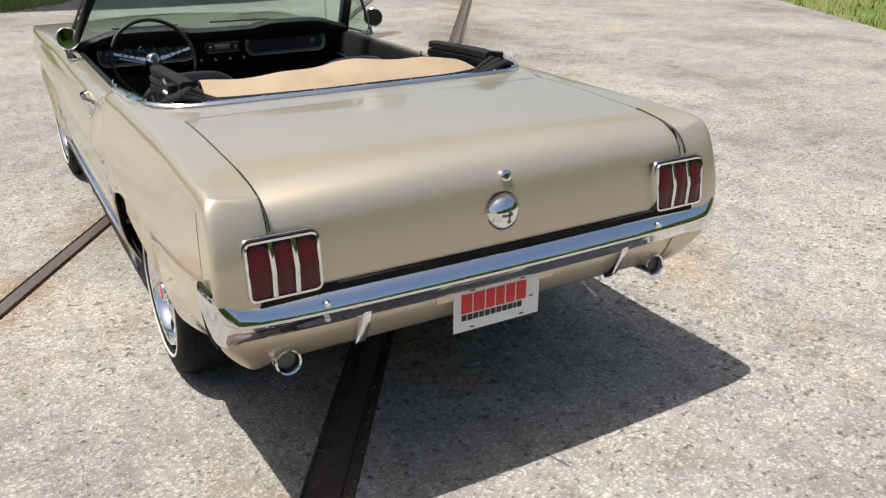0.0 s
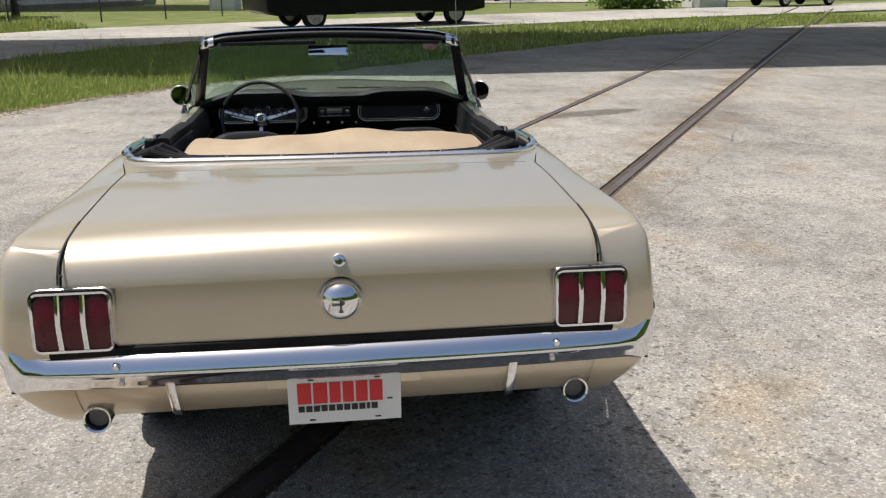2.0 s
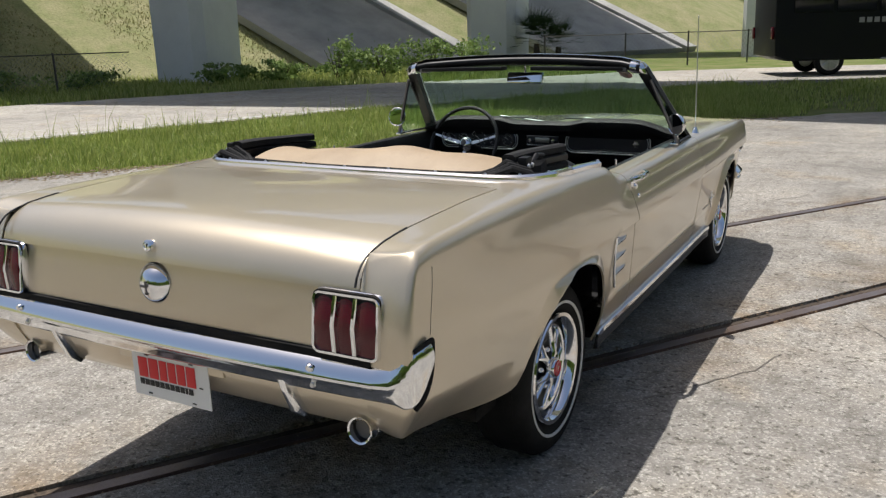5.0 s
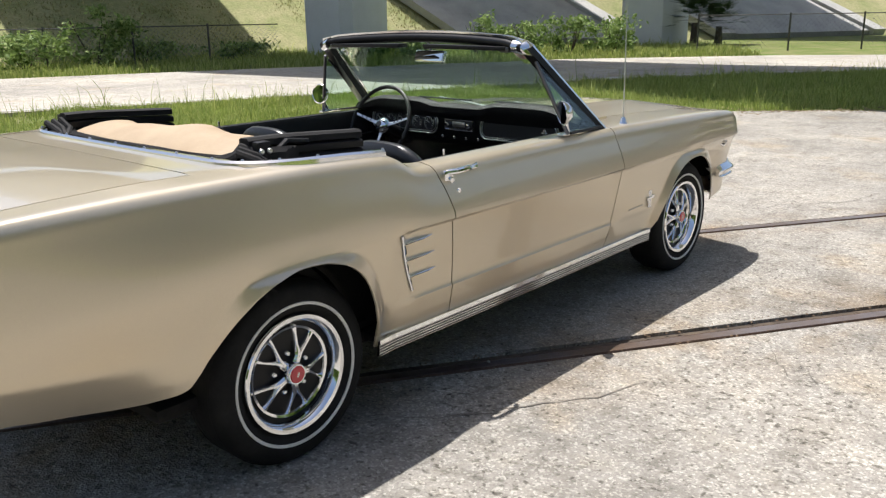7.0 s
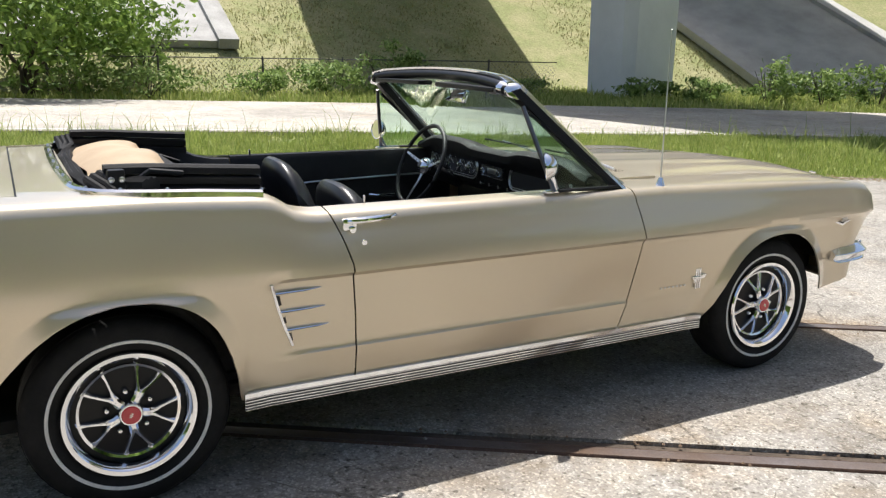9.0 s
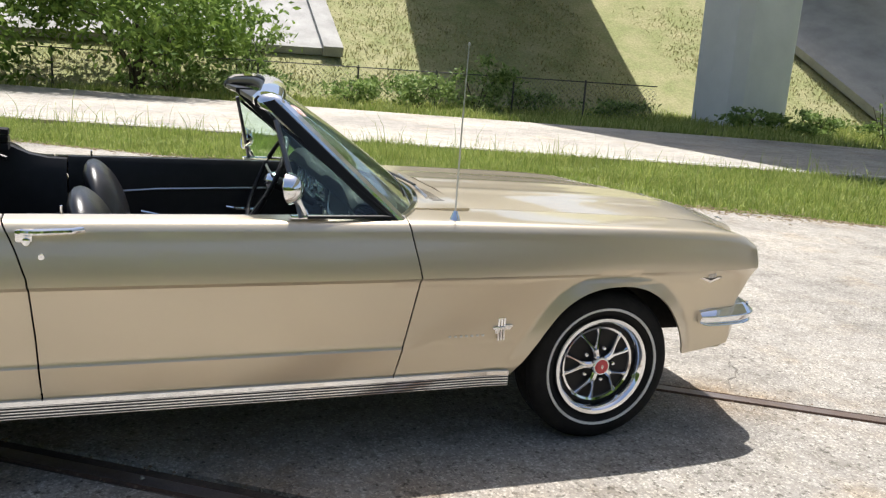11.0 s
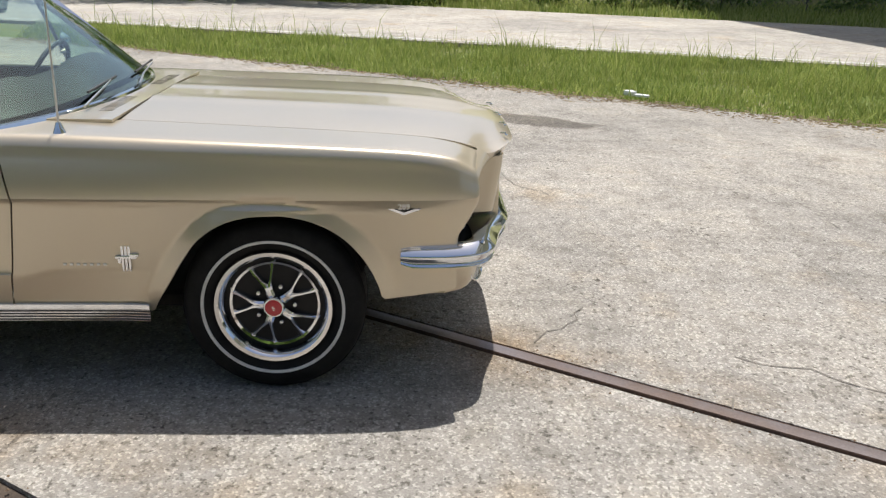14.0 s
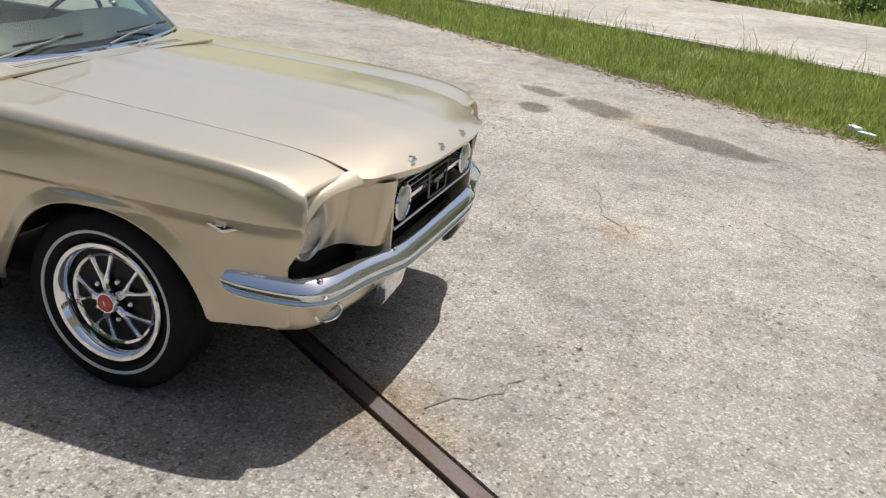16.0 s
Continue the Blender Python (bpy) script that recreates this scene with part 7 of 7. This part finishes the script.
def road_wheel(parent, x, y, r, side, mt=ALLOY):
    m = Matrix.Translation((x, y, r)) @ pose(0, 0, 0, 0, 90 * side, 0)
    w = lathe("wheel", [(r * 0.62, -0.20), (r * 0.9, -0.20), (r, -0.16), (r, -0.04), (r * 0.92, 0.0), (r * 0.66, 0.005), (r * 0.62, -0.02)], RUBBER, parent, 28, m, True)
    lathe("rim", [(r * 0.66, 0.004), (r * 0.60, 0.008), (r * 0.56, -0.03), (r * 0.2, -0.035), (r * 0.16, 0.0), (0.0, 0.004)], mt, w, 28, m)
    for k in range(6):
        a = 6.283 * k / 6
        bm = bmesh.new()
        add_tube(bm, [m @ Vector((r * 0.15 * math.cos(a), r * 0.15 * math.sin(a), -0.008)), m @ Vector((r * 0.58 * math.cos(a), r * 0.58 * math.sin(a), -0.004))], r * 0.06, 6)
        part("spoke", bm, mt, w)


def shell(name, prof, w0, w1, material, parent, zsplit):
    """A car body from a side outline of (y, z): full width low down, drawn in above zsplit."""
    bm = bmesh.new()
    rings = []
    for f in (-1.0, -0.94, 0.94, 1.0):
        ring = []
        for y, z in prof:
            k = 0 if z < zsplit else min(1, (z - zsplit) / 0.5)
            w = w0 + (w1 - w0) * k
            sh = 0.97 if abs(f) == 1.0 else 1.0
            ring.append((f * w, y * (1.0 if sh == 1 else 0.995), zsplit + (z - zsplit) * sh))
        rings.append([bm.verts.new(v) for v in ring])
    n = len(prof)
    for A, B in zip(rings, rings[1:]):
        for i in range(n):
            bm.faces.new((A[i], A[(i + 1) % n], B[(i + 1) % n], B[i]))
    bm.faces.new(rings[0][::-1])
    bm.faces.new(rings[-1])
    bmesh.ops.triangulate(bm, faces=[f for f in bm.faces if len(f.verts) > 4])
    return part(name, bm, material, parent, sharp=30)


def sedan(m, paint, label):
    c = tagged(new("parked_car"), label, "car", "cars parked at the workshop")
    prof = [(-2.2, 0.30), (-2.25, 0.62), (-2.1, 0.92), (-1.55, 0.98), (-0.95, 1.42), (0.35, 1.45), (1.05, 1.0), (1.95, 0.86), (2.25, 0.68), (2.25, 0.32), (1.9, 0.24), (-1.9, 0.24)]
    shell("body", prof, 0.88, 0.66, paint, c, 0.95)
    for s in (1, -1):
        prism("side_window", [(-1.25, 1.02), (-0.85, 1.36), (0.30, 1.38), (0.85, 1.02)], s * 0.80, s * 0.86, "x", CARGLASS, c, 0.0)
        for y in (-1.35, 1.40):
            road_wheel(c, s * 0.86, y, 0.32, s)
        box("headlight", (s * 0.62, 2.20, 0.66), (0.34, 0.12, 0.14), LAMPGLASS, c, 0.03)
        box("tail_light", (s * 0.66, -2.20, 0.72), (0.30, 0.10, 0.16), REDLENS, c, 0.03)
    prism("windshield", [(0.98, 1.04), (0.42, 1.40), (0.50, 1.41), (1.06, 1.06)], -0.62, 0.62, "x", CARGLASS, c)
    prism("rear_window", [(-1.50, 1.02), (-1.00, 1.38), (-1.06, 1.40), (-1.58, 1.04)], -0.62, 0.62, "x", CARGLASS, c)
    c.matrix_world = m
    return c


sedan(pose(8.2, 52.5, -0.03, 0, 0, 88), BLACKCAR, "dark saloon car parked before the workshop")
sedan(pose(3.0, 53.2, -0.03, 0, 0, 92), SILVER, "silver saloon car parked before the workshop")
sedan(pose(23.8, 52.0, -0.03, 0, 0, 95), SILVER, "silver estate car parked beside the open bay")

# black shuttle bus on the road
bus = tagged(new("shuttle_bus"), "black shuttle bus with dark windows on the road", "bus")
prof = [(-3.9, 0.55), (-3.95, 2.9), (-3.7, 3.05), (1.6, 3.05), (2.2, 2.75), (2.75, 1.75), (3.75, 1.45), (3.9, 1.1), (3.9, 0.5), (3.4, 0.42), (-3.5, 0.42)]
shell("body", prof, 1.14, 1.06, BLACKCAR, bus, 1.6)
for s in (1, -1):
    for k in range(4):
        box("side_window", (s * 1.125, -2.9 + 1.15 * k, 2.15), (0.03, 1.05, 0.85), CARGLASS, bus, 0.02)
    box("cab_window", (s * 1.10, 2.0, 2.0), (0.03, 0.75, 0.6), CARGLASS, bus, 0.02)
    for y in (-2.35, 2.75):
        road_wheel(bus, s * 1.08, y, 0.40, s)
    box("headlight", (s * 0.85, 3.86, 1.05), (0.34, 0.08, 0.20), LAMPGLASS, bus, 0.03)
    box("tail_light", (s * 0.98, -3.95, 1.2), (0.16, 0.05, 0.34), REDLENS, bus, 0.02)
    box("mirror", (s * 1.30, 2.45, 1.75), (0.22, 0.10, 0.34), BLACKCAR, bus, 0.03)
    for k in range(14):
        bm = bmesh.new()
        add_box(bm, (s * 1.148, -1.6 + 0.20 * k + (0.15 if k > 6 else 0), 1.50), (0.006, 0.14, 0.14), 0.0)
        part("lettering_bar", bm, GREYBAR, bus)
    box("side_step", (s * 1.12, 0.4, 0.44), (0.10, 2.8, 0.06), SILVER, bus, 0.01)
prism("windshield", [(2.28, 2.70), (2.80, 1.80), (2.88, 1.84), (2.36, 2.76)], -0.95, 0.95, "x", CARGLASS, bus)
bus.matrix_world = pose(1.2, 25.8, -0.02, 0, 0, -66)

# tan pickup further along the road
pk = tagged(new("pickup_truck"), "tan metallic crew-cab pickup truck on the road", "truck")
prof = [(-2.9, 0.55), (-2.95, 1.05), (-1.05, 1.08), (-0.95, 1.75), (0.35, 1.80), (1.0, 1.18), (2.55, 1.05), (2.8, 0.85), (2.8, 0.5), (2.3, 0.42), (-2.4, 0.42)]
shell("body", prof, 1.0, 0.78, TAN, pk, 1.06)
for s in (1, -1):
    prism("side_window", [(-0.85, 1.16), (-0.80, 1.68), (0.28, 1.70), (0.78, 1.20)], s * 0.90, s * 0.95, "x", CARGLASS, pk)
    for y in (-1.75, 1.80):
        road_wheel(pk, s * 0.97, y, 0.40, s)
    box("headlight", (s * 0.80, 2.74, 0.86), (0.30, 0.12, 0.24), LAMPGLASS, pk, 0.03)
    box("tail_light", (s * 0.92, -2.92, 0.88), (0.14, 0.08, 0.36), REDLENS, pk, 0.02)
    box("mirror", (s * 1.12, 0.75, 1.25), (0.20, 0.10, 0.22), BLACKCAR, pk, 0.03)
    box("door_handle", (s * 1.0, -0.15, 1.0), (0.03, 0.16, 0.04), BLACKCAR, pk, 0.01)
box("front_bumper", (0, 2.86, 0.58), (1.9, 0.14, 0.22), CHROME, pk, 0.04)
prism("windshield", [(0.42, 1.74), (0.98, 1.22), (1.05, 1.24), (0.50, 1.78)], -0.70, 0.70, "x", CARGLASS, pk)
pk.matrix_world = pose(24.0, 40.0, -0.02, 0, 0, -66)

# bare-stemmed trees before the workshop
for i, (x, y) in enumerate(((-1.2, 49.5), (5.5, 50.0), (10.2, 50.5), (27.0, 49.5), (-3.6, 53.0))):
    tree(x, y, 5.4, (1.9, 1.9, 1.1), 900, 0.13, 70 + i, 4, "small open-crowned street tree", 4.2)
shrub(16.0, 39.2, 1.8, 1.5, 2.0, 2600, 0.11, 91, LEAF, "rounded dark green shrub by a pier")
shrub(14.2, 39.6, 1.2, 1.2, 1.6, 1600, 0.11, 92, LEAF, "rounded dark green shrub by a pier")
lad = tagged(new("leaning_ladder"), "pale ladder frame leaning before the workshop", "ladder")
for x in (25.6, 26.2):
    tube("stile", [(x, 54.0, 0), (x + 1.4, 56.3, 5.0)], 0.05, SILVER, lad, 6)
for k in range(9):
    q = 0.08 + 0.1 * k
    tube("rung", [(25.6 + 1.4 * q, 54 + 2.3 * q, 5 * q), (26.2 + 1.4 * q, 54 + 2.3 * q, 5 * q)], 0.03, SILVER, lad, 5)


def woods(name, pts, h, count, size, seed):
    """A distant belt of trees as many leaf clumps, uneven along its top."""
    rg = random.Random(seed)
    V, F = [], []
    L = [math.hypot(b[0] - a[0], b[1] - a[1]) for a, b in zip(pts, pts[1:])]
    for _ in range(count):
        k = rg.choices(range(len(L)), L)[0]
        t = rg.random()
        a, b = pts[k], pts[k + 1]
        x, y = a[0] + (b[0] - a[0]) * t + rg.gauss(0, 1.5), a[1] + (b[1] - a[1]) * t + rg.gauss(0, 1.5)
        top = h * (0.72 + 0.5 * noise.noise(Vector((x * 0.12, y * 0.12, seed))) + 0.2 * noise.noise(Vector((x * 0.5, y * 0.5, seed))))
        z = rg.uniform(-0.1, max(1.0, top)) ** 1.0
        n = Vector((rg.gauss(0, 1), rg.gauss(0, 1), rg.gauss(0.4, 0.8))).normalized()
        p = n.orthogonal().normalized() * size * rg.uniform(0.6, 1.4)
        q = n.cross(p) * 0.7
        c = Vector((x, y, z))
        i = len(V)
        V += [c - p, c + q, c + p, c - q]
        F.append((i, i + 1, i + 2, i + 3))
    return tagged(link_mesh(name, V, F, LEAF, None, False), "distant belt of mixed green trees", "woods", kind="stuff")


woods("distant_woods", [(46, 78), (70, 60), (85, 20), (80, -30), (40, -70), (-20, -80)], 9.0, 16000, 0.75, 31)
woods("woods_behind_workshop", [(-30, 82), (0, 84), (30, 82), (50, 76)], 9.0, 7000, 0.6, 33)
# out of view: added so the car's upper sides reflect a dark band
woods("nearer_woods", [(44, 34), (36, 8), (31, -16), (22, -36), (-4, -46), (-28, -40)], 14.5, 19000, 0.75, 35)
